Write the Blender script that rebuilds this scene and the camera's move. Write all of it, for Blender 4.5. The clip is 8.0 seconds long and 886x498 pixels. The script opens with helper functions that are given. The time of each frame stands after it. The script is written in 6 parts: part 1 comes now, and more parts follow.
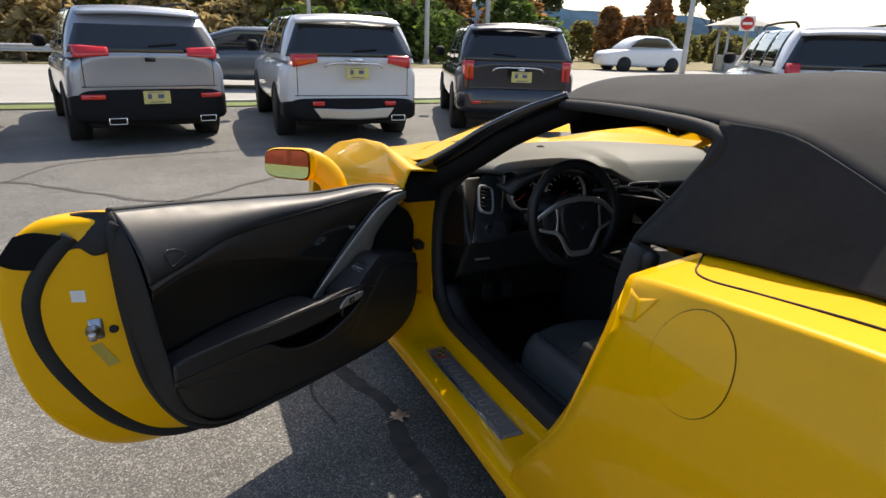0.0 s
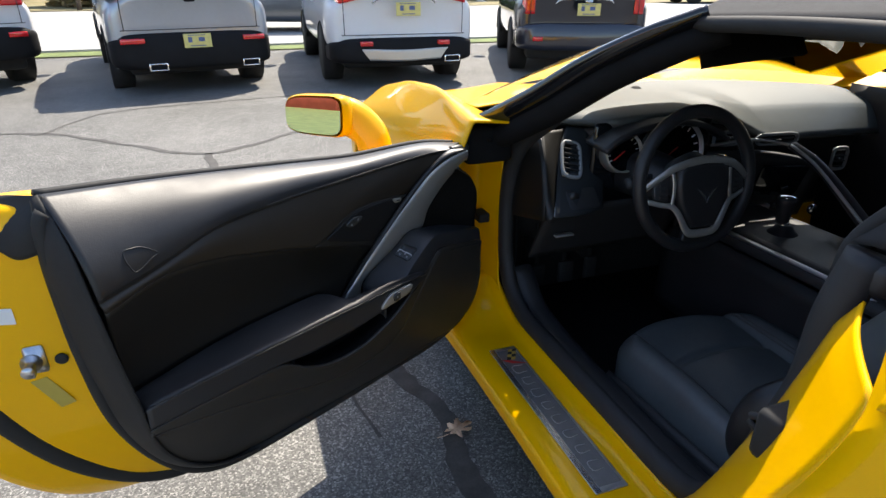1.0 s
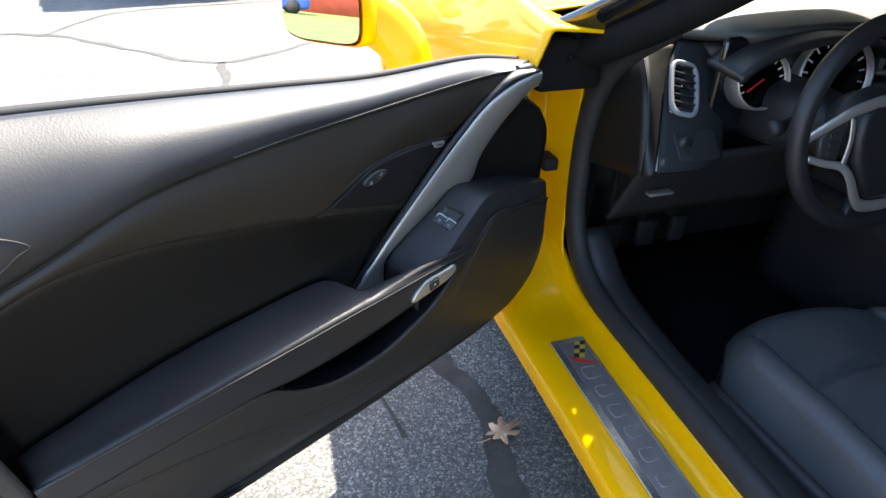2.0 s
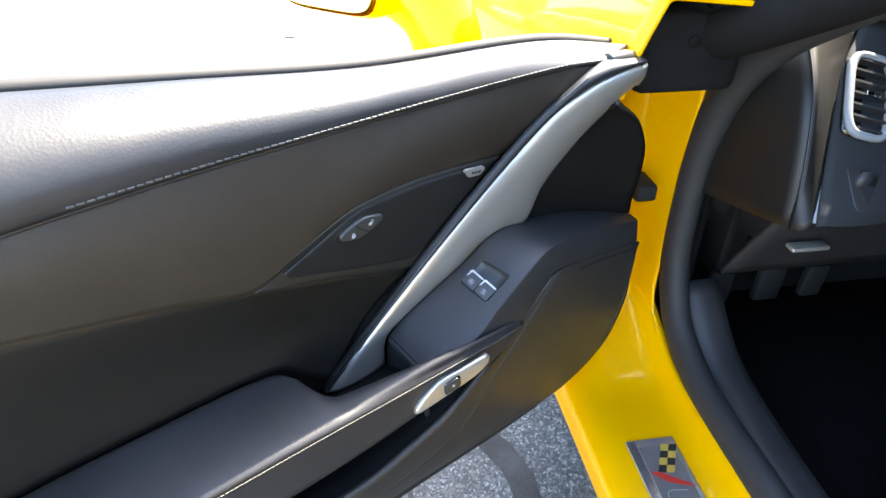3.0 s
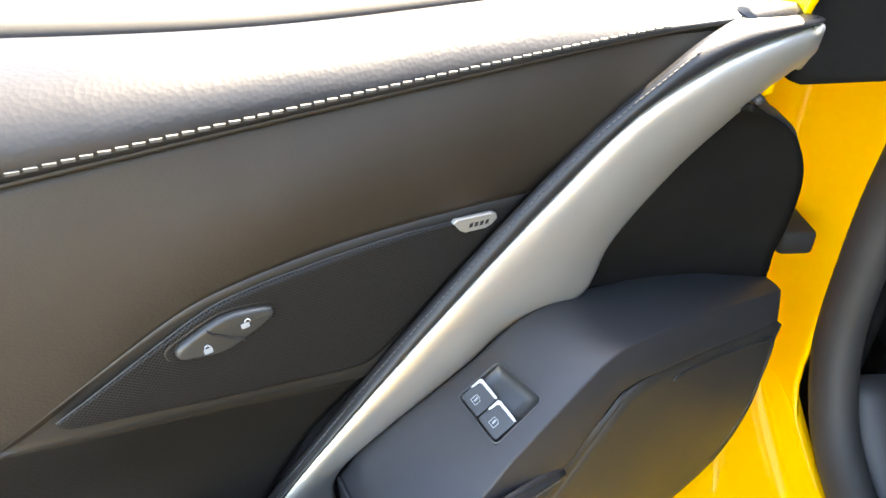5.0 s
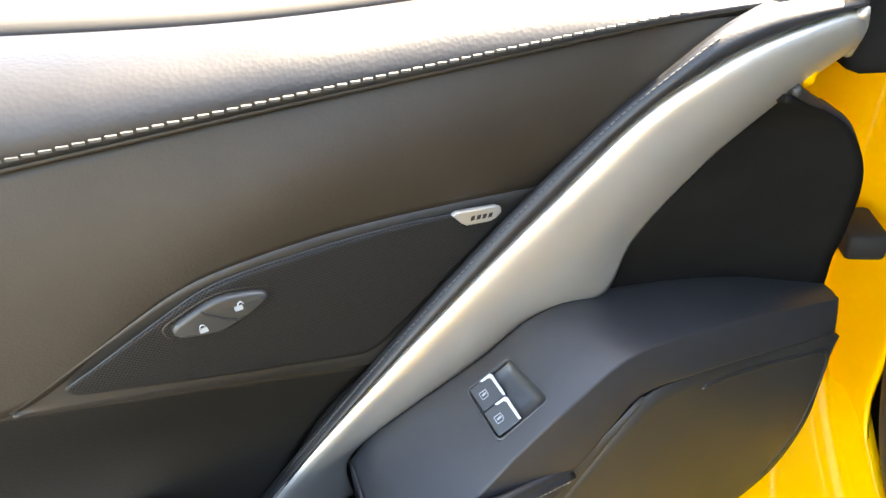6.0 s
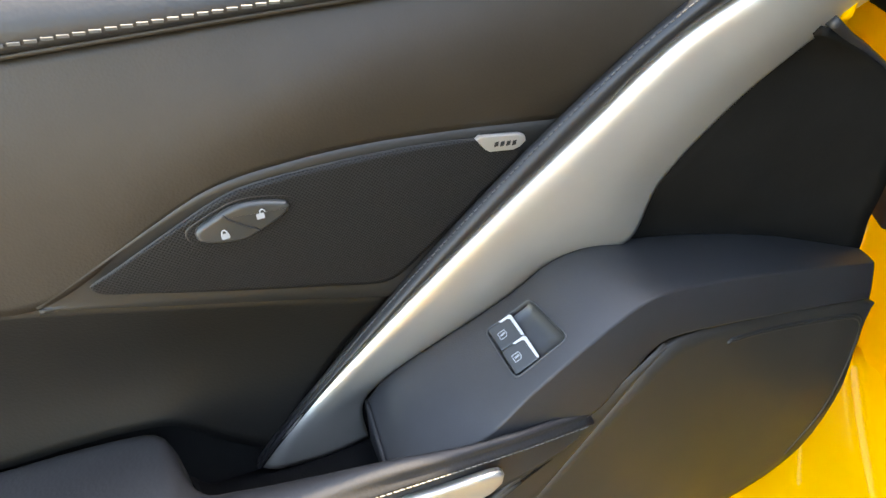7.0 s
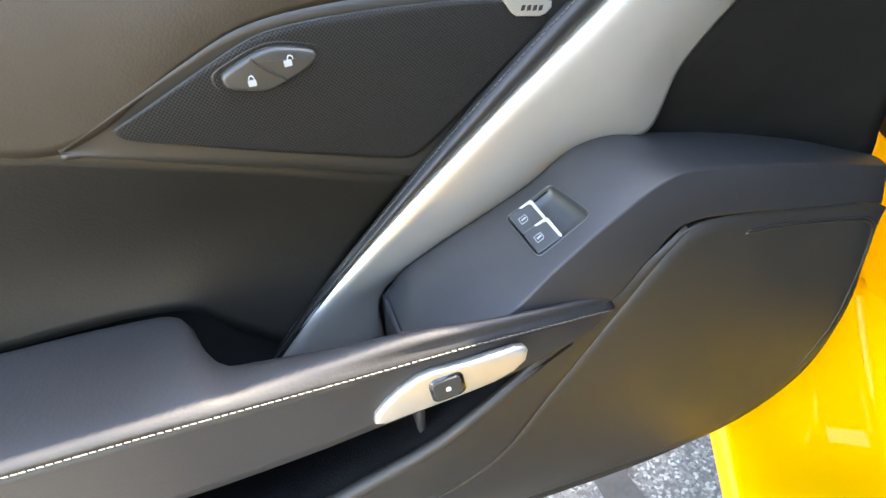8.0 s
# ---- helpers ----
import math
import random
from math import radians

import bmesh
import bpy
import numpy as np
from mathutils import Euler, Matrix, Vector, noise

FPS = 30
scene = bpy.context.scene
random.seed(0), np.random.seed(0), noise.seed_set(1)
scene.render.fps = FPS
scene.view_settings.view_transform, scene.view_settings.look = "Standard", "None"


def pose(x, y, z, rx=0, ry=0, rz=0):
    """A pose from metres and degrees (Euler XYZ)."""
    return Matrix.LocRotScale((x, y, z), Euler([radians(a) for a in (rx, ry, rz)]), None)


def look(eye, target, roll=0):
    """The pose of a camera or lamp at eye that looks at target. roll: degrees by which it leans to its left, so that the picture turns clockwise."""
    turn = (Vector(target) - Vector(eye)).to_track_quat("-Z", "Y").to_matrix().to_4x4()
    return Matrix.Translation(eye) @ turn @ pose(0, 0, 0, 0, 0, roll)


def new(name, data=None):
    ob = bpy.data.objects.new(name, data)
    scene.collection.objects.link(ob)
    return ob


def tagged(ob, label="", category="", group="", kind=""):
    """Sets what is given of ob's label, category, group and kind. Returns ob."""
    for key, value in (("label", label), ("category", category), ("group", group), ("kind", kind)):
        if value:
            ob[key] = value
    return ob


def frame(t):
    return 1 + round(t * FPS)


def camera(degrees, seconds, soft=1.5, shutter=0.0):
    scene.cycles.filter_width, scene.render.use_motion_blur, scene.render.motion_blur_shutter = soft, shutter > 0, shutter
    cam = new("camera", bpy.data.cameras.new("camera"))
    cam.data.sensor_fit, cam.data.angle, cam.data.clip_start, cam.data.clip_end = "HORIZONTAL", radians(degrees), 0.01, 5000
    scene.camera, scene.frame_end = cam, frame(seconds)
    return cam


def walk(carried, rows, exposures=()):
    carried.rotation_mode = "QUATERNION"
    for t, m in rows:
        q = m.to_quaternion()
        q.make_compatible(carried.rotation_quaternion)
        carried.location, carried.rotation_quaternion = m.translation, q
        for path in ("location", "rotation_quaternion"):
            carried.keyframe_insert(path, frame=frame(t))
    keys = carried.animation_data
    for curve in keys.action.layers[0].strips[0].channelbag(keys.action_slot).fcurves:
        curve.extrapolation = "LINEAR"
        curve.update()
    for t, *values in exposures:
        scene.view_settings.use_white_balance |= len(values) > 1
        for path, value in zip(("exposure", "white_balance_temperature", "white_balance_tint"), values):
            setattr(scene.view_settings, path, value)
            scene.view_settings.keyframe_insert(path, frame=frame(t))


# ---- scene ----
cam = camera(73.1, 8.0)
PATH = [
    (0, (-1.635, -1.774, 1.345), (-0.835, -0.066, 0.678), 1.9),
    (0.5, (-1.595, -1.55, 1.317), (-0.861, 0.163, 0.589), 1.1),
    (1, (-1.484, -1.316, 1.262), (-0.868, 0.393, 0.424), 0.2),
    (1.5, (-1.42, -1.107, 1.207), (-0.895, 0.56, 0.235), 0.3),
    (1.7, (-1.413, -1.017, 1.183), (-0.904, 0.626, 0.163), 0.5),
    (2.8, (-1.265, -0.618, 1.082), (-0.927, 0.984, -0.066), 1.6),
    (3, (-1.241, -0.561, 1.058), (-1.005, 1.072, -0.072), 0.3),
    (3.5, (-1.221, -0.416, 0.998), (-1.123, 1.23, -0.133), -0.8),
    (4, (-1.194, -0.337, 0.958), (-1.161, 1.302, -0.187), -1.3),
    (4.5, (-1.157, -0.302, 0.952), (-1.186, 1.346, -0.18), -2.3),
    (5.8, (-1.077, -0.291, 0.949), (-1.426, 1.327, -0.174), -6.9),
    (6, (-1.071, -0.289, 0.947), (-1.477, 1.314, -0.178), -7.5),
    (6.5, (-1.063, -0.296, 0.933), (-1.549, 1.3, -0.171), -7.7),
    (7, (-1.067, -0.315, 0.905), (-1.56, 1.286, -0.189), -7.2),
    (7.5, (-1.074, -0.342, 0.869), (-1.561, 1.255, -0.232), -7.0),
    (8, (-1.086, -0.36, 0.841), (-1.542, 1.241, -0.267), -6.5),
]
EXPOSURES = [(0.0, 0.50, 7200, 12), (1.0, 1.15, 6800, 11), (1.7, 1.95, 6700, 10), (2.8, 3.30, 6900, 10), (3.5, 3.80, 7600, 11), (4.5, 4.12, 8300, 11), (6.0, 4.12, 8900, 11), (7.0, 3.98, 8800, 10), (8.0, 4.40, 8200, 10)]
walk(cam, [(t, look(eye, target, roll)) for t, eye, target, roll in PATH], EXPOSURES)


# ---- light ----
SUN_DIR = Vector((0.53, 0.62, 1.0)).normalized()
world = bpy.data.worlds.new("sky")
scene.world = world
world.use_nodes = True
wn = world.node_tree.nodes
sky = wn.new("ShaderNodeTexSky")
sky.sky_type = "NISHITA"
sky.sun_disc = False
sky.sun_elevation = math.asin(SUN_DIR.z)
sky.sun_rotation = math.atan2(SUN_DIR.x, SUN_DIR.y)
sky.air_density, sky.dust_density = 1.0, 1.0
world.node_tree.links.new(sky.outputs[0], wn["Background"].inputs[0])
wn["Background"].inputs[1].default_value = 0.15
sun = new("sun", bpy.data.lights.new("sun", "SUN"))
sun.data.energy, sun.data.angle, sun.data.color = 4.6, radians(0.55), (1.0, 0.94, 0.84)
sun.matrix_world = look(SUN_DIR * 30, (0, 0, 0))


# ---- materials ----
def mat(name, col, rough=0.5, metal=0.0, var=0.12, scale=6.0, bump=0.0, bscale=300.0, coat=0.0, kind="noise",
        emit=0.0, wear=0.0, spec=0.5):
    """A principled surface whose colour varies at two scales, with a fine relief."""
    m = bpy.data.materials.new(name)
    m.use_nodes = True
    nt = m.node_tree
    b = nt.nodes["Principled BSDF"]
    tc = nt.nodes.new("ShaderNodeTexCoord")
    n1, n2 = nt.nodes.new("ShaderNodeTexNoise"), nt.nodes.new("ShaderNodeTexNoise")
    n1.inputs["Scale"].default_value, n1.inputs["Detail"].default_value = scale, 5
    n2.inputs["Scale"].default_value, n2.inputs["Detail"].default_value = scale * 11, 4
    add = nt.nodes.new("ShaderNodeMath")
    add.operation = "MULTIPLY_ADD"
    add.inputs[1].default_value = 0.45
    ramp = nt.nodes.new("ShaderNodeValToRGB")
    lo = [max(c * (1 - var), 0) for c in col]
    hi = [min(c * (1 + var), 1) for c in col]
    ramp.color_ramp.elements[0].color, ramp.color_ramp.elements[1].color = (*lo, 1), (*hi, 1)
    ramp.color_ramp.elements[0].position, ramp.color_ramp.elements[1].position = 0.45, 0.95
    L = nt.links.new
    L(tc.outputs["Object"], n1.inputs["Vector"]), L(tc.outputs["Object"], n2.inputs["Vector"])
    L(n2.outputs["Fac"], add.inputs[0]), L(n1.outputs["Fac"], add.inputs[2])
    L(add.outputs[0], ramp.inputs[0]), L(ramp.outputs[0], b.inputs["Base Color"])
    b.inputs["Roughness"].default_value, b.inputs["Metallic"].default_value = rough, metal
    b.inputs["Coat Weight"].default_value, b.inputs["Coat Roughness"].default_value = coat, 0.03
    b.inputs["Specular IOR Level"].default_value = spec
    if wear:
        rr = nt.nodes.new("ShaderNodeMapRange")
        rr.inputs[1].default_value, rr.inputs[2].default_value = 0.35, 0.75
        rr.inputs[3].default_value, rr.inputs[4].default_value = max(rough - wear, 0.02), min(rough + wear, 1)
        L(n1.outputs["Fac"], rr.inputs[0]), L(rr.outputs[0], b.inputs["Roughness"])
    if bump:
        tex = nt.nodes.new("ShaderNodeTexVoronoi" if kind == "cells" else "ShaderNodeTexNoise")
        tex.inputs["Scale"].default_value = bscale
        bp = nt.nodes.new("ShaderNodeBump")
        bp.inputs["Strength"].default_value, bp.inputs["Distance"].default_value = bump, 0.001
        L(tc.outputs["Object"], tex.inputs["Vector"])
        L(tex.outputs["Distance" if kind == "cells" else "Fac"], bp.inputs["Height"]), L(bp.outputs[0], b.inputs["Normal"])
    if emit:
        b.inputs["Emission Color"].default_value, b.inputs["Emission Strength"].default_value = (*col, 1), emit
    return m


def glass(name, tint, rough=0.0, see=0.8):
    """A thin pane: light passes through it, tinted, and it reflects by Fresnel."""
    m = bpy.data.materials.new(name)
    m.use_nodes = True
    nt = m.node_tree
    nt.nodes.remove(nt.nodes["Principled BSDF"])
    t, g, f, mx = (nt.nodes.new("ShaderNode" + k) for k in ("BsdfTransparent", "BsdfGlossy", "Fresnel", "MixShader"))
    t.inputs[0].default_value = (*[c * see for c in tint], 1)
    g.inputs["Roughness"].default_value = rough
    f.inputs[0].default_value = 1.5
    nt.links.new(f.outputs[0], mx.inputs[0]), nt.links.new(t.outputs[0], mx.inputs[1])
    nt.links.new(g.outputs[0], mx.inputs[2]), nt.links.new(mx.outputs[0], nt.nodes["Material Output"].inputs[0])
    return m


YELLOW = mat("yellow_paint", (0.86, 0.445, 0.0), 0.40, var=0.03, scale=3, coat=0.38, bump=0.015, bscale=900, spec=0.12)
LEATHER = mat("black_leather", (0.019, 0.019, 0.0205), 0.47, var=0.2, scale=9, bump=0.10, bscale=430, kind="cells", wear=0.08, spec=0.42)
SOFTSKIN = mat("dark_brown_soft_trim", (0.025, 0.0200, 0.0150), 0.52, var=0.18, scale=5, bump=0.10, bscale=700, kind="cells", wear=0.06, spec=0.36)
PLASTIC = mat("grained_black_plastic", (0.025, 0.025, 0.0270), 0.48, var=0.12, scale=10, bump=0.12, bscale=900, wear=0.05, spec=0.45)
GLOSSBLACK = mat("gloss_black", (0.008, 0.008, 0.009), 0.08, var=0.1, coat=0.5)
RUBBER = mat("black_rubber", (0.012, 0.012, 0.012), 0.75, var=0.25, scale=14, bump=0.1)
# Carpet black, darkened further to carry the shade inside the door's hollows.
CARPET_SHADE = mat("black_carpet_and_shade", (0.0045, 0.0045, 0.005), 0.95, var=0.4, scale=60, bump=0.7, bscale=700, spec=0.1)
SATIN = mat("satin_silver", (0.56, 0.54, 0.50), 0.40, metal=0.75, var=0.05, scale=5, bump=0.04, bscale=1500, wear=0.05)
BRUSHED = mat("brushed_aluminium", (0.62, 0.63, 0.65), 0.34, metal=0.9, var=0.08, scale=20, bump=0.06, bscale=800)
CHROME = mat("chrome", (0.8, 0.8, 0.8), 0.07, metal=1.0, var=0.03)
STEEL = mat("zinc_steel", (0.55, 0.56, 0.58), 0.3, metal=1.0, var=0.2, scale=30)
CANVAS = mat("black_canvas", (0.025, 0.025, 0.026), 0.88, var=0.25, scale=5, bump=0.35, bscale=900, spec=0.25)
FELT = mat("black_felt", (.0095, .0090, .0082), .95, var=.15, scale=30, bump=.15, bscale=900, spec=.06)
LOWERTRIM = mat("grey_black_moulded_trim", (.026, .0235, .0205), .52, var=.08, scale=10, bump=.10, bscale=1100, wear=.04)
CLOTH = mat("black_cloth", (.010, .010, .0105), .95, var=.2, scale=20, bump=.2, bscale=900, spec=.1)
SURROUND = mat("dark_speaker_surround", (.020, .0185, .0165), .5, var=.08, scale=12, bump=.08, bscale=900)
SYMBOL = mat("pale_symbol", (0.30, 0.32, 0.34), 0.5, var=0.05)
# Dark vinyl; on the door's middle trim its darkness stands for shade.
VINYL_SHADE = mat("dark_vinyl_and_shade", (0.0095, 0.0085, 0.007), 0.48, var=0.15, scale=6, bump=0.10, bscale=500, kind="cells")
THREAD = mat("grey_thread", (0.085, 0.084, 0.081), 0.7, var=0.2, scale=90)
WHITEMARK = mat("white_marking", (0.75, 0.75, 0.75), 0.6, var=0.05)
CHROMESTRIP = mat("polished_strip", (.78, .80, .84), .22, metal=.95, var=.04, scale=30)
MIRROR = mat("mirror_glass", (0.82, 0.84, 0.86), 0.01, metal=1.0, var=0.0)
CLEAR = glass("windshield_glass", (0.88, 0.96, 0.92))
DARKGLASS = glass("tinted_glass", (0.1, 0.11, 0.12), see=0.55)
REDMARK = mat("red_marking", (0.55, 0.03, 0.02), 0.4, var=0.05)
ORANGEMARK = mat("gold_marking", (0.55, 0.36, 0.06), 0.4, var=0.05)


# ---- building helpers ----
def part(name, bm, material, parent=None, label="", smooth=True, thick=0.0, bevel=0.0):
    """Links a bmesh as one mesh object under a thing or a part."""
    me = bpy.data.meshes.new(name)
    bm.to_mesh(me)
    bm.free()
    me.materials.append(material)
    if smooth:
        for p in me.polygons:
            p.use_smooth = True
    ob = new(name, me)
    ob.parent = parent
    if label:
        ob["label"] = label
    if thick:
        md = ob.modifiers.new("thick", "SOLIDIFY")
        md.thickness, md.offset = thick, -1
    if bevel:
        md = ob.modifiers.new("bevel", "BEVEL")
        md.width, md.segments, md.limit_method = bevel, 3, "ANGLE"
        md.harden_normals = False
    return ob


def root(name, label, category, m=None, group=""):
    ob = new(name)
    ob.empty_display_size = 0.1
    if m is not None:
        ob.matrix_world = m
    return tagged(ob, label, category, group)


def spline(pts):
    """A Catmull-Rom curve through the points, for t from 0 to 1, evenly by chord."""
    p = [np.array(q, float) for q in pts]
    k = [0.0]
    for a, b in zip(p, p[1:]):
        k.append(k[-1] + max(float(np.linalg.norm(b - a)), 1e-6))
    k = [v / k[-1] for v in k]

    def at(t):
        t = min(max(t, 0.0), 1.0)
        i = 0
        while i < len(p) - 2 and t > k[i + 1]:
            i += 1
        h = k[i + 1] - k[i]
        f = (t - k[i]) / h
        def slope(j):
            if j == 0:
                return (p[1] - p[0]) / (k[1] - k[0])
            if j == len(p) - 1:
                return (p[-1] - p[-2]) / (k[-1] - k[-2])
            return (p[j + 1] - p[j - 1]) / (k[j + 1] - k[j - 1])
        m0, m1 = slope(i) * h, slope(i + 1) * h
        return (2 * f**3 - 3 * f**2 + 1) * p[i] + (f**3 - 2 * f**2 + f) * m0 + (3 * f**2 - 2 * f**3) * p[i + 1] + (f**3 - f**2) * m1
    return at


def lerp(a, b, f):
    return a + (b - a) * f


def sheet(fn, nu, nv, close_u=False, flip=False):
    """A grid mesh: fn(a, b) gives the point for a, b from 0 to 1."""
    bm = bmesh.new()
    cols = nu if close_u else nu + 1
    v = [[bm.verts.new(tuple(float(c) for c in fn(i / nu, j / nv))) for j in range(nv + 1)] for i in range(cols)]
    for i in range(nu):
        for j in range(nv):
            q = [v[i][j], v[(i + 1) % cols][j], v[(i + 1) % cols][j + 1], v[i][j + 1]]
            bm.faces.new(q[::-1] if flip else q)
    return bm


def loft(a, b, nu=40, nv=12, swell=None, flip=False):
    """A sheet between two curves; swell(t, s) gives an offset to add."""
    def fn(t, s):
        p = lerp(a(t), b(t), s)
        return p + np.array(swell(t, s)) if swell else p
    return sheet(fn, nu, nv, flip=flip)


def tube(path, radius, n=40, sides=10, closed=False, squash=1.0, up=(0, 0, 1)):
    """A round or flattened tube along path(t); radius a number or a function of t."""
    bm = bmesh.new()
    rings = []
    for i in range(n if closed else n + 1):
        t = i / n
        e = 1e-3
        if closed:
            d = np.array(path((t + e) % 1)) - np.array(path((t - e) % 1))
        else:
            d = np.array(path(min(t + e, 1))) - np.array(path(max(t - e, 0)))
        d = d / np.linalg.norm(d)
        s = np.cross(d, up)
        s = s / max(np.linalg.norm(s), 1e-6)
        w = np.cross(s, d)
        r = radius(t) if callable(radius) else radius
        c = np.array(path(t))
        rings.append([bm.verts.new(tuple(c + r * (math.cos(k) * s + squash * math.sin(k) * w)))
                      for k in (2 * math.pi * j / sides for j in range(sides))])
    m = len(rings)
    for i in range(m if closed else m - 1):
        for j in range(sides):
            bm.faces.new((rings[i][j], rings[i][(j + 1) % sides], rings[(i + 1) % m][(j + 1) % sides], rings[(i + 1) % m][j]))
    if not closed:
        bm.faces.new(rings[0]), bm.faces.new(rings[-1][::-1])
    bmesh.ops.recalc_face_normals(bm, faces=bm.faces[:])
    return bm


def box(x0, y0, z0, x1, y1, z1, bev=0.0, seg=2, taper=None):
    bm = bmesh.new()
    bmesh.ops.create_cube(bm, size=1)
    for v in bm.verts:
        v.co = Vector((lerp(x0, x1, v.co.x + 0.5), lerp(y0, y1, v.co.y + 0.5), lerp(z0, z1, v.co.z + 0.5)))
    if taper:
        cx, cy = (x0 + x1) / 2, (y0 + y1) / 2
        for v in bm.verts:
            if v.co.z > (z0 + z1) / 2:
                v.co.x, v.co.y = cx + (v.co.x - cx) * taper, cy + (v.co.y - cy) * taper
    if bev:
        bmesh.ops.bevel(bm, geom=bm.edges[:] + bm.verts[:], offset=bev, segments=seg, affect="EDGES", profile=0.5)
    return bm


def lathe(profile, n=32, axis="z", at=(0, 0, 0)):
    """Turns (radius, height) pairs round an axis."""
    bm = bmesh.new()
    rings = []
    for r, h in profile:
        ring = []
        for k in range(n):
            a = 2 * math.pi * k / n
            c = {"z": (r * math.cos(a), r * math.sin(a), h), "y": (r * math.cos(a), h, r * math.sin(a)), "x": (h, r * math.cos(a), r * math.sin(a))}[axis]
            ring.append(bm.verts.new(Vector(c) + Vector(at)))
        rings.append(ring)
    for a, b in zip(rings, rings[1:]):
        for k in range(n):
            bm.faces.new((a[k], a[(k + 1) % n], b[(k + 1) % n], b[k]))
    if profile[0][0] > 1e-5:
        bm.faces.new(rings[0])
    if profile[-1][0] > 1e-5:
        bm.faces.new(rings[-1])
    bmesh.ops.remove_doubles(bm, verts=bm.verts[:], dist=1e-6)
    bmesh.ops.recalc_face_normals(bm, faces=bm.faces[:])
    return bm


def plate(outline, frame_m, depth, bev=0.0, seg=2):
    """A plate with the outline (a, b) in the plane of frame_m, depth along its z."""
    bm = bmesh.new()
    lo = [bm.verts.new((a, b, 0)) for a, b in outline]
    hi = [bm.verts.new((a, b, depth)) for a, b in outline]
    n = len(lo)
    bm.faces.new(lo[::-1])
    top = bm.faces.new(hi)
    for i in range(n):
        bm.faces.new((lo[i], lo[(i + 1) % n], hi[(i + 1) % n], hi[i]))
    bmesh.ops.recalc_face_normals(bm, faces=bm.faces[:])
    if bev:
        bmesh.ops.bevel(bm, geom=list(top.edges), offset=bev, segments=seg, affect="EDGES", profile=0.5)
    bm.transform(frame_m)
    return bm


def rounded(w, h, r, n=5):
    """The outline of a rectangle with round corners, about 0, 0."""
    out = []
    for cx, cy, a0 in ((w / 2 - r, h / 2 - r, 0), (-w / 2 + r, h / 2 - r, 90), (-w / 2 + r, -h / 2 + r, 180), (w / 2 - r, -h / 2 + r, 270)):
        out += [(cx + r * math.cos(radians(a0 + 90 * k / n)), cy + r * math.sin(radians(a0 + 90 * k / n))) for k in range(n + 1)]
    return out


def joined(*bms):
    bm = bmesh.new()
    for b in bms:
        me = bpy.data.meshes.new("tmp")
        b.to_mesh(me)
        b.free()
        bm.from_mesh(me)
        bpy.data.meshes.remove(me)
    return bm


def basis(origin, right, upv):
    """A pose whose x is right and whose y is near upv."""
    x = Vector(right).normalized()
    z = x.cross(Vector(upv)).normalized()
    y = z.cross(x)
    m = Matrix((x, y, z)).transposed().to_4x4()
    m.translation = origin
    return m


def by_u(curve, u):
    lo, hi = 0.0, 1.0
    for _ in range(22):
        m = (lo + hi) / 2
        if curve(m)[0] < u:
            lo = m
        else:
            hi = m
    return float(curve(lo)[1])

# ---- ground, road and distance ----
ASPHALT = mat("asphalt", (.150, .147, .140), .8, var=.30, scale=.9, bump=1.0, bscale=210, spec=.4)
an = ASPHALT.node_tree
atc, avo, ase, arm, amx = (an.nodes.new("ShaderNode" + k) for k in ("TexCoord", "TexVoronoi", "SeparateColor", "ValToRGB", "MixRGB"))
avo.inputs["Scale"].default_value = 210
for pos, val in ((.45, .62), (.80, 1.10), (.90, 1.7)):
    arm.color_ramp.elements.new(pos).color = (val, val, val * .97, 1)
arm.color_ramp.elements[0].color = (.30, .30, .30, 1)
arm.color_ramp.elements[-1].color = (2.3, 2.27, 2.2, 1)
amx.blend_type = "MULTIPLY"
amx.inputs[0].default_value = .8
abase = an.nodes["Principled BSDF"].inputs["Base Color"].links[0].from_socket
an.links.new(atc.outputs["Object"], avo.inputs["Vector"])
an.links.new(avo.outputs["Color"], ase.inputs[0]), an.links.new(ase.outputs[0], arm.inputs[0])
an.links.new(abase, amx.inputs[1]), an.links.new(arm.outputs[0], amx.inputs[2])
an.links.new(amx.outputs[0], an.nodes["Principled BSDF"].inputs["Base Color"])
TAR = mat("crack_sealer", (.055, .052, .048), .8, var=.4, scale=14, bump=.5, bscale=120)
CONCRETE = mat("pale_road_concrete", (.34, .33, .31), .85, var=.12, scale=.35, bump=.3, bscale=60)
GRASS = mat("mown_grass", (.12, .155, .045), .9, var=.4, scale=2, bump=.8, bscale=60)
DRYGRASS = mat("dry_verge", (.20, .17, .08), .9, var=.4, scale=1.5, bump=.8, bscale=40)
KERB = mat("kerb_concrete", (.42, .41, .38), .85, var=.2, scale=3, bump=.3, bscale=80)
BARK = mat("bark", (.10, .075, .055), .9, var=.4, scale=6, bump=.8, bscale=40)
POLE = mat("galvanised_pole", (.42, .43, .44), .55, metal=.4, var=.15, scale=3)


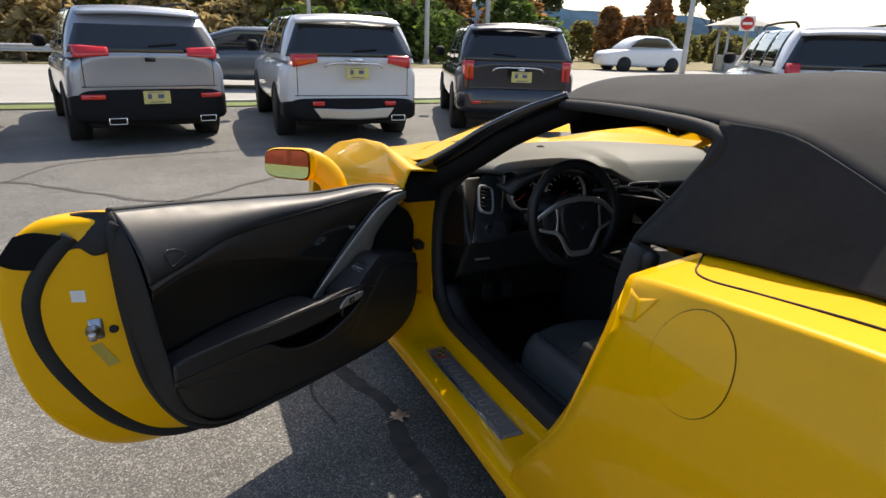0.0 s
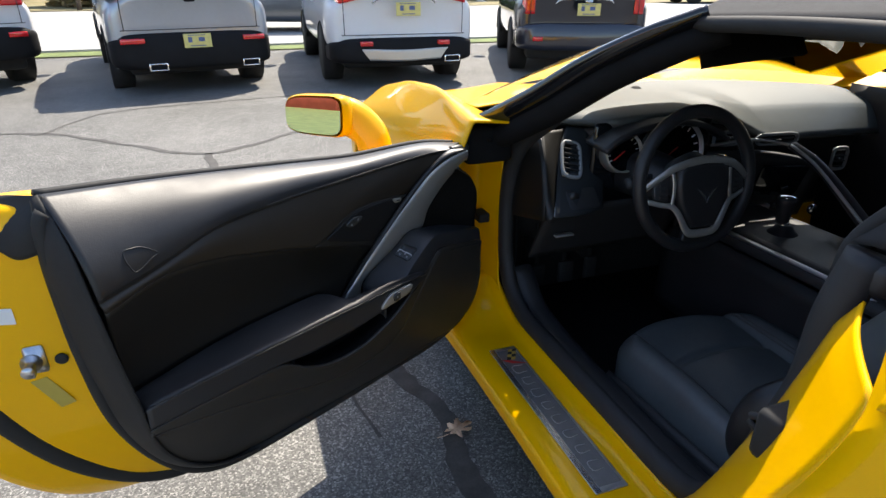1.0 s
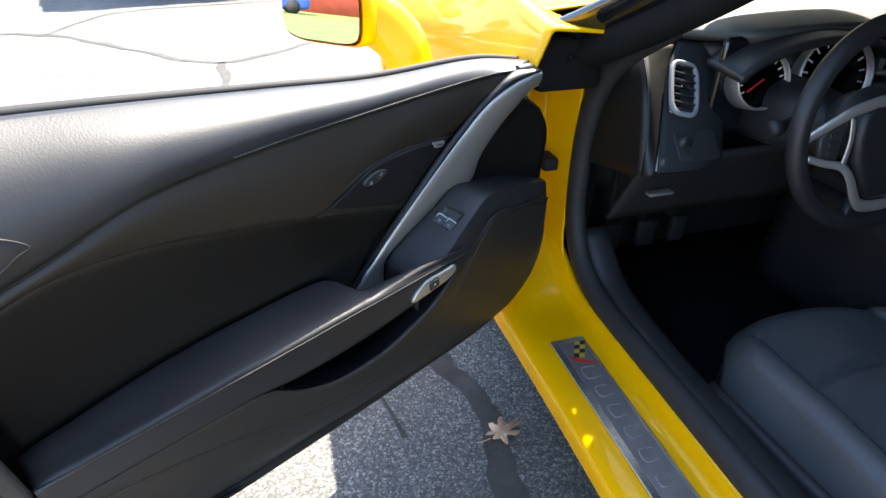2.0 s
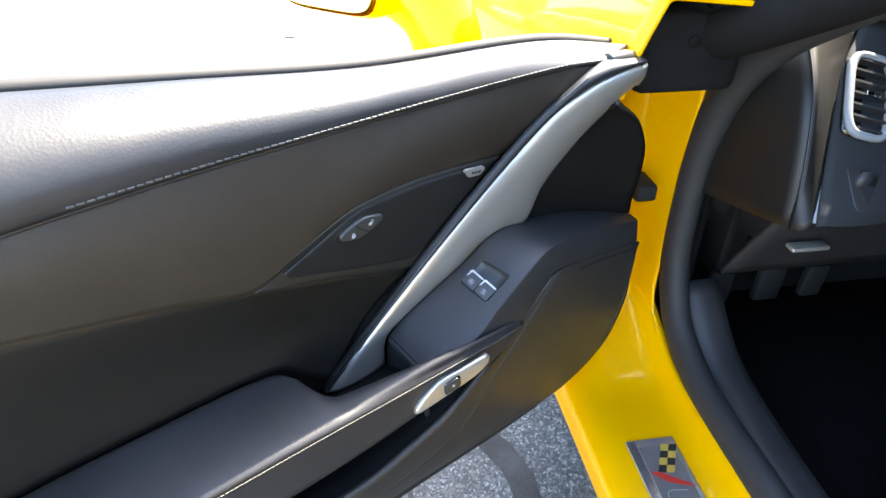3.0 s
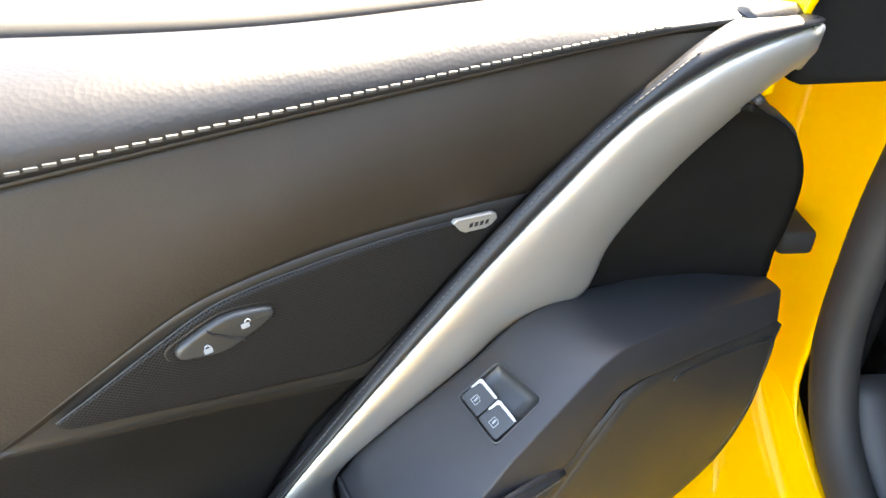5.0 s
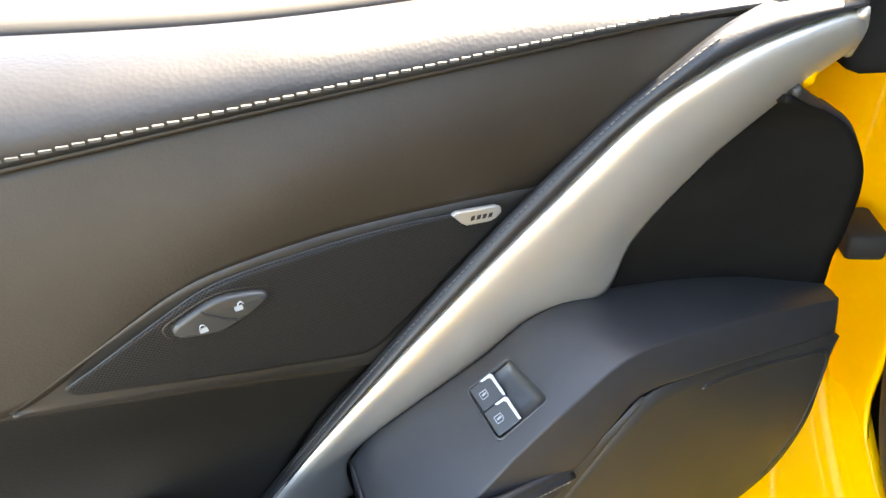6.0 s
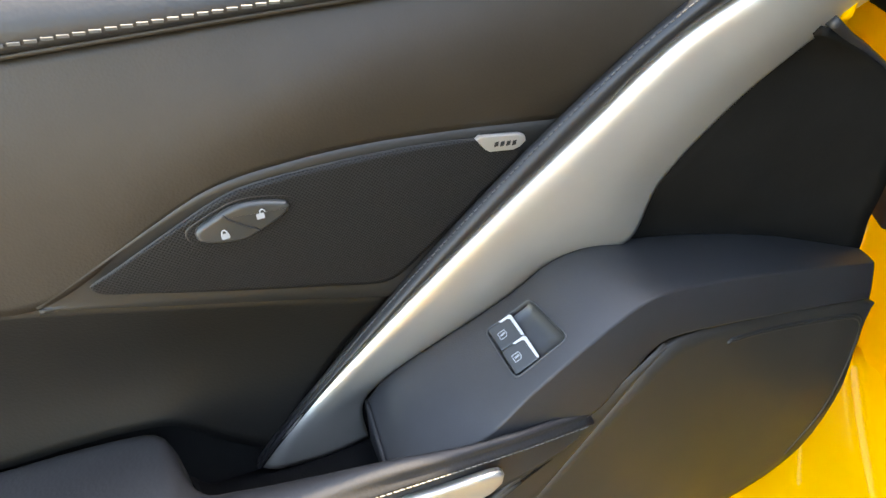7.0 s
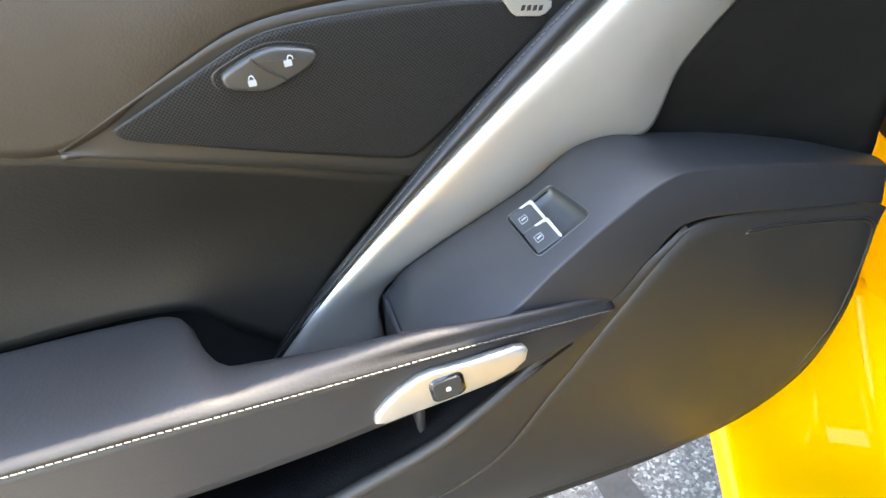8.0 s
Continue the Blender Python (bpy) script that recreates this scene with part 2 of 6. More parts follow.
def leafmat(name, col, var=.45):
    m = mat(name, col, .7, var=var, scale=.8)
    nt = m.node_tree
    b = nt.nodes["Principled BSDF"]
    geo, hsv = nt.nodes.new("ShaderNodeNewGeometry"), nt.nodes.new("ShaderNodeHueSaturation")
    mr = nt.nodes.new("ShaderNodeMapRange")
    mr.inputs[3].default_value, mr.inputs[4].default_value = .55, 1.5
    src = b.inputs["Base Color"].links[0].from_socket
    nt.links.new(geo.outputs["Random Per Island"], mr.inputs[0]), nt.links.new(mr.outputs[0], hsv.inputs["Value"])
    nt.links.new(src, hsv.inputs["Color"]), nt.links.new(hsv.outputs[0], b.inputs["Base Color"])
    tr, mx = nt.nodes.new("ShaderNodeBsdfTranslucent"), nt.nodes.new("ShaderNodeMixShader")
    mx.inputs[0].default_value = .5
    nt.links.new(hsv.outputs[0], tr.inputs[0])
    nt.links.new(b.outputs[0], mx.inputs[1]), nt.links.new(tr.outputs[0], mx.inputs[2])
    nt.links.new(mx.outputs[0], nt.nodes["Material Output"].inputs[0])
    return m


LEAF_GREEN, LEAF_OLIVE = leafmat("green_leaves", (.10, .15, .03)), leafmat("olive_leaves", (.21, .185, .055))
LEAF_RUST, LEAF_STRAW = leafmat("rust_leaves", (.26, .13, .045)), leafmat("straw_reeds", (.34, .26, .12))
LEAF_DARK = leafmat("dark_leaves", (.07, .095, .035))


def flat(name, x0, y0, x1, y1, z, material, label, category, nx=2, ny=2):
    bm = sheet(lambda a, b: (lerp(x0, x1, a), lerp(y0, y1, b), z), nx, ny)
    return tagged(part(name, bm, material, smooth=False), label, category, kind="structure")


flat("ground", -900, -900, 900, 900, -.02, DRYGRASS, "open ground with dry grass reaching the horizon", "ground", 8, 8)
flat("parking_lot", -9, -30, 26, 10.25, 0, ASPHALT, "grey worn asphalt parking lot with sealed cracks", "asphalt", 4, 4)
flat("verge", -60, 10.25, 60, 10.95, .02, GRASS, "narrow strip of green grass beside the road", "grass", 12, 1)
flat("road", -300, 11.05, 300, 24.5, .0, CONCRETE, "pale sunlit concrete road", "road", 12, 2)
tagged(part("kerb", box(-80, 10.9, -.05, 80, 11.06, .06, .02), KERB), "low pale concrete kerb", "kerb", kind="structure")
flat("far_verge", -300, 24.5, 300, 60, .02, DRYGRASS, "dry grass slope beyond the road", "grass", 6, 2)
flat("lawn", -60, -40, -9, 9.5, .005, GRASS, "mown green lawn beside the parking lot", "lawn", 4, 4)


def crack(pts, width, seed):
    """A hand-sealed crack: a flat uneven ribbon along the ground."""
    rnd = random.Random(seed)
    c = spline(pts)
    n = max(12, int(sum(math.dist(a, b) for a, b in zip(pts, pts[1:])) / .04))
    bm = bmesh.new()
    prev = None
    for k in range(n + 1):
        t = k / n
        p, q = c(max(t - .01, 0)), c(min(t + .01, 1))
        d = (q - p) / max(np.linalg.norm(q - p), 1e-6)
        s = np.array((-d[1], d[0]))
        o = c(t) + s * rnd.uniform(-.012, .012) * min(1, width * 14) * .5 + s * .012 * math.sin(k * .55 + seed) * min(1, width * 14)
        w = width * (rnd.uniform(.80, 1.10) + .18 * math.sin(k * .37 + 2 * seed)) * .45
        row = [bm.verts.new((*(o + s * w), .0035)), bm.verts.new((*(o - s * w), .0035))]
        if prev:
            bm.faces.new((prev[0], prev[1], row[1], row[0]))
        prev = row
    return tagged(part("sealed_crack", bm, TAR), "dark tar-sealed crack in the asphalt", "crack", "cracks in the lot", kind="structure")


crack([(-1.30, 1.05), (-1.10, .55), (-1.02, .22), (-.975, .02), (-1.0, -.22), (-.985, -.55), (-1.03, -1.0)], .075, 1)
crack([(-1.10, .55), (-1.22, .30), (-1.19, .05)], .015, 7)
crack([(-5.4, 5.3), (-4.2, 4.85), (-3.0, 4.60), (-2.3, 4.0), (-1.66, 3.50), (-.75, 4.10), (.2, 4.5)], .06, 2)
crack([(-1.66, 3.50), (-1.60, 2.6), (-1.55, 1.8)], .065, 3)
crack([(-3.0, 4.60), (-2.6, 5.35), (-1.6, 5.6), (-.3, 5.75)], .035, 4)
crack([(-4.2, 4.85), (-4.5, 6.5), (-4.2, 8.5)], .04, 5)
crack([(1.2, 8.6), (2.0, 8.2), (2.6, 8.6)], .03, 6)


def oak_leaf():
    m = mat("dry_oak_leaf", (.60, .41, .27), .75, var=.3, scale=60, bump=.3, bscale=500)
    out = []
    n = 44
    for k in range(n):
        a = 2 * math.pi * k / n
        r = .028 * (1 + .34 * math.cos(7 * a) + .16 * math.cos(11 * a + 1)) * (1 + .25 * math.cos(a))
        out.append((r * math.cos(a) * 1.25, r * math.sin(a)))
    bm = bmesh.new()
    c = bm.verts.new((0, 0, .010))
    ring_v = [bm.verts.new((x, y, .010 + .14 * abs(y) + .005 * math.sin(3 * x * 60))) for x, y in out]
    for k in range(n):
        bm.faces.new((c, ring_v[k], ring_v[(k + 1) % n]))
    ob = root("fallen_leaf", "curled brown oak leaf lying on the asphalt", "leaf", pose(-.965, .0, 0, 0, 0, 20))
    part("blade", bm, m, ob, thick=.0008)
    part("stalk", tube(spline([(-.03, 0, .008), (-.05, .005, .006), (-.065, .012, .005)]), .0012, 8, 5), m, ob)


oak_leaf()


def leaves(rnd, n, place, size, flatness=.5):
    """n single leaves as quads; place(rnd) gives each one's spot."""
    v, f = [], []
    for k in range(n):
        c = np.array(place(rnd))
        s = size * rnd.uniform(.6, 1.4)
        a = np.array((rnd.gauss(0, 1), rnd.gauss(0, 1), rnd.gauss(0, flatness)))
        a /= max(np.linalg.norm(a), 1e-6)
        b = np.cross(a, (rnd.gauss(0, 1), rnd.gauss(0, 1), rnd.gauss(0, 1)))
        b /= max(np.linalg.norm(b), 1e-6)
        i = len(v)
        v += [tuple(c - a * s), tuple(c + b * s * .5), tuple(c + a * s), tuple(c - b * s * .5)]
        f.append((i, i + 1, i + 2, i + 3))
    me = bpy.data.meshes.new("leaves")
    me.from_pydata(v, [], f)
    return me


def foliage(name, me, material, parent=None):
    me.materials.append(material)
    ob = new(name, me)
    ob.parent = parent
    return ob


def thicket(name, x0, x1, y0, y1, h, n, size, material, label, seed):
    rnd = random.Random(seed)
    hum = [(rnd.uniform(x0, x1), rnd.uniform(y0, y1), rnd.uniform(.55, 1.0) * h, rnd.uniform(1.0, 2.4)) for _ in range(max(4, int((x1 - x0) / 1.3)))]

    def place(r):
        x, y, hh, w = r.choice(hum)
        a, q = r.uniform(0, 6.283), r.random() ** .4
        z = r.random() ** .7
        rad = w * q * math.sqrt(max(0, 1 - (z * .92) ** 2.4))
        return (x + rad * math.cos(a), y + rad * math.sin(a) * .7, hh * z)
    ob = foliage(name, leaves(rnd, n, place, size), material)
    return tagged(ob, label, "bushes", kind="stuff")


def tree(name, x, y, h, spread, n, size, material, label, seed, bare=.3):
    rnd = random.Random(seed)
    ob = root(name, label, "tree", pose(x, y, 0), "trees beyond the road")
    bm = tube(spline([(0, 0, 0), (.1, .05, h * .3), (-.05, .1, h * .62), (.05, 0, h * .9)]), lambda t: h * .028 * (1 - .85 * t), 14, 8)
    tips = []
    lim = [bm]
    for k in range(9):
        a, z = rnd.uniform(0, 6.28), h * rnd.uniform(bare, .75)
        e = np.array((math.cos(a) * spread * rnd.uniform(.5, .9), math.sin(a) * spread * rnd.uniform(.5, .9), z + h * rnd.uniform(.08, .28)))
        lim.append(tube(spline([(0, 0, z), tuple(lerp(np.array((0, 0, z)), e, .5) + np.array((0, 0, h * .04))), tuple(e)]), lambda t: h * .010 * (1 - .8 * t), 8, 6))
        tips.append(e)
    tips += [np.array((rnd.gauss(0, .3) * spread, rnd.gauss(0, .3) * spread, h * rnd.uniform(.75, .98))) for _ in range(6)]
    part("trunk", joined(*lim), BARK, ob, "trunk and limbs")
    rad = [spread * rnd.uniform(.22, .42) for _ in tips]

    def place(r):
        k = r.randrange(len(tips))
        d = np.array((r.gauss(0, 1), r.gauss(0, 1), r.gauss(0, .75)))
        return tips[k] + d / np.linalg.norm(d) * rad[k] * r.random() ** .45
    foliage("crown", leaves(rnd, n, place, size), material, ob)
    return ob


thicket("reed_bank", -34, 2, 26.5, 31, 2.9, 22000, .24, LEAF_STRAW, "straw-coloured tall grass bank behind the guard rail", 11)
thicket("olive_bushes", -30, 8, 31, 36, 6.0, 24000, .30, LEAF_OLIVE, "tangled olive and yellow bushes", 12)
thicket("green_bushes", 5, 22, 29, 34, 4.2, 9000, .22, LEAF_GREEN, "bright green roadside bushes", 13)
thicket("rust_bushes", 8, 34, 33, 40, 4.6, 16000, .28, LEAF_RUST, "autumn bushes turning rust red", 14)
thicket("low_bushes", 20, 50, 34, 42, 3.0, 14000, .26, LEAF_OLIVE, "low olive bushes on the verge", 15)
for k, (x, y, h, s, m, lab) in enumerate([(-20, 42, 12, 4.0, LEAF_OLIVE, "tall tree with thinning olive leaves"), (-9, 45, 13, 4.2, LEAF_RUST, "tall autumn tree with rust leaves"),
                                          (1, 46, 13, 4.4, LEAF_OLIVE, "tall tree with thinning olive leaves"), (12, 44, 10, 3.6, LEAF_GREEN, "green tree behind the bushes"),
                                          (27, 48, 8.5, 3.4, LEAF_DARK, "dark green tree behind rust bushes"), (35, 56, 8, 3.2, LEAF_DARK, "dark green tree behind low bushes"),
                                          (50, 46, 7.5, 3.2, LEAF_OLIVE, "round autumn tree beside the road")]):
    tree("tree", x, y, h, s, 9000, .22, m, lab, 30 + k)


def ridge(name, x0, x1, y, base, amp, material, label, seed):
    rnd = random.Random(seed)
    ph = [rnd.uniform(0, 6.28) for _ in range(5)]

    def fn(a, b):
        x = lerp(x0, x1, a)
        top = base + amp * sum(math.sin(x * f / y * 2.2 + p) / (i + 1.5) for i, (f, p) in enumerate(zip((1.0, 2.1, 4.3, 9.1, 21), ph)))
        return (x, y + 150 * b - (0 if b < 1 else 0), max(top, 1) * math.sin(b * math.pi / 2) - 2)
    return tagged(part(name, sheet(fn, 160, 8), material), label, "hills", kind="structure")


# The ridge's blue carries distance haze in the base colour.
HILL = mat("hazed_wooded_hill", (.045, .085, .13), 1.0, var=.3, scale=.02, spec=.0)
WOODS = mat("distant_woods", (.07, .095, .05), 1.0, var=.5, scale=.06, spec=.0)
ridge("hill_far", -200, 1900, 900, 62, 12, HILL, "wooded ridge on the horizon, distance haze put into its blue", 3)
ridge("woods_far", -400, 900, 190, 8, 2.4, WOODS, "line of distant green woods", 5)


def post(name, x, y, h, r, label, cat, lean=0.0):
    ob = root(name, label, cat, pose(x, y, 0))
    part("shaft", tube(lambda t: np.array((lean * t, 0, h * t)), lambda t: r * (1 - .25 * t), 10, 12, up=(0, 1, 0)), POLE, ob)
    part("foot", lathe([(r * 2.2, 0), (r * 2.2, .03), (r * 1.3, .06), (r * 1.2, .3)], 16), KERB, ob)
    return ob


post("street_pole", 11.0, 28.0, 9, .13, "tall grey metal street pole", "pole")
post("street_pole", 17.5, 17.0, 9, .11, "tall pale grey metal pole beside the road", "pole")
post("utility_pole", 15.8, 30.5, 10, .16, "weathered grey utility pole", "pole")
post("street_pole", 4.8, 27.0, 9, .10, "slim pale metal pole", "pole")


def sign(x, y, yaw, h):
    ob = root("no_entry_sign", "red and white no-entry sign on a thin post", "sign", pose(x, y, 0, 0, 0, yaw))
    part("post", box(-.03, -.02, 0, .03, .02, h), POLE, ob)
    part("panel", box(-.38, -.045, h - .72, .38, -.03, h + .04, .005), WHITEMARK, ob, "white square panel", smooth=False)
    part("disc", lathe([(.33, -.050), (.33, -.046), (0, -.046)], 32, "y", (0, -.002, h - .34)), REDMARK, ob, "red disc")
    part("bar", box(-.24, -.058, h - .40, .24, -.052, h - .28), WHITEMARK, ob, "white bar", smooth=False)
    return ob


sign(27.2, 22.5, -38, 2.9)


def guard_rail(x0, x1, y):
    ob = root("guard_rail", "weathered steel guard rail along the road", "guard rail", pose(0, y, 0))
    prof = spline([(0, .40), (.06, .45), (0, .50), (0, .56), (.06, .62), (0, .68)])
    part("rail", sheet(lambda a, b: (lerp(x0, x1, a), -float(prof(b)[0]), float(prof(b)[1])), 8, 16), POLE, ob, thick=.01)
    for k in range(int((x1 - x0) / 2) + 1):
        part("post", box(x0 + 2 * k - .07, .02, 0, x0 + 2 * k + .07, .16, .70), BARK, ob)


guard_rail(-30, 0, 25.0)


def red_building():
    BRICK = mat("red_painted_wall", (.55, .10, .07), .7, var=.15, scale=2, bump=.3, bscale=30)
    ob = root("red_building", "long red-walled building beyond the lawn", "building", pose(-42, -18, 0, 0, 0, -90))
    part("wall", box(-18, -6, 0, 24, 0, 6.2), BRICK, ob, "red wall")
    part("roof", box(-18.4, -6.4, 6.2, 24.4, .4, 6.5), CANVAS, ob)
    for k in range(5):
        part("pilaster", box(-16 + 8 * k, -.02, 0, -15.6 + 8 * k, .08, 6.2), BRICK, ob)


red_building()


def booth(x, y, yaw):
    """A small open shelter with a shallow hipped roof."""
    ob = root("booth", "small glazed booth with a pale shallow roof", "booth", pose(x, y, 0, 0, 0, yaw))
    for px, py in ((-.8, -.8), (.8, -.8), (-.8, .8), (.8, .8)):
        part("post", box(px - .06, py - .06, 0, px + .06, py + .06, 2.5), POLE, ob)
    part("base", box(-.78, -.78, 0, .78, .78, .9, .01), KERB, ob)
    bm = bmesh.new()
    low = [bm.verts.new((a * 1.5, b * 1.5, 2.5)) for a, b in ((-1, -1), (1, -1), (1, 1), (-1, 1))]
    up = [bm.verts.new((a * .25, b * .25, 3.0)) for a, b in ((-1, -1), (1, -1), (1, 1), (-1, 1))]
    for k in range(4):
        bm.faces.new((low[k], low[(k + 1) % 4], up[(k + 1) % 4], up[k]))
    bm.faces.new(up), bm.faces.new(low[::-1])
    part("roof", bm, KERB, ob, "pale roof", smooth=False)


booth(29.0, 24.5, -30)


def wires(x0, y0, x1, y1, z, sag):
    ob = root("overhead_wires", "thin dark overhead wires between poles", "wires")
    for k in range(3):
        part("wire", tube(lambda t: np.array((lerp(x0, x1, t), lerp(y0, y1, t) + .3 * k, z - .55 * k - sag * 4 * t * (1 - t))), .022, 24, 5), RUBBER, ob)


wires(15.8, 30.5, 62, 40, 9.3, .8)

# ---- parked and passing vehicles ----
SILVER = mat("silver_paint", (.38, .41, .46), .3, metal=.45, var=.05, scale=2, coat=.8)
WHITE = mat("white_paint", (.72, .73, .75), .35, var=.03, scale=2, coat=.9)
CHARCOAL = mat("charcoal_paint", (.022, .026, .040), .3, metal=.4, var=.08, scale=2, coat=1.0)
GREYCAR = mat("grey_paint", (.10, .11, .125), .3, metal=.5, var=.05, coat=.9)
BLUECAR = mat("blue_paint", (.02, .07, .42), .3, var=.05, coat=.9)
CLADDING = mat("black_cladding", (.008, .008, .009), .7, var=.2, scale=6, spec=.2)
TAIL = mat("red_tail_lens", (.62, .010, .014), .12, var=.1, scale=20, coat=1.0)
TAILLIGHT = mat("clear_tail_lens", (.55, .40, .38), .15, var=.1, coat=1.0)
PLATEYEL = mat("yellow_dealer_plate", (.66, .58, .20), .5, var=.1, scale=30)
PLATEINK = mat("dealer_plate_print", (.09, .12, .25), .5, var=.2, scale=30)


def rr(hw, z0, z1, r, n=40):
    """A rounded section, half-width hw, from z0 to z1."""
    out = []
    for k in range(n):
        a = 2 * math.pi * (k + .5) / n
        c, s = math.cos(a), math.sin(a)
        e = 2 / r
        out.append((hw * math.copysign(abs(c) ** e, c), (z0 + z1) / 2 + (z1 - z0) / 2 * math.copysign(abs(s) ** e, s)))
    return out


def hull(stations, r=5, n=44, shear=None):
    """A closed body through sections (y, half-width, z0, z1)."""
    bm = bmesh.new()
    rings = []
    for y, hw, z0, z1 in stations:
        rings.append([bm.verts.new((x, y + (shear(y, z) if shear else 0), z)) for x, z in rr(hw, z0, z1, r, n)])
    for a, b in zip(rings, rings[1:]):
        for k in range(n):
            bm.faces.new((a[k], a[(k + 1) % n], b[(k + 1) % n], b[k]))
    bm.faces.new(rings[0]), bm.faces.new(rings[-1])
    bmesh.ops.recalc_face_normals(bm, faces=bm.faces[:])
    return bm


def road_wheel(parent, x, y, r, w=.235):
    s = 1 if x > 0 else -1
    ob = part("wheel", lathe([(r * .62, -w / 2), (r * .93, -w / 2), (r, -w * .36), (r, w * .36), (r * .93, w / 2), (r * .62, w / 2)], 36, "x", (x, y, r)), RUBBER, parent, "black tyre")
    part("rim", lathe([(r * .64, s * w * .44), (r * .58, s * w * .30), (r * .18, s * w * .36), (0, s * w * .36)], 30, "x", (x, y, r)), STEEL, ob, "alloy rim")
    sp = bmesh.new()
    for k in range(5):
        bmesh.ops.create_cube(sp, size=1, matrix=pose(x + s * w * .40, y, r) @ pose(0, 0, 0, 72 * k, 0, 0) @ pose(0, r * .33, 0) @ Matrix.Diagonal((.03, r * .52, .07, 1)))
    part("spokes", sp, SATIN, ob, smooth=False)


def suv(name, label, paint, at, yaw, spec):
    """A parked sport utility car; the origin lies between its rear tyres, y runs ahead."""
    H, W, WB, tail_y = spec["h"], spec["w"], spec["wb"], spec.get("tail", -.93)
    belt, roof, lo = spec.get("belt", 1.06), H, .34
    ob = root(name, label, "car", pose(*at, 0, 0, 0, yaw) @ Matrix.Scale(.94, 4), "parked cars in the row")
    hw = W / 2
    nose = WB + .92
    body = hull([(tail_y + .02, hw * .78, lo + .12, belt - .06), (tail_y - .03, hw * .89, lo + .06, belt - .01), (tail_y + .10, hw * .975, lo, belt + .02), (tail_y + .6, hw, lo - .02, belt + .02), (WB * .5, hw, lo - .06, belt),
                 (WB * .78, hw, lo - .06, belt - .02), (WB + .3, hw * .99, lo, belt - .06), (nose - .25, hw * .93, lo, belt - .14), (nose - .04, hw * .82, lo + .06, belt - .24), (nose, hw * .7, lo + .12, belt - .34)], 4.2)
    part("body", body, paint, ob)
    rake = spec.get("rake", .38)

    def shear(y, z):
        f = (z - belt) / (roof - belt)
        k = min(max((y - tail_y) / 1.2, 0), 1)
        return f * (rake * (1 - k) - .75 * max(0, (y - WB * .5) / (WB * .3)))
    gy = tail_y + .05

    def green(f, y):
        return hw * lerp(.955, .715, f ** 1.3)
    bm = bmesh.new()
    ys = [gy, gy + .08, gy + .5, WB * .3, WB * .62, WB * .80]
    rings = []
    for y in ys:
        end = .95 if y == gy else 1.0
        pts = []
        for k in range(13):
            f = k / 12
            pts.append((-green(f, y) * end, belt - .04 + (roof - belt + .04) * (1 - (1 - f) ** 1.5) if f > .0 else belt - .04))
        top = [(x, z) for x, z in pts] + [(lerp(-1, 1, j / 9) * green(1, y) * end * .99, roof + .035 * (1 - (2 * j / 9 - 1) ** 2)) for j in range(1, 9)] + [(-x, z) for x, z in pts[::-1]]
        rings.append([bm.verts.new((x, y + shear(y, z), z)) for x, z in top])
    for a, b in zip(rings, rings[1:]):
        for k in range(len(a) - 1):
            bm.faces.new((a[k], b[k], b[k + 1], a[k + 1]))
    bm.faces.new(rings[0]), bm.faces.new(rings[-1][::-1])
    bmesh.ops.recalc_face_normals(bm, faces=bm.faces[:])
    part("cabin", bm, paint, ob)

    def rear(x, f, out=.008):
        z = lerp(belt, roof, f)
        return np.array((x, gy + f * rake - out, z))

    def patch(nm, x0, x1, f0, f1, material, lab="", bow=.0, out=.010, top=1.0):
        def fn(a, b):
            f = lerp(f0, f1, b)
            x = lerp(x0, x1, a) * lerp(1.0, top, b)
            p = rear(x, f, out)
            p[1] += bow * (x / hw) ** 2 * .10
            return p
        return part(nm, sheet(fn, 10, 6), material, ob, lab, thick=.012)
    gw = hw * .935
    patch("rear_window", -gw, gw, .04, .88, DARKPANE, "dark tinted rear window", top=.775)
    sp = part("spoiler", sheet(lambda a, b: (lerp(-hw * .76, hw * .76, a), gy + rake * .92 - .13 + .16 * b, roof - .075 + .055 * b + .03 * (1 - (2 * a - 1) ** 2)), 12, 4), spec.get("spoiler", paint), ob, thick=.03)
    wp = spline([rear(-.02, .18, .03), rear(-.20, .22, .035), rear(-.36, .24, .03)])
    part("rear_wiper", tube(lambda t: wp(t) * np.array((-1 if spec.get("wiper", 1) > 0 else 1, 1, 1)), .010, 10, 6), RUBBER, ob, "rear wiper")
    for s in (-1, 1):
        for y0, y1, n0 in ((gy + .36, gy + 1.15, .15), (gy + 1.18, gy + 2.08, .12), (gy + 2.11, gy + 2.90, .12)):
            def side(a, b):
                f = lerp(n0 - .06, .90, b)
                y = lerp(y0, y1, a)
                z = belt - .04 + (roof - belt + .04) * (1 - (1 - f) ** 1.5)
                return (s * (green(f, y) + .006), y + shear(y, z), z)
            part("side_window", sheet(side, 8, 6, flip=s > 0), DARKPANE, ob, thick=.006)
        part("roof_rail", tube(spline([(s * hw * .70, gy + .55, roof + .02), (s * hw * .71, gy + .70, roof + .085), (s * hw * .71, WB * .55, roof + .085), (s * hw * .70, WB * .62, roof + .03)]), .018, 24, 8), spec.get("rail", CLADDING), ob, "roof rail")
        part("side_mirror", hull([(WB * .72, .05, belt + .0, belt + .12), (WB * .74, .10, belt - .03, belt + .16), (WB * .80, .08, belt - .01, belt + .13)], 3, 16), spec.get("mirror", CLADDING), ob, "door mirror").matrix_basis = pose(s * (hw + .10), 0, .02)
        tl = spec["tail_light"]

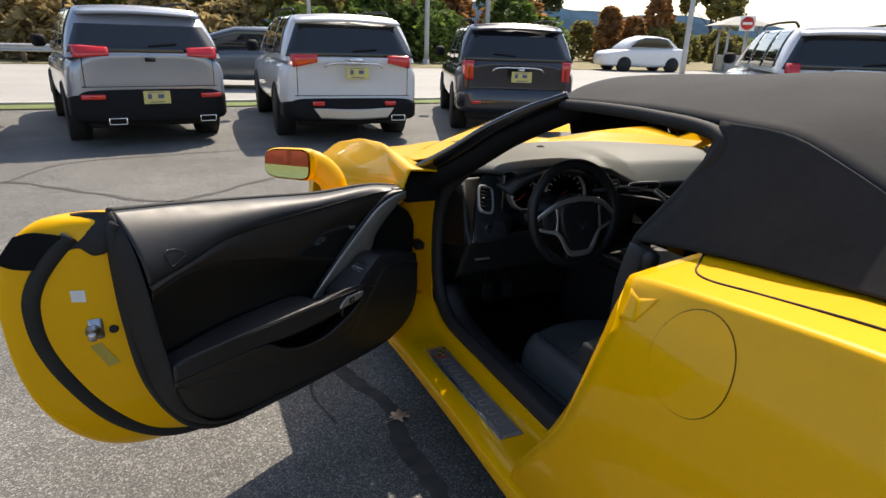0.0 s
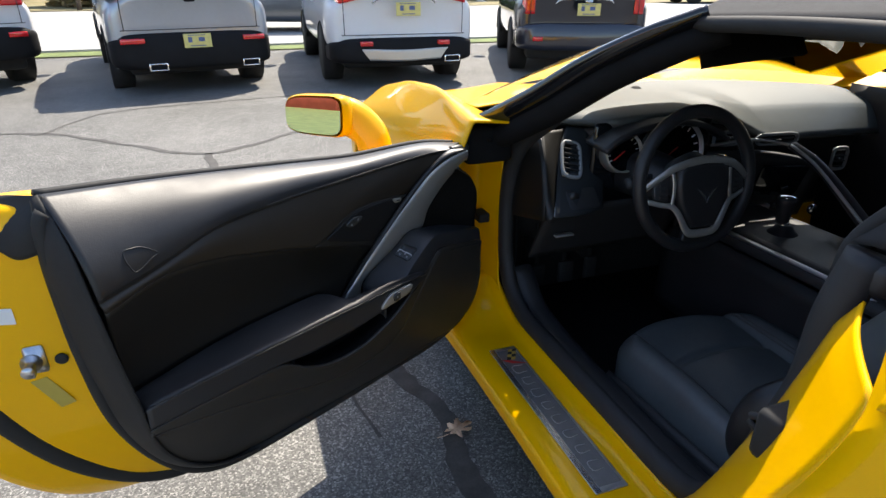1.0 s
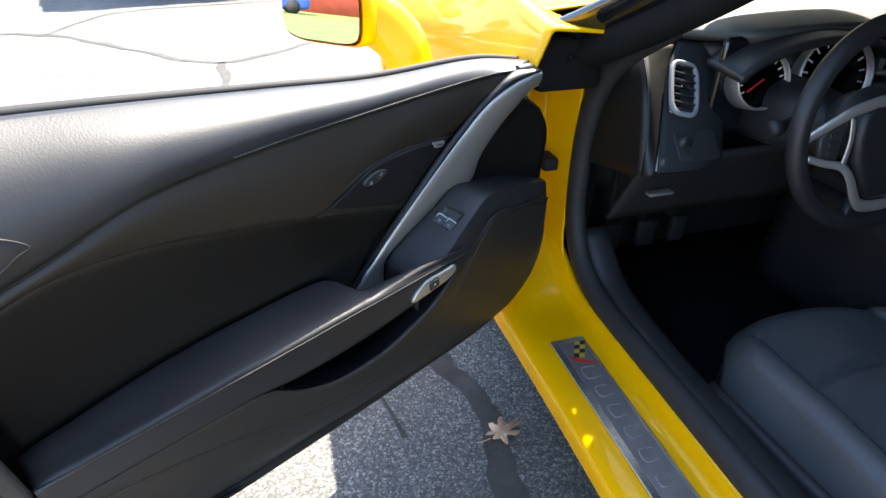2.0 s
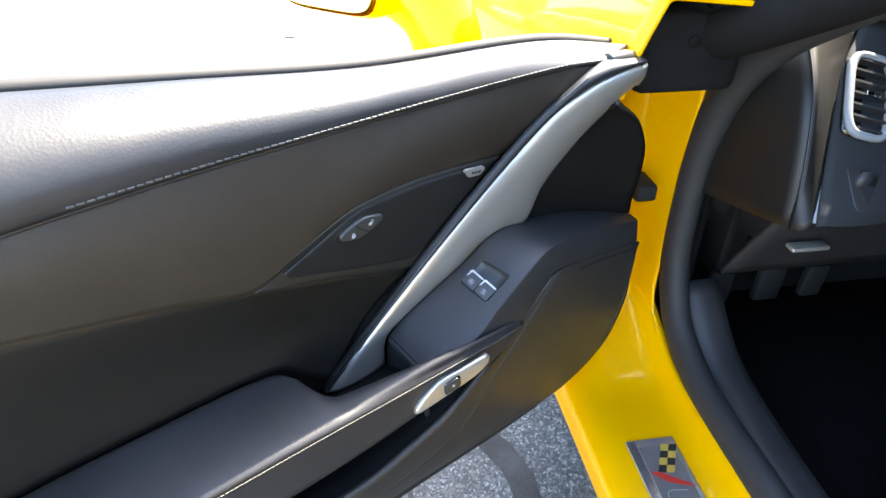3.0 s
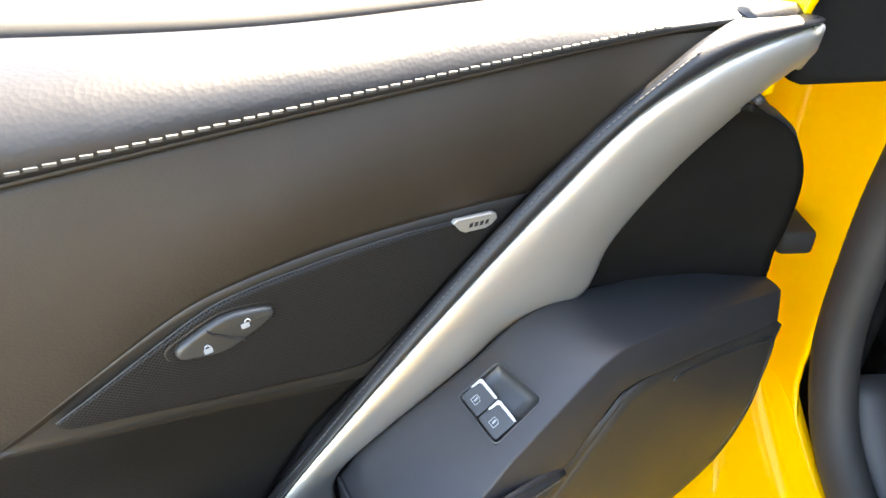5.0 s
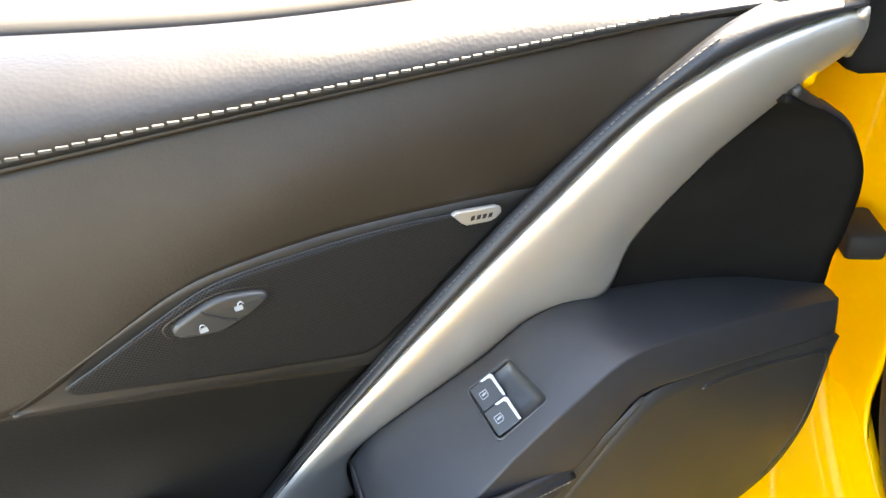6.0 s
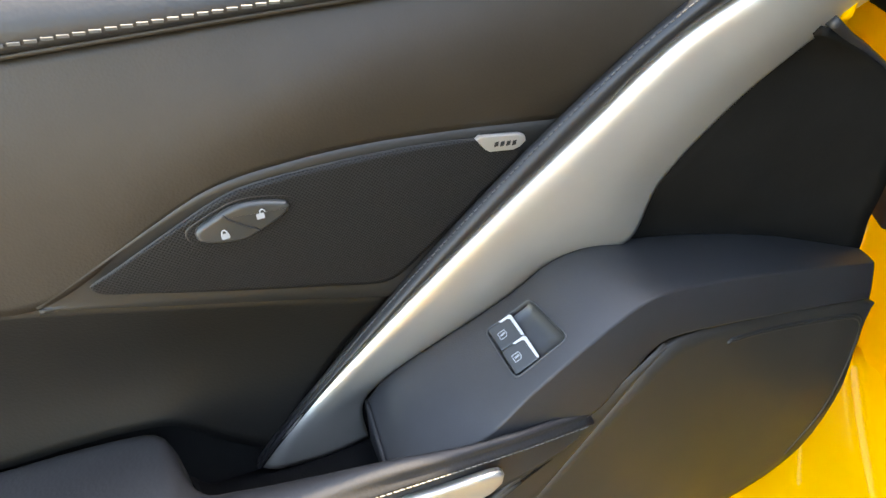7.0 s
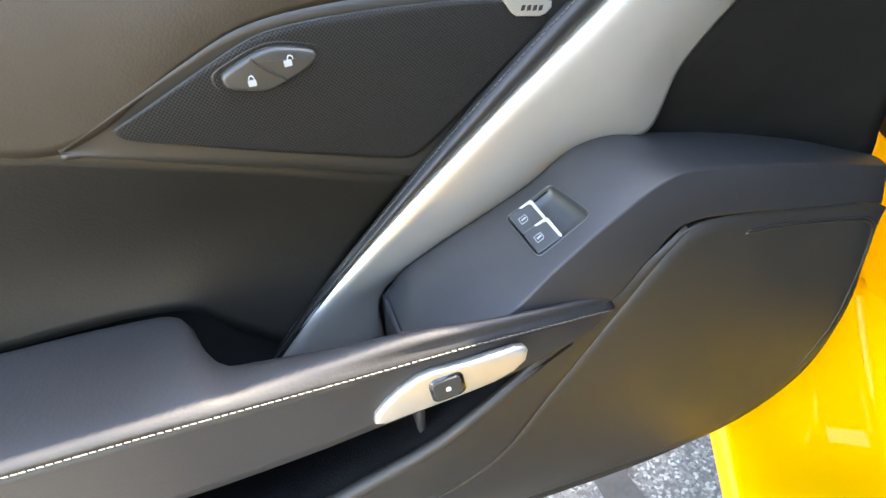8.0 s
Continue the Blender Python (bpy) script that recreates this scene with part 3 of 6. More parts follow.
        def lens(a, b):
            k = a * tl["wide"]
            wrap = max(0.0, k - tl["inner"])
            x = s * (hw * .93 - tl["wide"] + k + .02 - wrap * .55)
            return (x, tail_y - .022 + (.04 * max(0, k / tl["wide"] - .4) ** 2 + wrap * 1.0) + max(0, lerp(tl["z0"], tl["z1"], b) - belt) * .5,
                    lerp(tl["z0"] + tl.get("sweep", 0) * (1 - a), tl["z1"] - tl.get("sweep2", .0) * (1 - a), b))
        l = part("tail_light", sheet(lens, 14, 6, flip=s > 0), TAIL, ob, "red tail light", thick=.018)
        part("lens_stripe", sheet(lambda a, b: np.array(lens(lerp(.15, .85, a), lerp(.40, .56, b))) - np.array((0, .004, 0)), 10, 2, flip=s > 0), TAILLIGHT, l, thick=.006)
        rf = spec["reflector"]
        part("reflector", box(s * rf[0] - rf[2] / 2, tail_y - .115, rf[1] - .032, s * rf[0] + rf[2] / 2, tail_y - .06, rf[1] + .025, .01), TAIL, ob, "red bumper reflector")
        for y in (0, WB):
            road_wheel(ob, s * (hw - .135), y, spec.get("r", .36))
            ar = sheet(lambda a, b: (s * (hw - .02 + .035 * b), y + (spec.get("r", .36) + .085 - .05 * b) * math.cos(math.pi * a), .34 + (spec.get("r", .36) + .085 - .05 * b) * math.sin(math.pi * a)), 20, 3, flip=s < 0)
            part("wheel_arch", ar, CLADDING, ob, thick=.02)
            part("arch_well", lathe([(spec.get("r", .36) + .035, -.12), (spec.get("r", .36) + .035, .118), (0, .118)], 24, "x", (s * (hw - .115), y, .36)) if s > 0 else lathe([(spec.get("r", .36) + .035, .12), (spec.get("r", .36) + .035, -.118), (0, -.118)], 24, "x", (s * (hw - .115), y, .36)), RUBBER, ob)
    bz = spec["bumper"]
    part("rear_bumper", hull([(tail_y - .085, hw * .80, bz[0] + .04, bz[1] - .03), (tail_y - .06, hw * .90, bz[0], bz[1]), (tail_y + .10, hw * .985, bz[0] - .02, bz[1]), (tail_y + .42, hw * 1.003, bz[0] - .02, bz[1] - .06)], 6), spec.get("bumper_mat", CLADDING), ob, "rear bumper")
    if "skid" in spec:
        part("skid_plate", sheet(lambda a, b: (lerp(-.62, .62, a) * lerp(.86, 1.05, b), tail_y - .10 + .02 * (2 * a - 1) ** 2, lerp(spec["skid"][0], spec["skid"][1], b) - .01 * math.cos(math.pi * (2 * a - 1))), 20, 6), spec.get("skid_mat", SATIN), ob, "silver bumper insert", thick=.02)
    part("underbody", box(-hw * .80, tail_y + .15, .22, hw * .80, WB + .6, .5, .05), RUBBER, ob)
    for x in spec.get("pipes", ()):
        zp = spec.get("pipe_z", .36)
        tip = part("exhaust_tip", joined(box(x - .10, tail_y - .10, zp + .028, x + .10, tail_y + .10, zp + .042, .005), box(x - .10, tail_y - .10, zp - .042, x + .10, tail_y + .10, zp - .028, .005), box(x - .105, tail_y - .10, zp - .038, x - .088, tail_y + .10, zp + .038, .005), box(x + .088, tail_y - .10, zp - .038, x + .105, tail_y + .10, zp + .038, .005)), CHROME, ob, "chrome exhaust tip")
        part("tip_bore", box(x - .09, tail_y - .06, zp - .03, x + .09, tail_y + .08, zp + .03), RUBBER, tip)
    px, pz = spec["plate"]
    pl = part("licence_plate", box(px - .155, tail_y - .115, pz - .078, px + .155, tail_y - .10, pz + .078, .004), PLATEYEL, ob, "yellow dealer plate", smooth=False)
    for dx, dz, w, h in ((-.085, .012, .045, .060), (.045, .014, .070, .048), (0, -.056, .17, .010), (-.01, .062, .20, .007)):
        part("plate_print", box(px + dx - w / 2, tail_y - .120, pz + dz - h / 2, px + dx + w / 2, tail_y - .114, pz + dz + h / 2), PLATEINK, pl, "printed bar", smooth=False)
    if "chrome_bar" in spec:
        cz = spec["chrome_bar"]
        part("chrome_bar", tube(spline([(-.40, tail_y - .05, cz - .05), (-.33, tail_y - .085, cz), (0, tail_y - .10, cz + .012), (.33, tail_y - .085, cz), (.40, tail_y - .05, cz - .05)]), .014, 30, 8), CHROME, ob, "chrome tailgate strip")
    if "badge" in spec:
        part("badge", plate(rounded(spec["badge"][2], .05, .012), basis((spec["badge"][0], tail_y - .055, spec["badge"][1]), (1, 0, 0), (0, 0, 1)), .012), CHROME if spec.get("badge_bright") else CLADDING, ob, "plain tailgate badge")
    jt = spec.get("joint", .86)
    part("tailgate_joint", tube(spline([(-hw * .84, tail_y - .035, jt), (-.4, tail_y - .048, jt), (.4, tail_y - .048, jt), (hw * .84, tail_y - .035, jt)]), .005, 20, 6), RUBBER, ob)
    for s in (-1, 1):
        part("gate_joint", tube(spline([(s * hw * .80, tail_y - .043, jt), (s * hw * .80, tail_y - .045, belt - .1), (s * hw * .79, tail_y + .0, belt)]), .005, 14, 6), RUBBER, ob)
        part("door_joint", tube(spline([(s * (hw + .002), WB * .30, .42), (s * (hw + .002), WB * .30, belt - .1)]), .006, 8, 6), RUBBER, ob)
        part("door_handle", box(s * hw - .02, WB * .33, belt - .16, s * hw + .035, WB * .33 + .2, belt - .12, .012), paint, ob, "door handle")
    return ob


DARKPANE = mat("dark_privacy_glass", (.012, .014, .016), .04, var=.1, coat=.4, spec=.6)
suv("silver_suv", "silver compact sport utility car with black lower bumper, parked", SILVER, (-1.87, 7.18), 10, dict(
    h=1.66, w=1.86, wb=2.70, belt=1.12, bumper=(.30, .70), tail_light=dict(z0=1.07, z1=1.22, wide=.44, inner=.34, sweep=.035, sweep2=.03), reflector=(.68, .63, .26),
    plate=(.02, .61), pipe_z=.33, pipes=(-.45, .62), joint=.74, badge=(-.0, 1.06, .12), wiper=1))
suv("white_suv", "white mid-size sport utility car with silver bumper insert, parked", WHITE, (.68, 6.84), -3, dict(
    h=1.66, w=1.90, wb=2.86, belt=1.12, bumper=(.30, .60), tail_light=dict(z0=.98, z1=1.16, wide=.42, inner=.30, sweep=.09, sweep2=.0), reflector=(.50, .545, .16),
    plate=(.04, .94), pipe_z=.34, pipes=(.62,), joint=.64, skid=(.33, .47), badge=(.02, 1.11, .20), badge_bright=1, wiper=1, rake=.30, chrome_bar=1.055))
suv("charcoal_suv", "dark charcoal compact sport utility car with chrome tailgate strip, parked", CHARCOAL, (3.36, 6.72), -21, dict(
    h=1.64, w=1.84, wb=2.86, belt=1.10, bumper=(.36, .72), bumper_mat=CHARCOAL, tail_light=dict(z0=.84, z1=1.12, wide=.20, inner=.12), reflector=(.62, .52, .14),
    plate=(.05, .90), joint=.66, chrome_bar=1.02, badge=(.05, 1.0, .1), badge_bright=1, rake=.34, wiper=-1))
suv("silver_large_suv", "large silver-white sport utility car with dark rear window, parked", WHITE, (6.6, 3.6), -40, dict(
    h=1.70, w=1.98, wb=2.95, belt=1.16, bumper=(.38, .70), tail_light=dict(z0=.95, z1=1.25, wide=.22, inner=.12), reflector=(.62, .52, .14), plate=(.05, .95), joint=.72, chrome_bar=1.18, rake=.22))
suv("white_hatch_suv", "white sport utility car with dark bumper, parked", WHITE, (-4.6, 7.65), 28, dict(
    h=1.64, w=1.86, wb=2.70, belt=1.10, bumper=(.36, .74), tail_light=dict(z0=.98, z1=1.12, wide=.34, inner=.24), reflector=(.66, .66, .20), plate=(.0, .80), joint=.78))


def sedan(name, label, paint, at, yaw, hh=1.46, scale=1.0, group="cars on the road"):
    """A saloon car seen from the side; y runs ahead."""
    ob = root(name, label, "car", pose(*at, 0, 0, 0, yaw), group)
    belt = hh * .66
    part("body", hull([(-2.32, .60, .45, belt - .12), (-2.25, .80, .30, belt), (-1.9, .88, .22, belt + .02), (0, .90, .20, belt), (1.3, .89, .22, belt - .06), (2.1, .82, .24, belt - .2), (2.36, .60, .34, belt - .34)], 6), paint, ob)
    part("cabin", hull([(-1.95, .55, belt - .1, belt + .02), (-1.2, .66, belt - .1, hh - .08), (-.6, .68, belt - .1, hh), (.2, .68, belt - .1, hh), (.75, .66, belt - .1, hh - .16), (1.35, .60, belt - .1, belt + .02)], 4), paint, ob)
    for s in (-1, 1):
        part("side_window", hull([(-1.45, .012, belt + .04, belt + .10), (-1.05, .014, belt + .03, hh - .15), (-.5, .016, belt + .03, hh - .09), (.2, .016, belt + .03, hh - .10), (.6, .014, belt + .03, hh - .22), (.98, .012, belt + .02, belt + .08)], 4, 20), DARKPANE, ob, "dark side glass").matrix_basis = pose(s * .69, 0, 0)
        for y in (-1.38, 1.38):
            road_wheel(ob, s * .79, y, .33, .22)
            part("arch_well", lathe([(.38, -.10), (.38, .112), (0, .112)] if s > 0 else [(.38, .10), (.38, -.112), (0, -.112)], 24, "x", (s * .80, y, .34)), RUBBER, ob)
        part("tail_light", box(s * .62 - .16, -2.33, belt - .20, s * .62 + .16, -2.22, belt - .06, .02), TAIL, ob, "tail light")
    return ob


sedan("grey_sedan", "dark grey saloon car passing on the road", GREYCAR, (.45, 14.6), 78)
sedan("white_suv_far", "white car across the road", WHITE, (21.5, 24.0), 80, 1.75)
sedan("blue_sedan", "blue car parked beyond the lawn", BLUECAR, (-36, -2.9), 2, 1.6, group="cars beyond the lawn")

# ---- the yellow sports car; x to its right, y ahead ----
SWITCH = mat("dark_switch", (.030, .032, .034), .35, var=.1, scale=40)
GRILLE = mat("perforated_grille", (.020, .020, .021), .6, var=.1, scale=20, spec=.25)
gn = GRILLE.node_tree
gtc, gvo, gbp, grm, gmx = (gn.nodes.new("ShaderNode" + k) for k in ("TexCoord", "TexVoronoi", "Bump", "ValToRGB", "MixRGB"))
gvo.voronoi_dimensions = "2D"
gvo.inputs["Scale"].default_value, gvo.inputs["Randomness"].default_value = 620, 0.0
gsp, gcb = gn.nodes.new("ShaderNodeSeparateXYZ"), gn.nodes.new("ShaderNodeCombineXYZ")
grm.color_ramp.elements[0].position, grm.color_ramp.elements[1].position = .33, .42
gbp.inputs["Strength"].default_value, gbp.inputs["Distance"].default_value = .6, .0010
gn.links.new(gtc.outputs["Object"], gsp.inputs[0])
gn.links.new(gsp.outputs[0], gcb.inputs[0]), gn.links.new(gsp.outputs[2], gcb.inputs[1])
gro = gn.nodes.new("ShaderNodeVectorRotate")
gro.rotation_type = "Z_AXIS"
gro.inputs["Angle"].default_value = radians(45)
gn.links.new(gcb.outputs[0], gro.inputs["Vector"]), gn.links.new(gro.outputs[0], gvo.inputs["Vector"])
gn.links.new(gvo.outputs["Distance"], grm.inputs[0])
gmx.inputs[1].default_value, gmx.inputs[2].default_value = (.0004, .0004, .0004, 1), (.0175, .017, .0165, 1)
gn.links.new(grm.outputs[0], gmx.inputs[0])
gn.links.new(gmx.outputs[0], gn.nodes["Principled BSDF"].inputs["Base Color"])
gn.links.new(grm.outputs[0], gbp.inputs["Height"])
gn.links.new(gbp.outputs[0], gn.nodes["Principled BSDF"].inputs["Normal"])

car = root("sports_car", "yellow two-seat sports car with black soft top and open door", "car")


def section(stations):
    """Sections (y, [(x, z), ...]) to a surface: at(y, s), read from a fine table."""
    order = sorted(stations, key=lambda c: c[0])
    y0, y1 = order[0][0], order[-1][0]
    ns, ny = 120, 120
    curves = [[spline(pts)(k / ns) for k in range(ns + 1)] for _, pts in order]
    ys = [c[0] for c in order]
    table = np.zeros((ny + 1, ns + 1, 2))
    grid_y = np.linspace(y0, y1, ny + 1)
    for k in range(ns + 1):
        q = spline([(y, *c[k]) for y, c in zip(ys, curves)])
        p = np.array([q(i / ny) for i in range(ny + 1)])
        table[:, k, 0] = np.interp(grid_y, p[:, 0], p[:, 1])
        table[:, k, 1] = np.interp(grid_y, p[:, 0], p[:, 2])

    def at(y, s):
        f = min(max((y - y0) / (y1 - y0), 0), 1) * ny
        g = min(max(s, 0), 1) * ns
        i, k = min(int(f), ny - 1), min(int(g), ns - 1)
        f, g = f - i, g - k
        return (table[i, k] * (1 - f) * (1 - g) + table[i + 1, k] * f * (1 - g) + table[i, k + 1] * (1 - f) * g + table[i + 1, k + 1] * f * g)
    return at


QUARTER = section([
    (-.78, [(-.90, .20), (-.935, .42), (-.943, .66), (-.926, .81), (-.900, .893), (-.8975, .899), (-.893, .9015), (-.70, .930)]),
    (-1.15, [(-.93, .20), (-.955, .45), (-.963, .70), (-.942, .86), (-.896, .963), (-.8935, .969), (-.889, .9715), (-.70, .992)]),
    (-1.60, [(-.94, .20), (-.965, .50), (-.97, .72), (-.95, .88), (-.902, 1.009), (-.8995, 1.015), (-.895, 1.0175), (-.70, 1.028)]),
    (-2.05, [(-.91, .22), (-.945, .50), (-.95, .72), (-.93, .87), (-.88, .972), (-.872, .980), (-.855, .985), (-.69, .990)]),
    (-2.42, [(-.80, .28), (-.84, .50), (-.85, .72), (-.84, .84), (-.80, .912), (-.79, .920), (-.775, .925), (-.64, .94)]),
])
OPENING = spline([(.15, -.66), (.28, -.70), (.38, -.77), (.50, -.865), (.58, -.920), (.66, -.955), (.73, -.982), (.80, -1.004), (.86, -1.014), (.90, -1.006), (.944, -.993), (.985, -.985)])


def arch(y, axle):
    d = .385 ** 2 - (y - axle) ** 2
    return .335 + math.sqrt(d) if d > 0 else 0


def quarter_pt(r, s):
    y = -1.0
    for _ in range(3):
        z = QUARTER(y, s)[1]
        y = lerp(by_u(OPENING, float(z)), -2.42, r)
    low = arch(y, -1.66)
    x, z = QUARTER(y, s)
    if z < low:
        z = low
    return (x, y, z)


def mirrored(bm):
    c = bm.copy()
    for v in c.verts:
        v.co.x = -v.co.x
    bmesh.ops.reverse_faces(c, faces=c.faces[:])
    return c


q_bm = sheet(quarter_pt, 50, 120)
part("rear_quarter", mirrored(q_bm), YELLOW, car, "yellow rear quarter panel", thick=.006)
quarter = part("rear_quarter", q_bm, YELLOW, car, "yellow rear quarter panel", thick=.006)

# jamb behind the door opening
CREASE_S = next(k / 200 for k in range(201) if quarter_pt(0, k / 200)[2] > .885)


def b_jamb(t, s):
    p = np.array(quarter_pt(0, t * CREASE_S))
    q = np.array((-.755, np.interp(p[2], [.20, .307, .399, .502, .665, .754, .837, .895, .94], [-.60, -.656, -.71, -.745, -.801, -.825, -.847, -.878, -.915]), p[2]))
    r = lerp(p, q, s)
    r[1] += .012 * math.sin(math.pi * s)
    return r


part("rear_jamb", sheet(b_jamb, 60, 10), YELLOW, car, "yellow door jamb", thick=.004)

# fuel door: a disc that follows the panel, set in a dark joint
FC = np.array((-1.197, .880))


def fuel(t, s, rad, lift):
    a = 2 * math.pi * t
    y, z = FC[0] + rad * s * math.cos(a), FC[1] + rad * s * math.sin(a)
    lo, hi = 0.0, 1.0
    for _ in range(20):
        m = (lo + hi) / 2
        if QUARTER(y, m)[1] < z:
            lo = m
        else:
            hi = m
    x, zz = QUARTER(y, (lo + hi) / 2)
    return (x - lift, y, zz)


part("fuel_door_joint", sheet(lambda t, s: fuel(t, lerp(.985, 1, s), .0806, .0012), 72, 1, close_u=True), RUBBER, car)
fd = sheet(lambda t, s: fuel(t, max(s, .001), .0794, .0022), 72, 8, close_u=True)
bmesh.ops.remove_doubles(fd, verts=fd.verts[:], dist=2e-4)
part("fuel_door", fd, YELLOW, car, "round yellow fuel filler door")

# small scoop under the shoulder at the panel's front corner: two facets that meet in a fold
def panel_x(y, z):
    lo, hi = 0.0, 1.0
    for _ in range(20):
        m = (lo + hi) / 2
        if QUARTER(y, m)[1] < z:
            lo = m
        else:
            hi = m
    return float(QUARTER(y, lo)[0])


def scoop_pt(y, z, lift):
    return np.array((panel_x(y, z) - lift, y, z))


FOLD_TOP, FOLD_LOW = scoop_pt(-1.044, .922, .0008), scoop_pt(-1.060, .886, .0010)
scoop = part("scoop", sheet(lambda a, b: lerp(lerp(scoop_pt(-1.016, .930, .0006), scoop_pt(-1.024, .878, .0042), a), lerp(FOLD_TOP, FOLD_LOW, a), b), 6, 4), YELLOW, car, "small yellow scoop under the shoulder", thick=.002)
part("scoop_facet", sheet(lambda a, b: lerp(lerp(FOLD_TOP, FOLD_LOW, a), lerp(scoop_pt(-1.086, .938, .0022), scoop_pt(-1.080, .926, .0022), a), b), 6, 4), YELLOW, scoop, thick=.001)

# rear deck
def deck_pt(a, b):
    y = lerp(-.985, -2.42, a)
    e = QUARTER(y, 1.0)
    x = lerp(float(e[0]), -float(e[0]), b)
    return (x, y, float(e[1]) + .05 * (1 - (2 * b - 1) ** 2) * (.3 + .7 * math.sin(math.pi * min(a * 1.1, 1))) - .003)


part("rear_deck", sheet(deck_pt, 30, 24, flip=True), YELLOW, car, "yellow rear deck lid", thick=.006)


def on_quarter(x, y):
    """The height of the panel's top at x, y."""
    lo, hi = .55, 1.0
    for _ in range(18):
        m = (lo + hi) / 2
        if QUARTER(y, m)[0] < x:
            lo = m
        else:
            hi = m
    return float(QUARTER(y, lo)[1])


GAP = spline([(x, y, on_quarter(x, y) + .001) for x, y in ((-.705, -.992), (-.765, -1.035), (-.812, -1.072), (-.832, -1.12), (-.83, -1.20), (-.825, -1.42), (-.815, -1.7), (-.80, -2.05), (-.74, -2.38))])
part("deck_joint", tube(GAP, .0019, 80, 6), RUBBER, car)


def tail_pt(a, b):
    x = lerp(-.80, .80, a)
    f = 1 - (abs(x) / .80) ** 4
    prof = spline([(-2.40, .935), (-2.46, .88), (-2.49, .72), (-2.50, .52), (-2.46, .34), (-2.36, .26)])(b)
    return (x * (1 + .04 * math.sin(math.pi * b)), prof[0] - .07 * f + .05, prof[1])


part("rear_bumper", sheet(tail_pt, 30, 16), YELLOW, car, "yellow rear bumper", thick=.006)

# sill and door opening
def sill_pt(t, s):
    y = lerp(.30, -.80, t)
    out = -.925 + .010 * math.sin(t * 3)
    sec = spline([(out + .03, .16), (out, .20), (out + .004, .243), (out + .03, .258), (-.858, .262), (-.785, .264), (-.756, .270), (-.742, .294), (-.728, .298)])(s)
    up = .10 * max(0, (y - .10) / .20) ** 1.5 + .06 * max(0, (-.62 - y) / .16) ** 2
    k = max(0.0, min(1.0, (s - .3) / .3))
    return (sec[0], y, sec[1] + up * k)


part("sill", sheet(sill_pt, 60, 26), YELLOW, car, "yellow door sill", thick=.005)
part("sill", mirrored(sheet(sill_pt, 40, 16)), YELLOW, car, "yellow door sill", thick=.005)
plate_m = Matrix.Translation((-.8245, -.275, .2645)) @ pose(0, 0, 0, 0, 0, 0)
part("sill_plate", plate(rounded(.080, .560, .003), plate_m, .0025, .0008), BRUSHED, car, "brushed aluminium sill plate with engraved lettering", smooth=False)
part("sill_plate_inlay", plate(rounded(.056, .530, .002), plate_m @ pose(.004, 0, .0022), .0008), mat("dark_brushed_inlay", (.24, .245, .255), .5, metal=.7, var=.15, scale=25, bump=.05, bscale=900), car, smooth=False)

# front jamb and footwell side
def a_jamb(t, s):
    z = lerp(.27, .80, s)
    o = spline([(-.892, .205), (-.868, .25), (-.82, .31), (-.780, .325), (-.752, .29), (-.738, .235)])(t)
    f = max(0, (.40 - z) / .13)
    return (o[0], o[1] - .10 * f * f * (1 if t > .75 else .2), z)


part("front_jamb", sheet(a_jamb, 30, 20), YELLOW, car, "yellow front door jamb", thick=.004)
part("hinge_cover", joined(box(-.885, .155, .780, -.745, .31, .885, .014), lathe([(.008, 0), (.008, .004), (0, .005)], 12, "y", (-.82, .151, .850))), CLOTH, car, "black cover over the door hinge")
part("hinge_bracket", box(-.806, .240, .566, -.770, .300, .594, .005), RUBBER, car, "black door check strap")
OPEN_SEAL = spline([(-.70, .03, .93), (-.715, .14, .85), (-.718, .205, .765), (-.718, .235, .66), (-.718, .237, .56), (-.718, .222, .45), (-.718, .165, .355), (-.718, .06, .312), (-.718, -.15, .308), (-.718, -.45, .310), (-.718, -.62, .315), (-.724, -.705, .36), (-.730, -.762, .48), (-.735, -.795, .60), (-.735, -.822, .71), (-.735, -.83, .84), (-.72, -.84, .93)])
part("opening_seal", tube(OPEN_SEAL, .029, 120, 12, squash=.8, up=(1, 0, 0)), mat("grey_black_seal", (.020, .020, .021), .66, var=.15, scale=20, bump=.15, bscale=700), car, "thick black rubber door opening seal")
part("rocker_trim", tube(spline([(-.665, .22, .40), (-.665, .08, .310), (-.665, -.30, .282), (-.665, -.78, .288)]), .040, 40, 10, squash=.6), PLASTIC, car, "black plastic inner sill cover")


# front wing and bonnet
WING = section([
    (.10, [(-.885, .20), (-.925, .45), (-.935, .68), (-.928, .82), (-.898, .909), (-.891, .917), (-.882, .9175), (-.78, .908)]),
    (.45, [(-.90, .18), (-.935, .45), (-.945, .68), (-.938, .80), (-.868, .930), (-.861, .938), (-.853, .9375), (-.73, .866)]),
    (.80, [(-.915, .18), (-.945, .45), (-.955, .66), (-.947, .77), (-.850, .902), (-.842, .910), (-.833, .909), (-.68, .834)]),
    (1.20, [(-.92, .18), (-.945, .45), (-.955, .62), (-.946, .72), (-.840, .826), (-.830, .834), (-.820, .8335), (-.64, .788)]),
    (1.60, [(-.88, .20), (-.91, .40), (-.92, .55), (-.90, .64), (-.790, .728), (-.780, .735), (-.770, .7345), (-.60, .70)]),
    (1.95, [(-.72, .22), (-.75, .38), (-.75, .48), (-.74, .55), (-.665, .638), (-.655, .645), (-.645, .645), (-.50, .635)]),
])


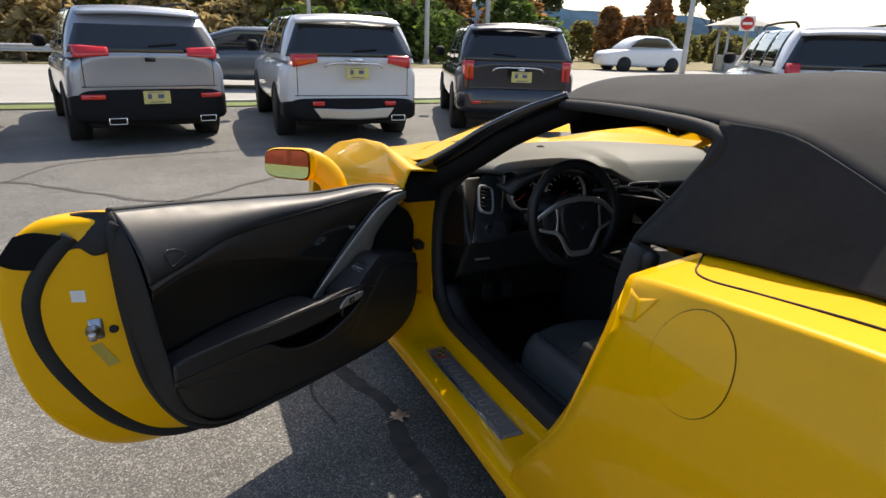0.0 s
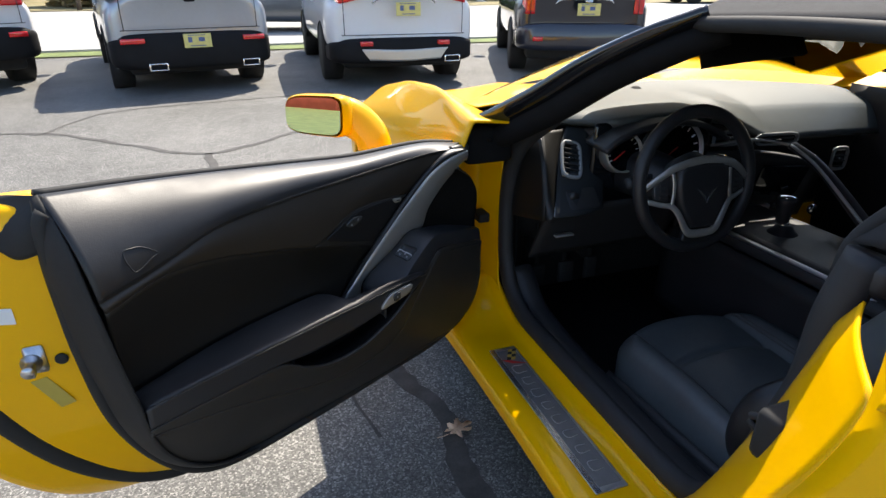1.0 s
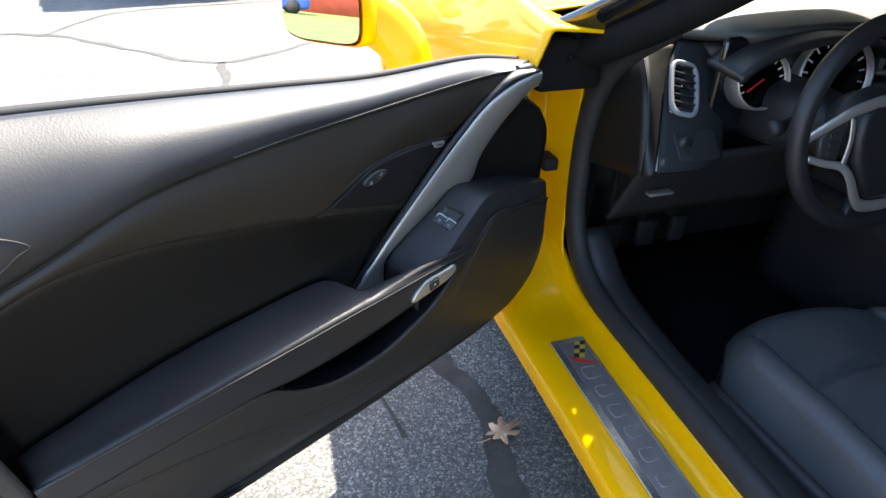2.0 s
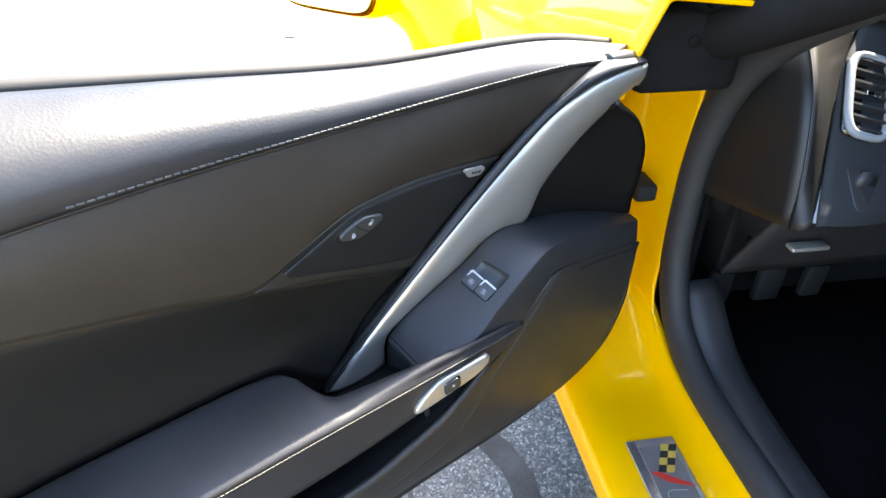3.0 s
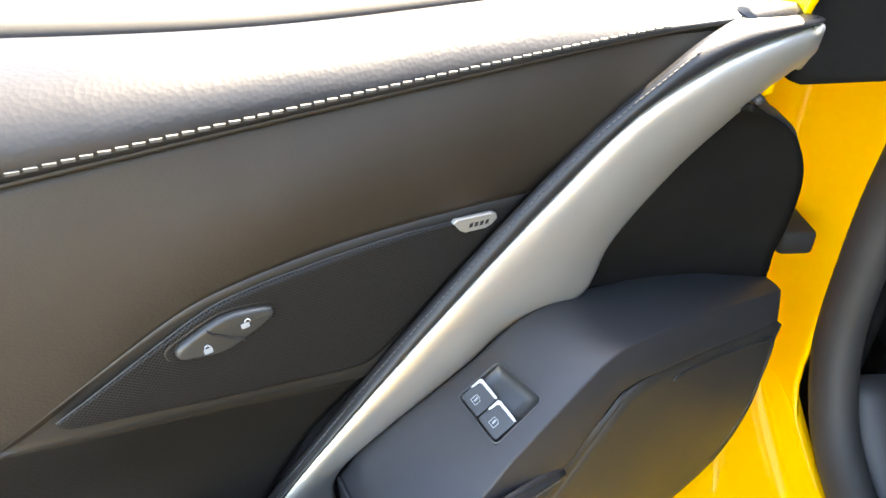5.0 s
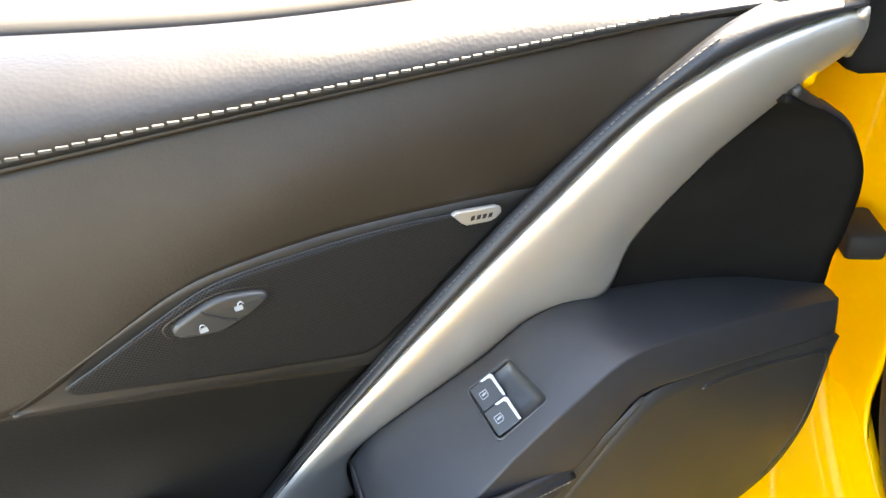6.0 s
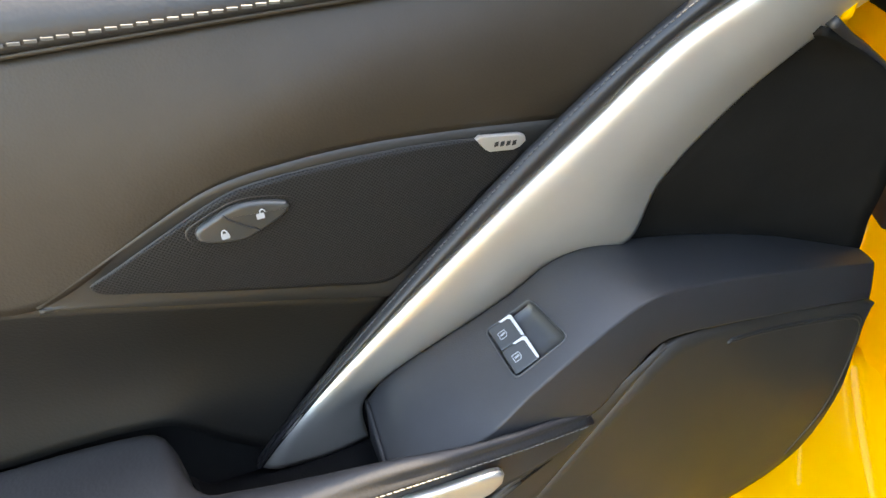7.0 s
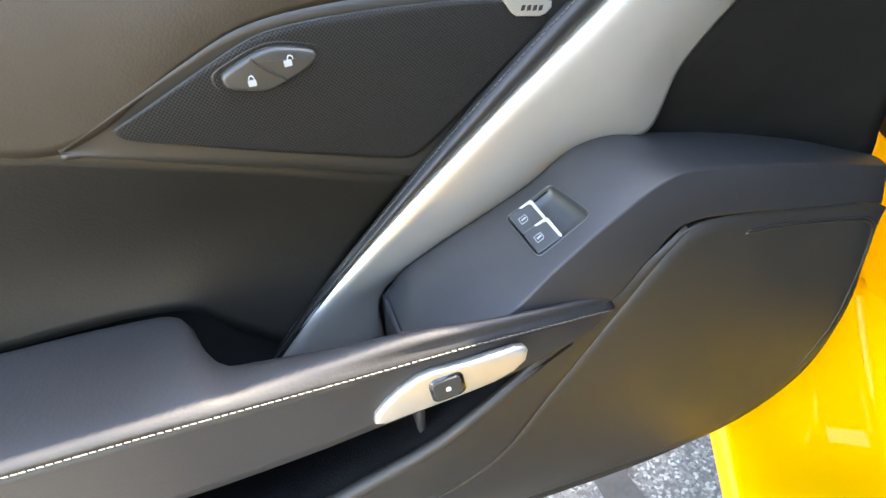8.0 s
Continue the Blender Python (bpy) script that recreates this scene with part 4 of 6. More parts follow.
def wing_pt(r, s):
    start = .10 + .10 * min(1, max(0, (.72 - s) / .10))
    y = lerp(start, 1.95, r)
    x, z = WING(y, s)
    z = max(z, arch(y, 1.05))
    return (x, y, z)


w_bm = sheet(wing_pt, 60, 100, flip=True)
part("front_wing", mirrored(w_bm), YELLOW, car, "yellow front wing", thick=.006)
part("front_wing", w_bm, YELLOW, car, "yellow front wing", thick=.006)


def hood_pt(a, b):
    yc = lerp(.50, 1.95, a)
    x0 = float(WING(yc, 1.0)[0])
    x = lerp(x0, -x0, b)
    y = yc + (.22 * (1 - (x / x0) ** 2)) * (1 - a)
    z0 = float(WING(yc, 1.0)[1])
    k = abs(x / x0)
    bulge = -.020 * (1 - k ** 2) * (1 - a) + .018 * max(0, 1 - abs(k - .45) / .25) * math.sin(math.pi * min(1, a + .2)) - .002
    return (x, y, z0 + bulge)


part("bonnet", sheet(hood_pt, 36, 40), YELLOW, car, "yellow bonnet with a raised centre", thick=.006)


def nose_pt(a, b):
    x = lerp(-.74, .74, a)
    f = 1 - (abs(x) / .74) ** 3
    prof = spline([(1.93, .64), (2.0, .58), (2.04, .46), (2.03, .30), (1.95, .18)])(b)
    return (x, prof[0] + .10 * f - .05, prof[1])


part("front_bumper", sheet(nose_pt, 30, 14, flip=True), YELLOW, car, "yellow front bumper", thick=.006)
part("floor_pan", box(-.88, -2.36, .14, .88, 1.86, .18), RUBBER, car)
part("engine_bay_cover", box(-.70, .42, .18, .70, 1.75, .62, .02), RUBBER, car)


def wheel(x, y):
    s = -1 if x < 0 else 1
    tyre = part("wheel", lathe([(.225, -.13), (.30, -.135), (.325, -.115), (.332, -.05), (.332, .05), (.325, .115), (.30, .135), (.225, .13)], 48, "x", (x, y, .332)), RUBBER, car, "low-profile tyre on a dark rim")
    part("rim", lathe([(.225, -.12), (.215, -.05), (.07, -.02), (.0, -.02)] if s > 0 else [(.225, .12), (.215, .05), (.07, .02), (.0, .02)], 40, "x", (x, y, .332)), STEEL, tyre)
    spokes = bmesh.new()
    for k in range(10):
        a = 2 * math.pi * k / 10
        bmesh.ops.create_cube(spokes, size=1, matrix=pose(x + s * .075, y, .332) @ pose(0, 0, 0, math.degrees(a), 0, 0) @ pose(0, .12, 0) @ Matrix.Diagonal((.03, .20, .028, 1)))
    part("spokes", spokes, GLOSSBLACK, tyre, smooth=False)


for x, y in ((-.80, 1.05), (.80, 1.05), (-.79, -1.66), (.79, -1.66)):
    wheel(x, y)

# windscreen frame and glass
PILLAR = spline([(-.825, .25, .858), (-.793, .14, .915), (-.745, .015, .990), (-.690, -.105, 1.075), (-.615, -.225, 1.150), (-.545, -.285, 1.190)])
HEADER = spline([(-.56, -.275, 1.178), (-.42, -.175, 1.198), (0, -.075, 1.212), (.42, -.175, 1.198), (.56, -.275, 1.178)])
part("windscreen_pillar", tube(PILLAR, lambda t: .044 - .014 * t, 40, 12, squash=.55, up=(.5, .2, 1)), GLOSSBLACK, car, "gloss black windscreen pillar")
part("windscreen_pillar", tube(lambda t: PILLAR(t) * np.array((-1, 1, 1)), lambda t: .044 - .014 * t, 40, 12, squash=.55, up=(-.5, .2, 1)), GLOSSBLACK, car, "gloss black windscreen pillar")
INNER_PILLAR = lambda t: PILLAR(t) + np.array((.034, -.030 + .008 * t, -.030))
part("pillar_trim", tube(INNER_PILLAR, lambda t: .040 - .006 * t, 40, 12, squash=.8, up=(.5, .2, 1)), CLOTH, car, "dark cloth pillar trim")
part("pillar_trim", tube(lambda t: INNER_PILLAR(t) * np.array((-1, 1, 1)), lambda t: .055 - .012 * t, 40, 12, squash=.8, up=(-.5, .2, 1)), CLOTH, car, "dark cloth pillar trim")
part("header", tube(lambda t: HEADER(t) + np.array((0, -.015, -.018)), .042, 50, 12, squash=.5), CLOTH, car, "dark windscreen header")


def screen_pt(a, b):
    top = HEADER(lerp(.03, .97, a))
    bot = spline([(-.84, .36, .895), (-.55, .58, .915), (0, .70, .925), (.55, .58, .915), (.84, .36, .895)])(a)
    p = lerp(top, bot, b)
    p[2] += .015 * math.sin(math.pi * b)
    return p


ws = part("windscreen", sheet(screen_pt, 30, 14), CLEAR, car, "clear laminated windscreen")
ws.visible_shadow = False
part("screen_shade", loft(lambda t: screen_pt(t, .95) + np.array((0, 0, .002)), lambda t: screen_pt(t, 1.0) + np.array((0, 0, .002)), 30, 3), RUBBER, car)

# Added sheet inside the glass; blocks sun from the seat and sill.
part("sun_block_sheet", loft(lambda t: screen_pt(t, .0) + np.array((0, -.006, -.010)), lambda t: screen_pt(t, .49 + .07 * max(0, 1 - abs(t - .2) / .2)) + np.array((0, -.006, -.010)), 30, 8), CLOTH, car, "added dark sheet under the windscreen top that blocks the sun", thick=.004)

# soft top
SHOULDER = spline([(-.25, -.555, 1.182), (-.50, -.588, 1.198), (-.72, -.612, 1.207), (-.95, -.638, 1.207), (-1.08, -.645, 1.203), (-1.2, -.652, 1.165), (-1.35, -.660, 1.110), (-1.6, -.660, 1.06), (-2.0, -.63, .995)])


CREST_UP = spline([(.25, 1.235), (.50, 1.272), (.85, 1.292), (1.15, 1.275), (1.45, 1.20), (1.75, 1.10), (2.0, 1.005)])


def roof_pt(a, b):
    sh = SHOULDER(a)
    y, xs, zs = float(sh[0]), float(sh[1]), float(sh[2])
    zc = by_u(CREST_UP, -y)
    k = 2 * b - 1
    bow = .006 * math.cos(a * 2 * math.pi * 3) * (1 - k * k)
    return (-k * xs * -1 * -1, y + .195 * (1 - k * k) * max(0, 1 - a * 3) ** 1.3, zs + (zc - zs) * (1 - abs(k) ** 2.3) + bow)


part("soft_top", sheet(roof_pt, 50, 40), CANVAS, car, "black canvas soft top, closed", thick=.012)


def sail_pt(side):
    def fn(a, b):
        sh = SHOULDER(lerp(.38, 1, a))
        y, xs, zs = float(sh[0]), float(sh[1]), float(sh[2])
        yb = lerp(-.815, -2.02, a)
        xb = -.715 - .02 * math.sin(math.pi * a)
        zb = float(QUARTER(min(yb, -.8), 1.0)[1]) - .004 + .004
        f = b
        x = lerp(xs, xb, f ** 1.3)
        p = (x - .012 * math.sin(math.pi * f) * (1 - .5 * a) + .006 * math.sin(9 * a) * math.sin(math.pi * f), lerp(y, yb, f) + .035 * math.sin(math.pi * f) * (1 - a) * -1, lerp(zs, zb, f))
        return (p[0] * side, p[1], p[2])
    return fn


part("soft_top_side", sheet(sail_pt(1), 40, 24), CANVAS, car, "black canvas side panel of the soft top", thick=.010)
part("soft_top_side", sheet(sail_pt(-1), 40, 24, flip=True), CANVAS, car, "black canvas side panel of the soft top", thick=.010)
RAIL = spline([(-.56, -.27, 1.170), (-.592, -.50, 1.184), (-.618, -.72, 1.190), (-.640, -.90, 1.185), (-.655, -.945, 1.165), (-.668, -.915, 1.10), (-.685, -.85, 1.00), (-.695, -.805, .93), (-.70, -.80, .88)])
part("roof_rail_seal", tube(RAIL, .016, 90, 10, squash=.9, up=(1, 0, .3)), RUBBER, car, "black rubber seal of the roof frame")
part("belt_corner", box(-.735, -.885, .880, -.700, -.815, .930, .014), PLASTIC, car, "black plastic corner piece")

# ---- the open driver's door: u from the hinge to the rear, w towards the cabin, z up ----
DOOR_POSE = pose(-0.90, 0.10, 0, 0, 0, 210)
INNER = [(.965, .944), (.978, .84), (.975, .70), (.948, .53), (.87, .38), (.78, .32), (.60, .300), (.30, .290), (.06, .293),
         (-.040, .350), (-.066, .45), (-.068, .60), (-.062, .69), (-.02, .760), (.08, .835), (.34, .865), (.52, .882), (.78, .917)]
OUTER = [(1.06, .950), (1.158, .875), (1.175, .68), (1.135, .502), (1.035, .362), (.90, .29), (.66, .25), (.30, .240), (.02, .25),
         (-.06, .31), (-.085, .45), (-.085, .60), (-.075, .70), (-.02, .790), (.10, .846), (.34, .862), (.52, .880), (.78, .914)]


def closed(pts):
    c = spline(pts[-3:] + pts + pts[:3])
    p = [np.array(q, float) for q in pts[-3:] + pts + pts[:3]]
    k = np.concatenate([[0], np.cumsum([np.linalg.norm(b - a) for a, b in zip(p, p[1:])])])
    k = k / k[-1]
    n = len(pts)

    def at(t):
        s = (t % 1) * n
        i = int(s)
        return c(lerp(k[3 + i], k[4 + i], s - i))
    return at


inner_rim, outer_rim = closed(INNER), closed(OUTER)


def rim(f, w):
    def at(t):
        p = lerp(inner_rim(t), outer_rim(t), f)
        return np.array((p[0], w, p[1]))
    return at


def ring(levels, n=150):
    """A band round the door through rims (f, w)."""
    rims = [rim(f, w) for f, w in levels]
    k = len(rims) - 1
    return sheet(lambda t, s: rims[round(s * k)](t), n, k, close_u=True)


shell = ring([(0.0, -.058), (0.06, -.064), (0.45, -.105), (0.62, -.118), (0.72, -.125), (0.92, -.140), (1.0, -.147), (1.012, -.152), (1.0, -.160)])


def skin(t, s):
    p = outer_rim(t)
    c = np.array((.50, .60))
    q = lerp(p, c, s)
    hollow = .012 * math.sin(math.pi * min(max((q[1] - .35) / .4, 0), 1))
    return (q[0], -.160 - .075 * (1 - (1 - s) ** 2) - hollow * s, q[1])


shell = joined(shell, sheet(skin, 150, 14, close_u=True, flip=True))
bmesh.ops.remove_doubles(shell, verts=shell.verts[:], dist=1e-4)
bmesh.ops.recalc_face_normals(shell, faces=shell.faces[:])
door = part("door", shell, YELLOW, car, "yellow driver's door standing wide open")
door.matrix_basis = DOOR_POSE


def along(fn_rim, t0, t1):
    return lambda t: fn_rim(lerp(t0, t1, t))


SEAL = spline([(1.036, -.101, .915), (1.075, -.112, .876), (1.112, -.122, .823), (1.127, -.129, .769), (1.121, -.131, .678), (1.086, -.124, .575), (1.014, -.115, .446), (.927, -.107, .356), (.845, -.095, .318), (.66, -.095, .282), (.30, -.095, .268)])
part("door_seal", tube(SEAL, .018, 140, 10, squash=.6, up=(.3, 1, 0)), RUBBER, door, "black rubber seal strip")
part("panel_seal", tube(along(rim(-.01, -.040), .004, 0.49), .012, 120, 8, squash=1.2, up=(0, 1, 0)), RUBBER, door, "black rubber edge of the trim")

backing = sheet(lambda t, s: (*lerp(inner_rim(t), np.array((.45, .58)), s)[:1], -.066 - .016 * min(1, max(0, (lerp(inner_rim(t), np.array((.45, .58)), s)[0] - .3) / .3)), lerp(inner_rim(t), np.array((.45, .58)), s)[1]), 90, 6, close_u=True)
part("inner_panel", backing, RUBBER, door, "black inner sheet behind the trim")
REAR_IN = spline([(.965, -.055, .966), (.962, .002, .90), (.957, .032, .80), (.946, .035, .70), (.932, .037, .60), (.926, .036, .545), (.902, .018, .47), (.857, .006, .40), (.79, -.008, .345), (.70, -.020, .312)])
REAR_OUT = spline([(.975, -.060, .955), (.988, -.052, .88), (.988, -.050, .80), (.982, -.050, .70), (.966, -.050, .60), (.955, -.050, .545), (.928, -.050, .47), (.885, -.050, .395), (.80, -.050, .325), (.70, -.050, .295)])
part("trim_return", loft(REAR_OUT, REAR_IN, 60, 8, lambda t, s: (.006 * math.sin(math.pi * s), .004 * math.sin(math.pi * s), 0)), RUBBER, door, "black rear edge of the door trim", thick=.004)

# trim curves (u, w, z), from the hinge to the rear
BELT = spline([(-.050, -.066, .840), (.097, -.0782, .8675), (.337, -.080, .8825), (.518, -.0817, .9055), (.7795, -.0816, .939), (.9654, -.0589, .9644)])
SEAM = spline([(.0589, -.0143, .8541), (.1142, -.0272, .8529), (.224, -.0308, .8528), (.3997, -.0259, .8545), (.5785, -.0178, .8545), (.7283, -.0041, .8484),
               (.8372, .0103, .8232), (.9489, .0337, .8078)])
BROW_PTS = [(.1885, -.047, .7605), (.2523, -.038, .771), (.3191, -.0294, .779), (.371, -.0233, .7799), (.4014, -.0216, .7759), (.4313, -.0212, .7641), (.501, -.0199, .7319)]
CHIN_PTS = [(.3172, -.0444, .6634), (.3736, -.0356, .6854), (.4447, -.0279, .7098), (.5012, -.0203, .7313)]
LOW_SEAM = [(.5595, -.014, .7492), (.6109, -.0112, .7624), (.7415, -.0017, .7942), (.8422, .0095, .8022), (.9437, .0327, .7854)]
BROW, CHIN = spline(BROW_PTS + LOW_SEAM), spline(CHIN_PTS + LOW_SEAM)
RULE_BROW, RULE_CHIN = spline(BROW_PTS), spline(CHIN_PTS)


def bolster_pt(t, s):
    k = math.sin(math.pi * s) ** 0.8
    p = lerp(BELT(t), SEAM(t), s)
    return p + np.array((0, lerp(.005, .021, min(1, max(0, (p[0] - .12) / .45))) * k, .009 * k))


part("bolster", sheet(bolster_pt, 90, 24), LEATHER, door, "black leather top roll of the door", thick=.006)
part("upper_trim", loft(lambda t: SEAM(t) + np.array((0, -.004, -.0015)), BROW, 100, 20, lambda t, s: (0, .006 * math.sin(math.pi * s) - .001, 0)),
     SOFTSKIN, door, "dark soft-touch upper trim", thick=.006)
REST_BACK = spline([(.425, -.056, .540), (.455, -.057, .565), (.4885, -.055, .598), (.60, -.053, .602), (.746, -.049, .599), (.916, -.034, .587)])
# Darker than the upper trim: the concave shade is put into the colour.
part("middle_trim", loft(lambda t: CHIN(t) + np.array((0, -.003, -.0015)), REST_BACK, 90, 16, lambda t, s: (0, -.014 * math.sin(math.pi * s), 0)),
     VINYL_SHADE, door, "concave trim above the armrest, its shade put into the colour", thick=.006)

# small embossed shield on the top roll
BOLSTER_PTS = np.array([bolster_pt(a / 120, b / 40) for a in range(90, 121) for b in range(41)])


def on_bolster(u, z):
    near = np.argsort((BOLSTER_PTS[:, 0] - u) ** 2 + (BOLSTER_PTS[:, 2] - z) ** 2)[:4]
    return np.array((u, float(BOLSTER_PTS[near, 1].mean()) + .0004, z))


shield = spline([on_bolster(*q) for q in ((.8940, .862), (.8905, .8672), (.8805, .8677), (.862, .8636), (.8395, .8462), (.8526, .8419), (.8659, .8352), (.8836, .8306), (.8884, .8384), (.8937, .8542), (.8940, .862))])
part("embossed_shield", tube(lambda t: shield(t), .0009, 60, 6, closed=True, up=(0, 1, 0)), LEATHER, door, "embossed shield outline in the leather")

# speaker with perforated grille, on one leaning plane
def speaker_w(u, z):
    return -.1614 + .098 * u + .1284 * z


def on_speaker(u, z, off=0.0):
    """A pose on the speaker's plane: x towards the hinge, y up, z out of it."""
    return basis((u, speaker_w(u, z) + off, z), (-1, -.098, 0), (0, .1284, 1))


part("speaker_frame", loft(RULE_BROW, RULE_CHIN, 60, 14, lambda t, s: (0, -.0018 + .0014 * abs(2 * s - 1) ** 4, 0)), SURROUND, door, "matt black speaker surround", thick=.004)
GRILLE_UP = spline([(.4728, .7385), (.4575, .7448), (.4418, .7517), (.4158, .763), (.400, .7692), (.3877, .7722), (.3643, .7735), (.3338, .773), (.3176, .7722), (.284, .7694), (.2515, .7640), (.2225, .7560)])
GRILLE_LOW = spline([(.4728, .7375), (.4690, .7330), (.4508, .7259), (.4253, .7160), (.3968, .7053), (.3655, .6942), (.330, .6818), (.3195, .6795), (.3095, .6825), (.2927, .6939), (.2709, .7104), (.2562, .7223), (.2285, .7433), (.2215, .7500)])


def grille_pt(t, s):
    q = lerp(GRILLE_UP(t), GRILLE_LOW(t), s)
    return np.array((q[0], speaker_w(q[0], q[1]) + .0004 + .0012 * math.sin(math.pi * s) * math.sin(math.pi * t), q[1]))


part("speaker_grille", sheet(grille_pt, 90, 26), GRILLE, door, "perforated black speaker grille", thick=.002)
part("grille_rim", tube(lambda t: grille_pt(2 * t, 0) if t < .5 else grille_pt(2 - 2 * t, 1), .0007, 200, 6, closed=True, up=(0, 1, 0)),
     SURROUND, door, "thin rim of the grille")


# lock and unlock rocker: x runs towards the hinge
HEX = [(-.0257, .0025), (-.0258, -.0033), (-.0227, -.0068), (-.0037, -.0122), (.0059, -.0088), (.0163, -.0050), (.0247, -.0003), (.0260, .0036), (.0222, .0071),
       (.0050, .0118), (-.0050, .0108), (-.0173, .0062)]


def hexagon(k, r=.42):
    out = []
    n = len(HEX)
    for i, p in enumerate(HEX):
        a, b, p = np.array(HEX[i - 1]), np.array(HEX[(i + 1) % n]), np.array(p)
        for f in (0.0, .5, 1.0):
            e0, e1 = p + (a - p) * r, p + (b - p) * r
            out.append(tuple(k * ((1 - f) ** 2 * e0 + 2 * f * (1 - f) * p + f * f * e1)))
    return out


LOCKGREY = mat("lock_grey", (.033, .034, .033), .36, var=.1, scale=60, bump=.05, bscale=1500)
LOCK = on_speaker(.3905, .7545, .0008)
RIM_STEPS = [(1.24, -.0005), (1.21, .0014), (1.15, .0022), (1.10, .0018), (1.085, -.0006)]
rim_rings = [hexagon(k) for k, _ in RIM_STEPS]
part("lock_bezel", sheet(lambda t, q: LOCK @ Vector((*rim_rings[round(q * 4)][round(t * 36) % 36], RIM_STEPS[round(q * 4)][1])), 36, 4, close_u=True), SURROUND, door, "low rim of the lock rocker")
part("lock_joint", plate(hexagon(1.09), LOCK @ pose(0, 0, -.0008), .0004), GLOSSBLACK, door, smooth=False)
part("lock_switch", plate(hexagon(.985), LOCK @ pose(0, 0, -.0005), .0060, .0026, 4), LOCKGREY, door, "grey-black lock rocker")
div = spline([(-.0090, .0082, .0054), (-.0068, .0050, .0058), (-.0035, .0020, .0058), (.0022, -.0032, .0058), (.0052, -.0050, .0058), (.0066, -.0076, .0054)])
part("lock_divider", tube(lambda t: np.array(LOCK @ Vector(div(t))), .0006, 30, 6, up=(0, 1, 0)), RUBBER, door, "joint between the two halves")


def padlock(name, m, turn):
    """A closed or open padlock of a few millimetres."""
    bow = [np.array(m @ Vector((.0016 * math.cos(math.pi * k / 10) + turn, .002 + .0026 * math.sin(math.pi * k / 10), .0003))) for k in range(11)]
    bm = joined(plate(rounded(.005, .004, .0006), m, .0004), tube(spline(bow), .0004, 12, 5, up=(0, 1, 0)))
    part(name, bm, SYMBOL, door, "white padlock symbol", smooth=False)


padlock("lock_symbol", on_speaker(.3809, .7560, .0066) @ Matrix.Scale(.85, 4), .0018)
padlock("lock_symbol", on_speaker(.4010, .7495, .0066) @ Matrix.Scale(.85, 4), 0)

# speaker badge, its lettering as plain bars
BADGE = on_speaker(.2370, .7598, .0012)
part("badge", plate([(-.0168, .0058), (-.0145, .0074), (.0121, .0025), (.0161, .0000), (.0165, -.0036), (.0124, -.0068), (.0080, -.0077), (-.0078, -.0048), (-.0111, -.0021)], BADGE, .0030, .0010), SATIN, door, "small silver speaker badge", smooth=False)
for k in range(4):
    part("badge_mark", plate([(-.0013, -.0016), (.0013, -.0016), (.0019, .0014), (-.0007, .0014)], BADGE @ pose(-.0040 + .0040 * k, -.0002 - .0007 * k, .0030), .0002), RUBBER, door, smooth=False)

# silver blade with its leather edge
BLADE_L = spline([(.0215, .0068, .8466), (.0632, .0017, .8396), (.0926, -.0064, .8286), (.1318, -.0205, .8034), (.1829, -.0300, .7589), (.2594, -.0320, .7004), (.3345, -.0335, .6406), (.4047, -.0375, .578), (.4278, -.041, .5500), (.438, -.043, .537)])
BLADE_R = spline([(-.0082, -.0193, .8105), (.0155, -.0195, .8004), (.0463, -.0230, .7818), (.0818, -.0295, .7525), (.1231, -.0385, .7030), (.1390, -.0460, .6560), (.1693, -.050, .6535), (.2014, -.052, .648), (.2400, -.053, .626), (.332, -.054, .584), (.3535, -.0535, .566), (.356, -.055, .525)])


def blade_pt(t, s):
    roll = max(0.0, 1 - s / .16)
    return lerp(BLADE_L(t), BLADE_R(t), s) + np.array((.001 * roll ** 2, .0065 * math.sin(math.pi * s) * (1 - .4 * t) - .006 * roll ** 2, .002 * roll * (1 - roll)))


part("blade", sheet(blade_pt, 90, 24), SATIN, door, "satin silver trim blade", thick=.004)
WELT_L = spline([(.014, -.001, .852), (.0610, -.010, .8560), (.0860, -.009, .8515), (.1040, -.009, .8445), (.1200, -.0110, .8345), (.1578, -.0215, .8050), (.2337, -.0300, .7430), (.3011, -.0360, .6832), (.3655, -.0420, .620), (.4249, -.0480, .5585), (.4400, -.0505, .5400)])


def welt_pt(t, s):
    a, b = WELT_L(t), BLADE_L(t)
    k = math.sin(math.pi * s) ** .7
    return lerp(a + np.array((0, -.006, -.001)), b + np.array((0, -.006, 0)), s) + np.array((.001 * k, (.0105 - .003 * t) * k, .002 * k))


part("blade_edge", sheet(welt_pt, 100, 12), LEATHER, door, "black leather welt beside the blade", thick=.004)
part("blade_cap", tube(spline([(.0200, .0060, .8460), (.004, -.005, .830), (-.0095, -.0195, .8110)]), .0032, 16, 8), SATIN, door)
part("bolster_nose", tube(spline([(.059, -.020, .8500), (.030, -.016, .8480), (.000, -.028, .838), (-.035, -.050, .832)]), lambda t: .010 + .006 * t, 20, 10), LEATHER, door, "black leather front end of the top roll")

# front felt panel: its upper edge lies under the blade, its lower edge behind the switch plate
FELT_IN = spline([(.1420, -.055, .650), (.1270, -.048, .700), (.0850, -.040, .749), (.0500, -.033, .779), (.0417, -.022, .7960)])
FELT_OUT = spline([(.1316, -.062, .642), (.0568, -.062, .625), (-.0229, -.057, .602), (-.0796, -.045, .582), (-.0800, -.0415, .620), (-.0779, -.036, .6498), (-.0718, -.0318, .7036), (-.048, -.0321, .746), (-.017, -.0284, .7696), (.0123, -.0193, .7856), (.0417, -.010, .7985)])
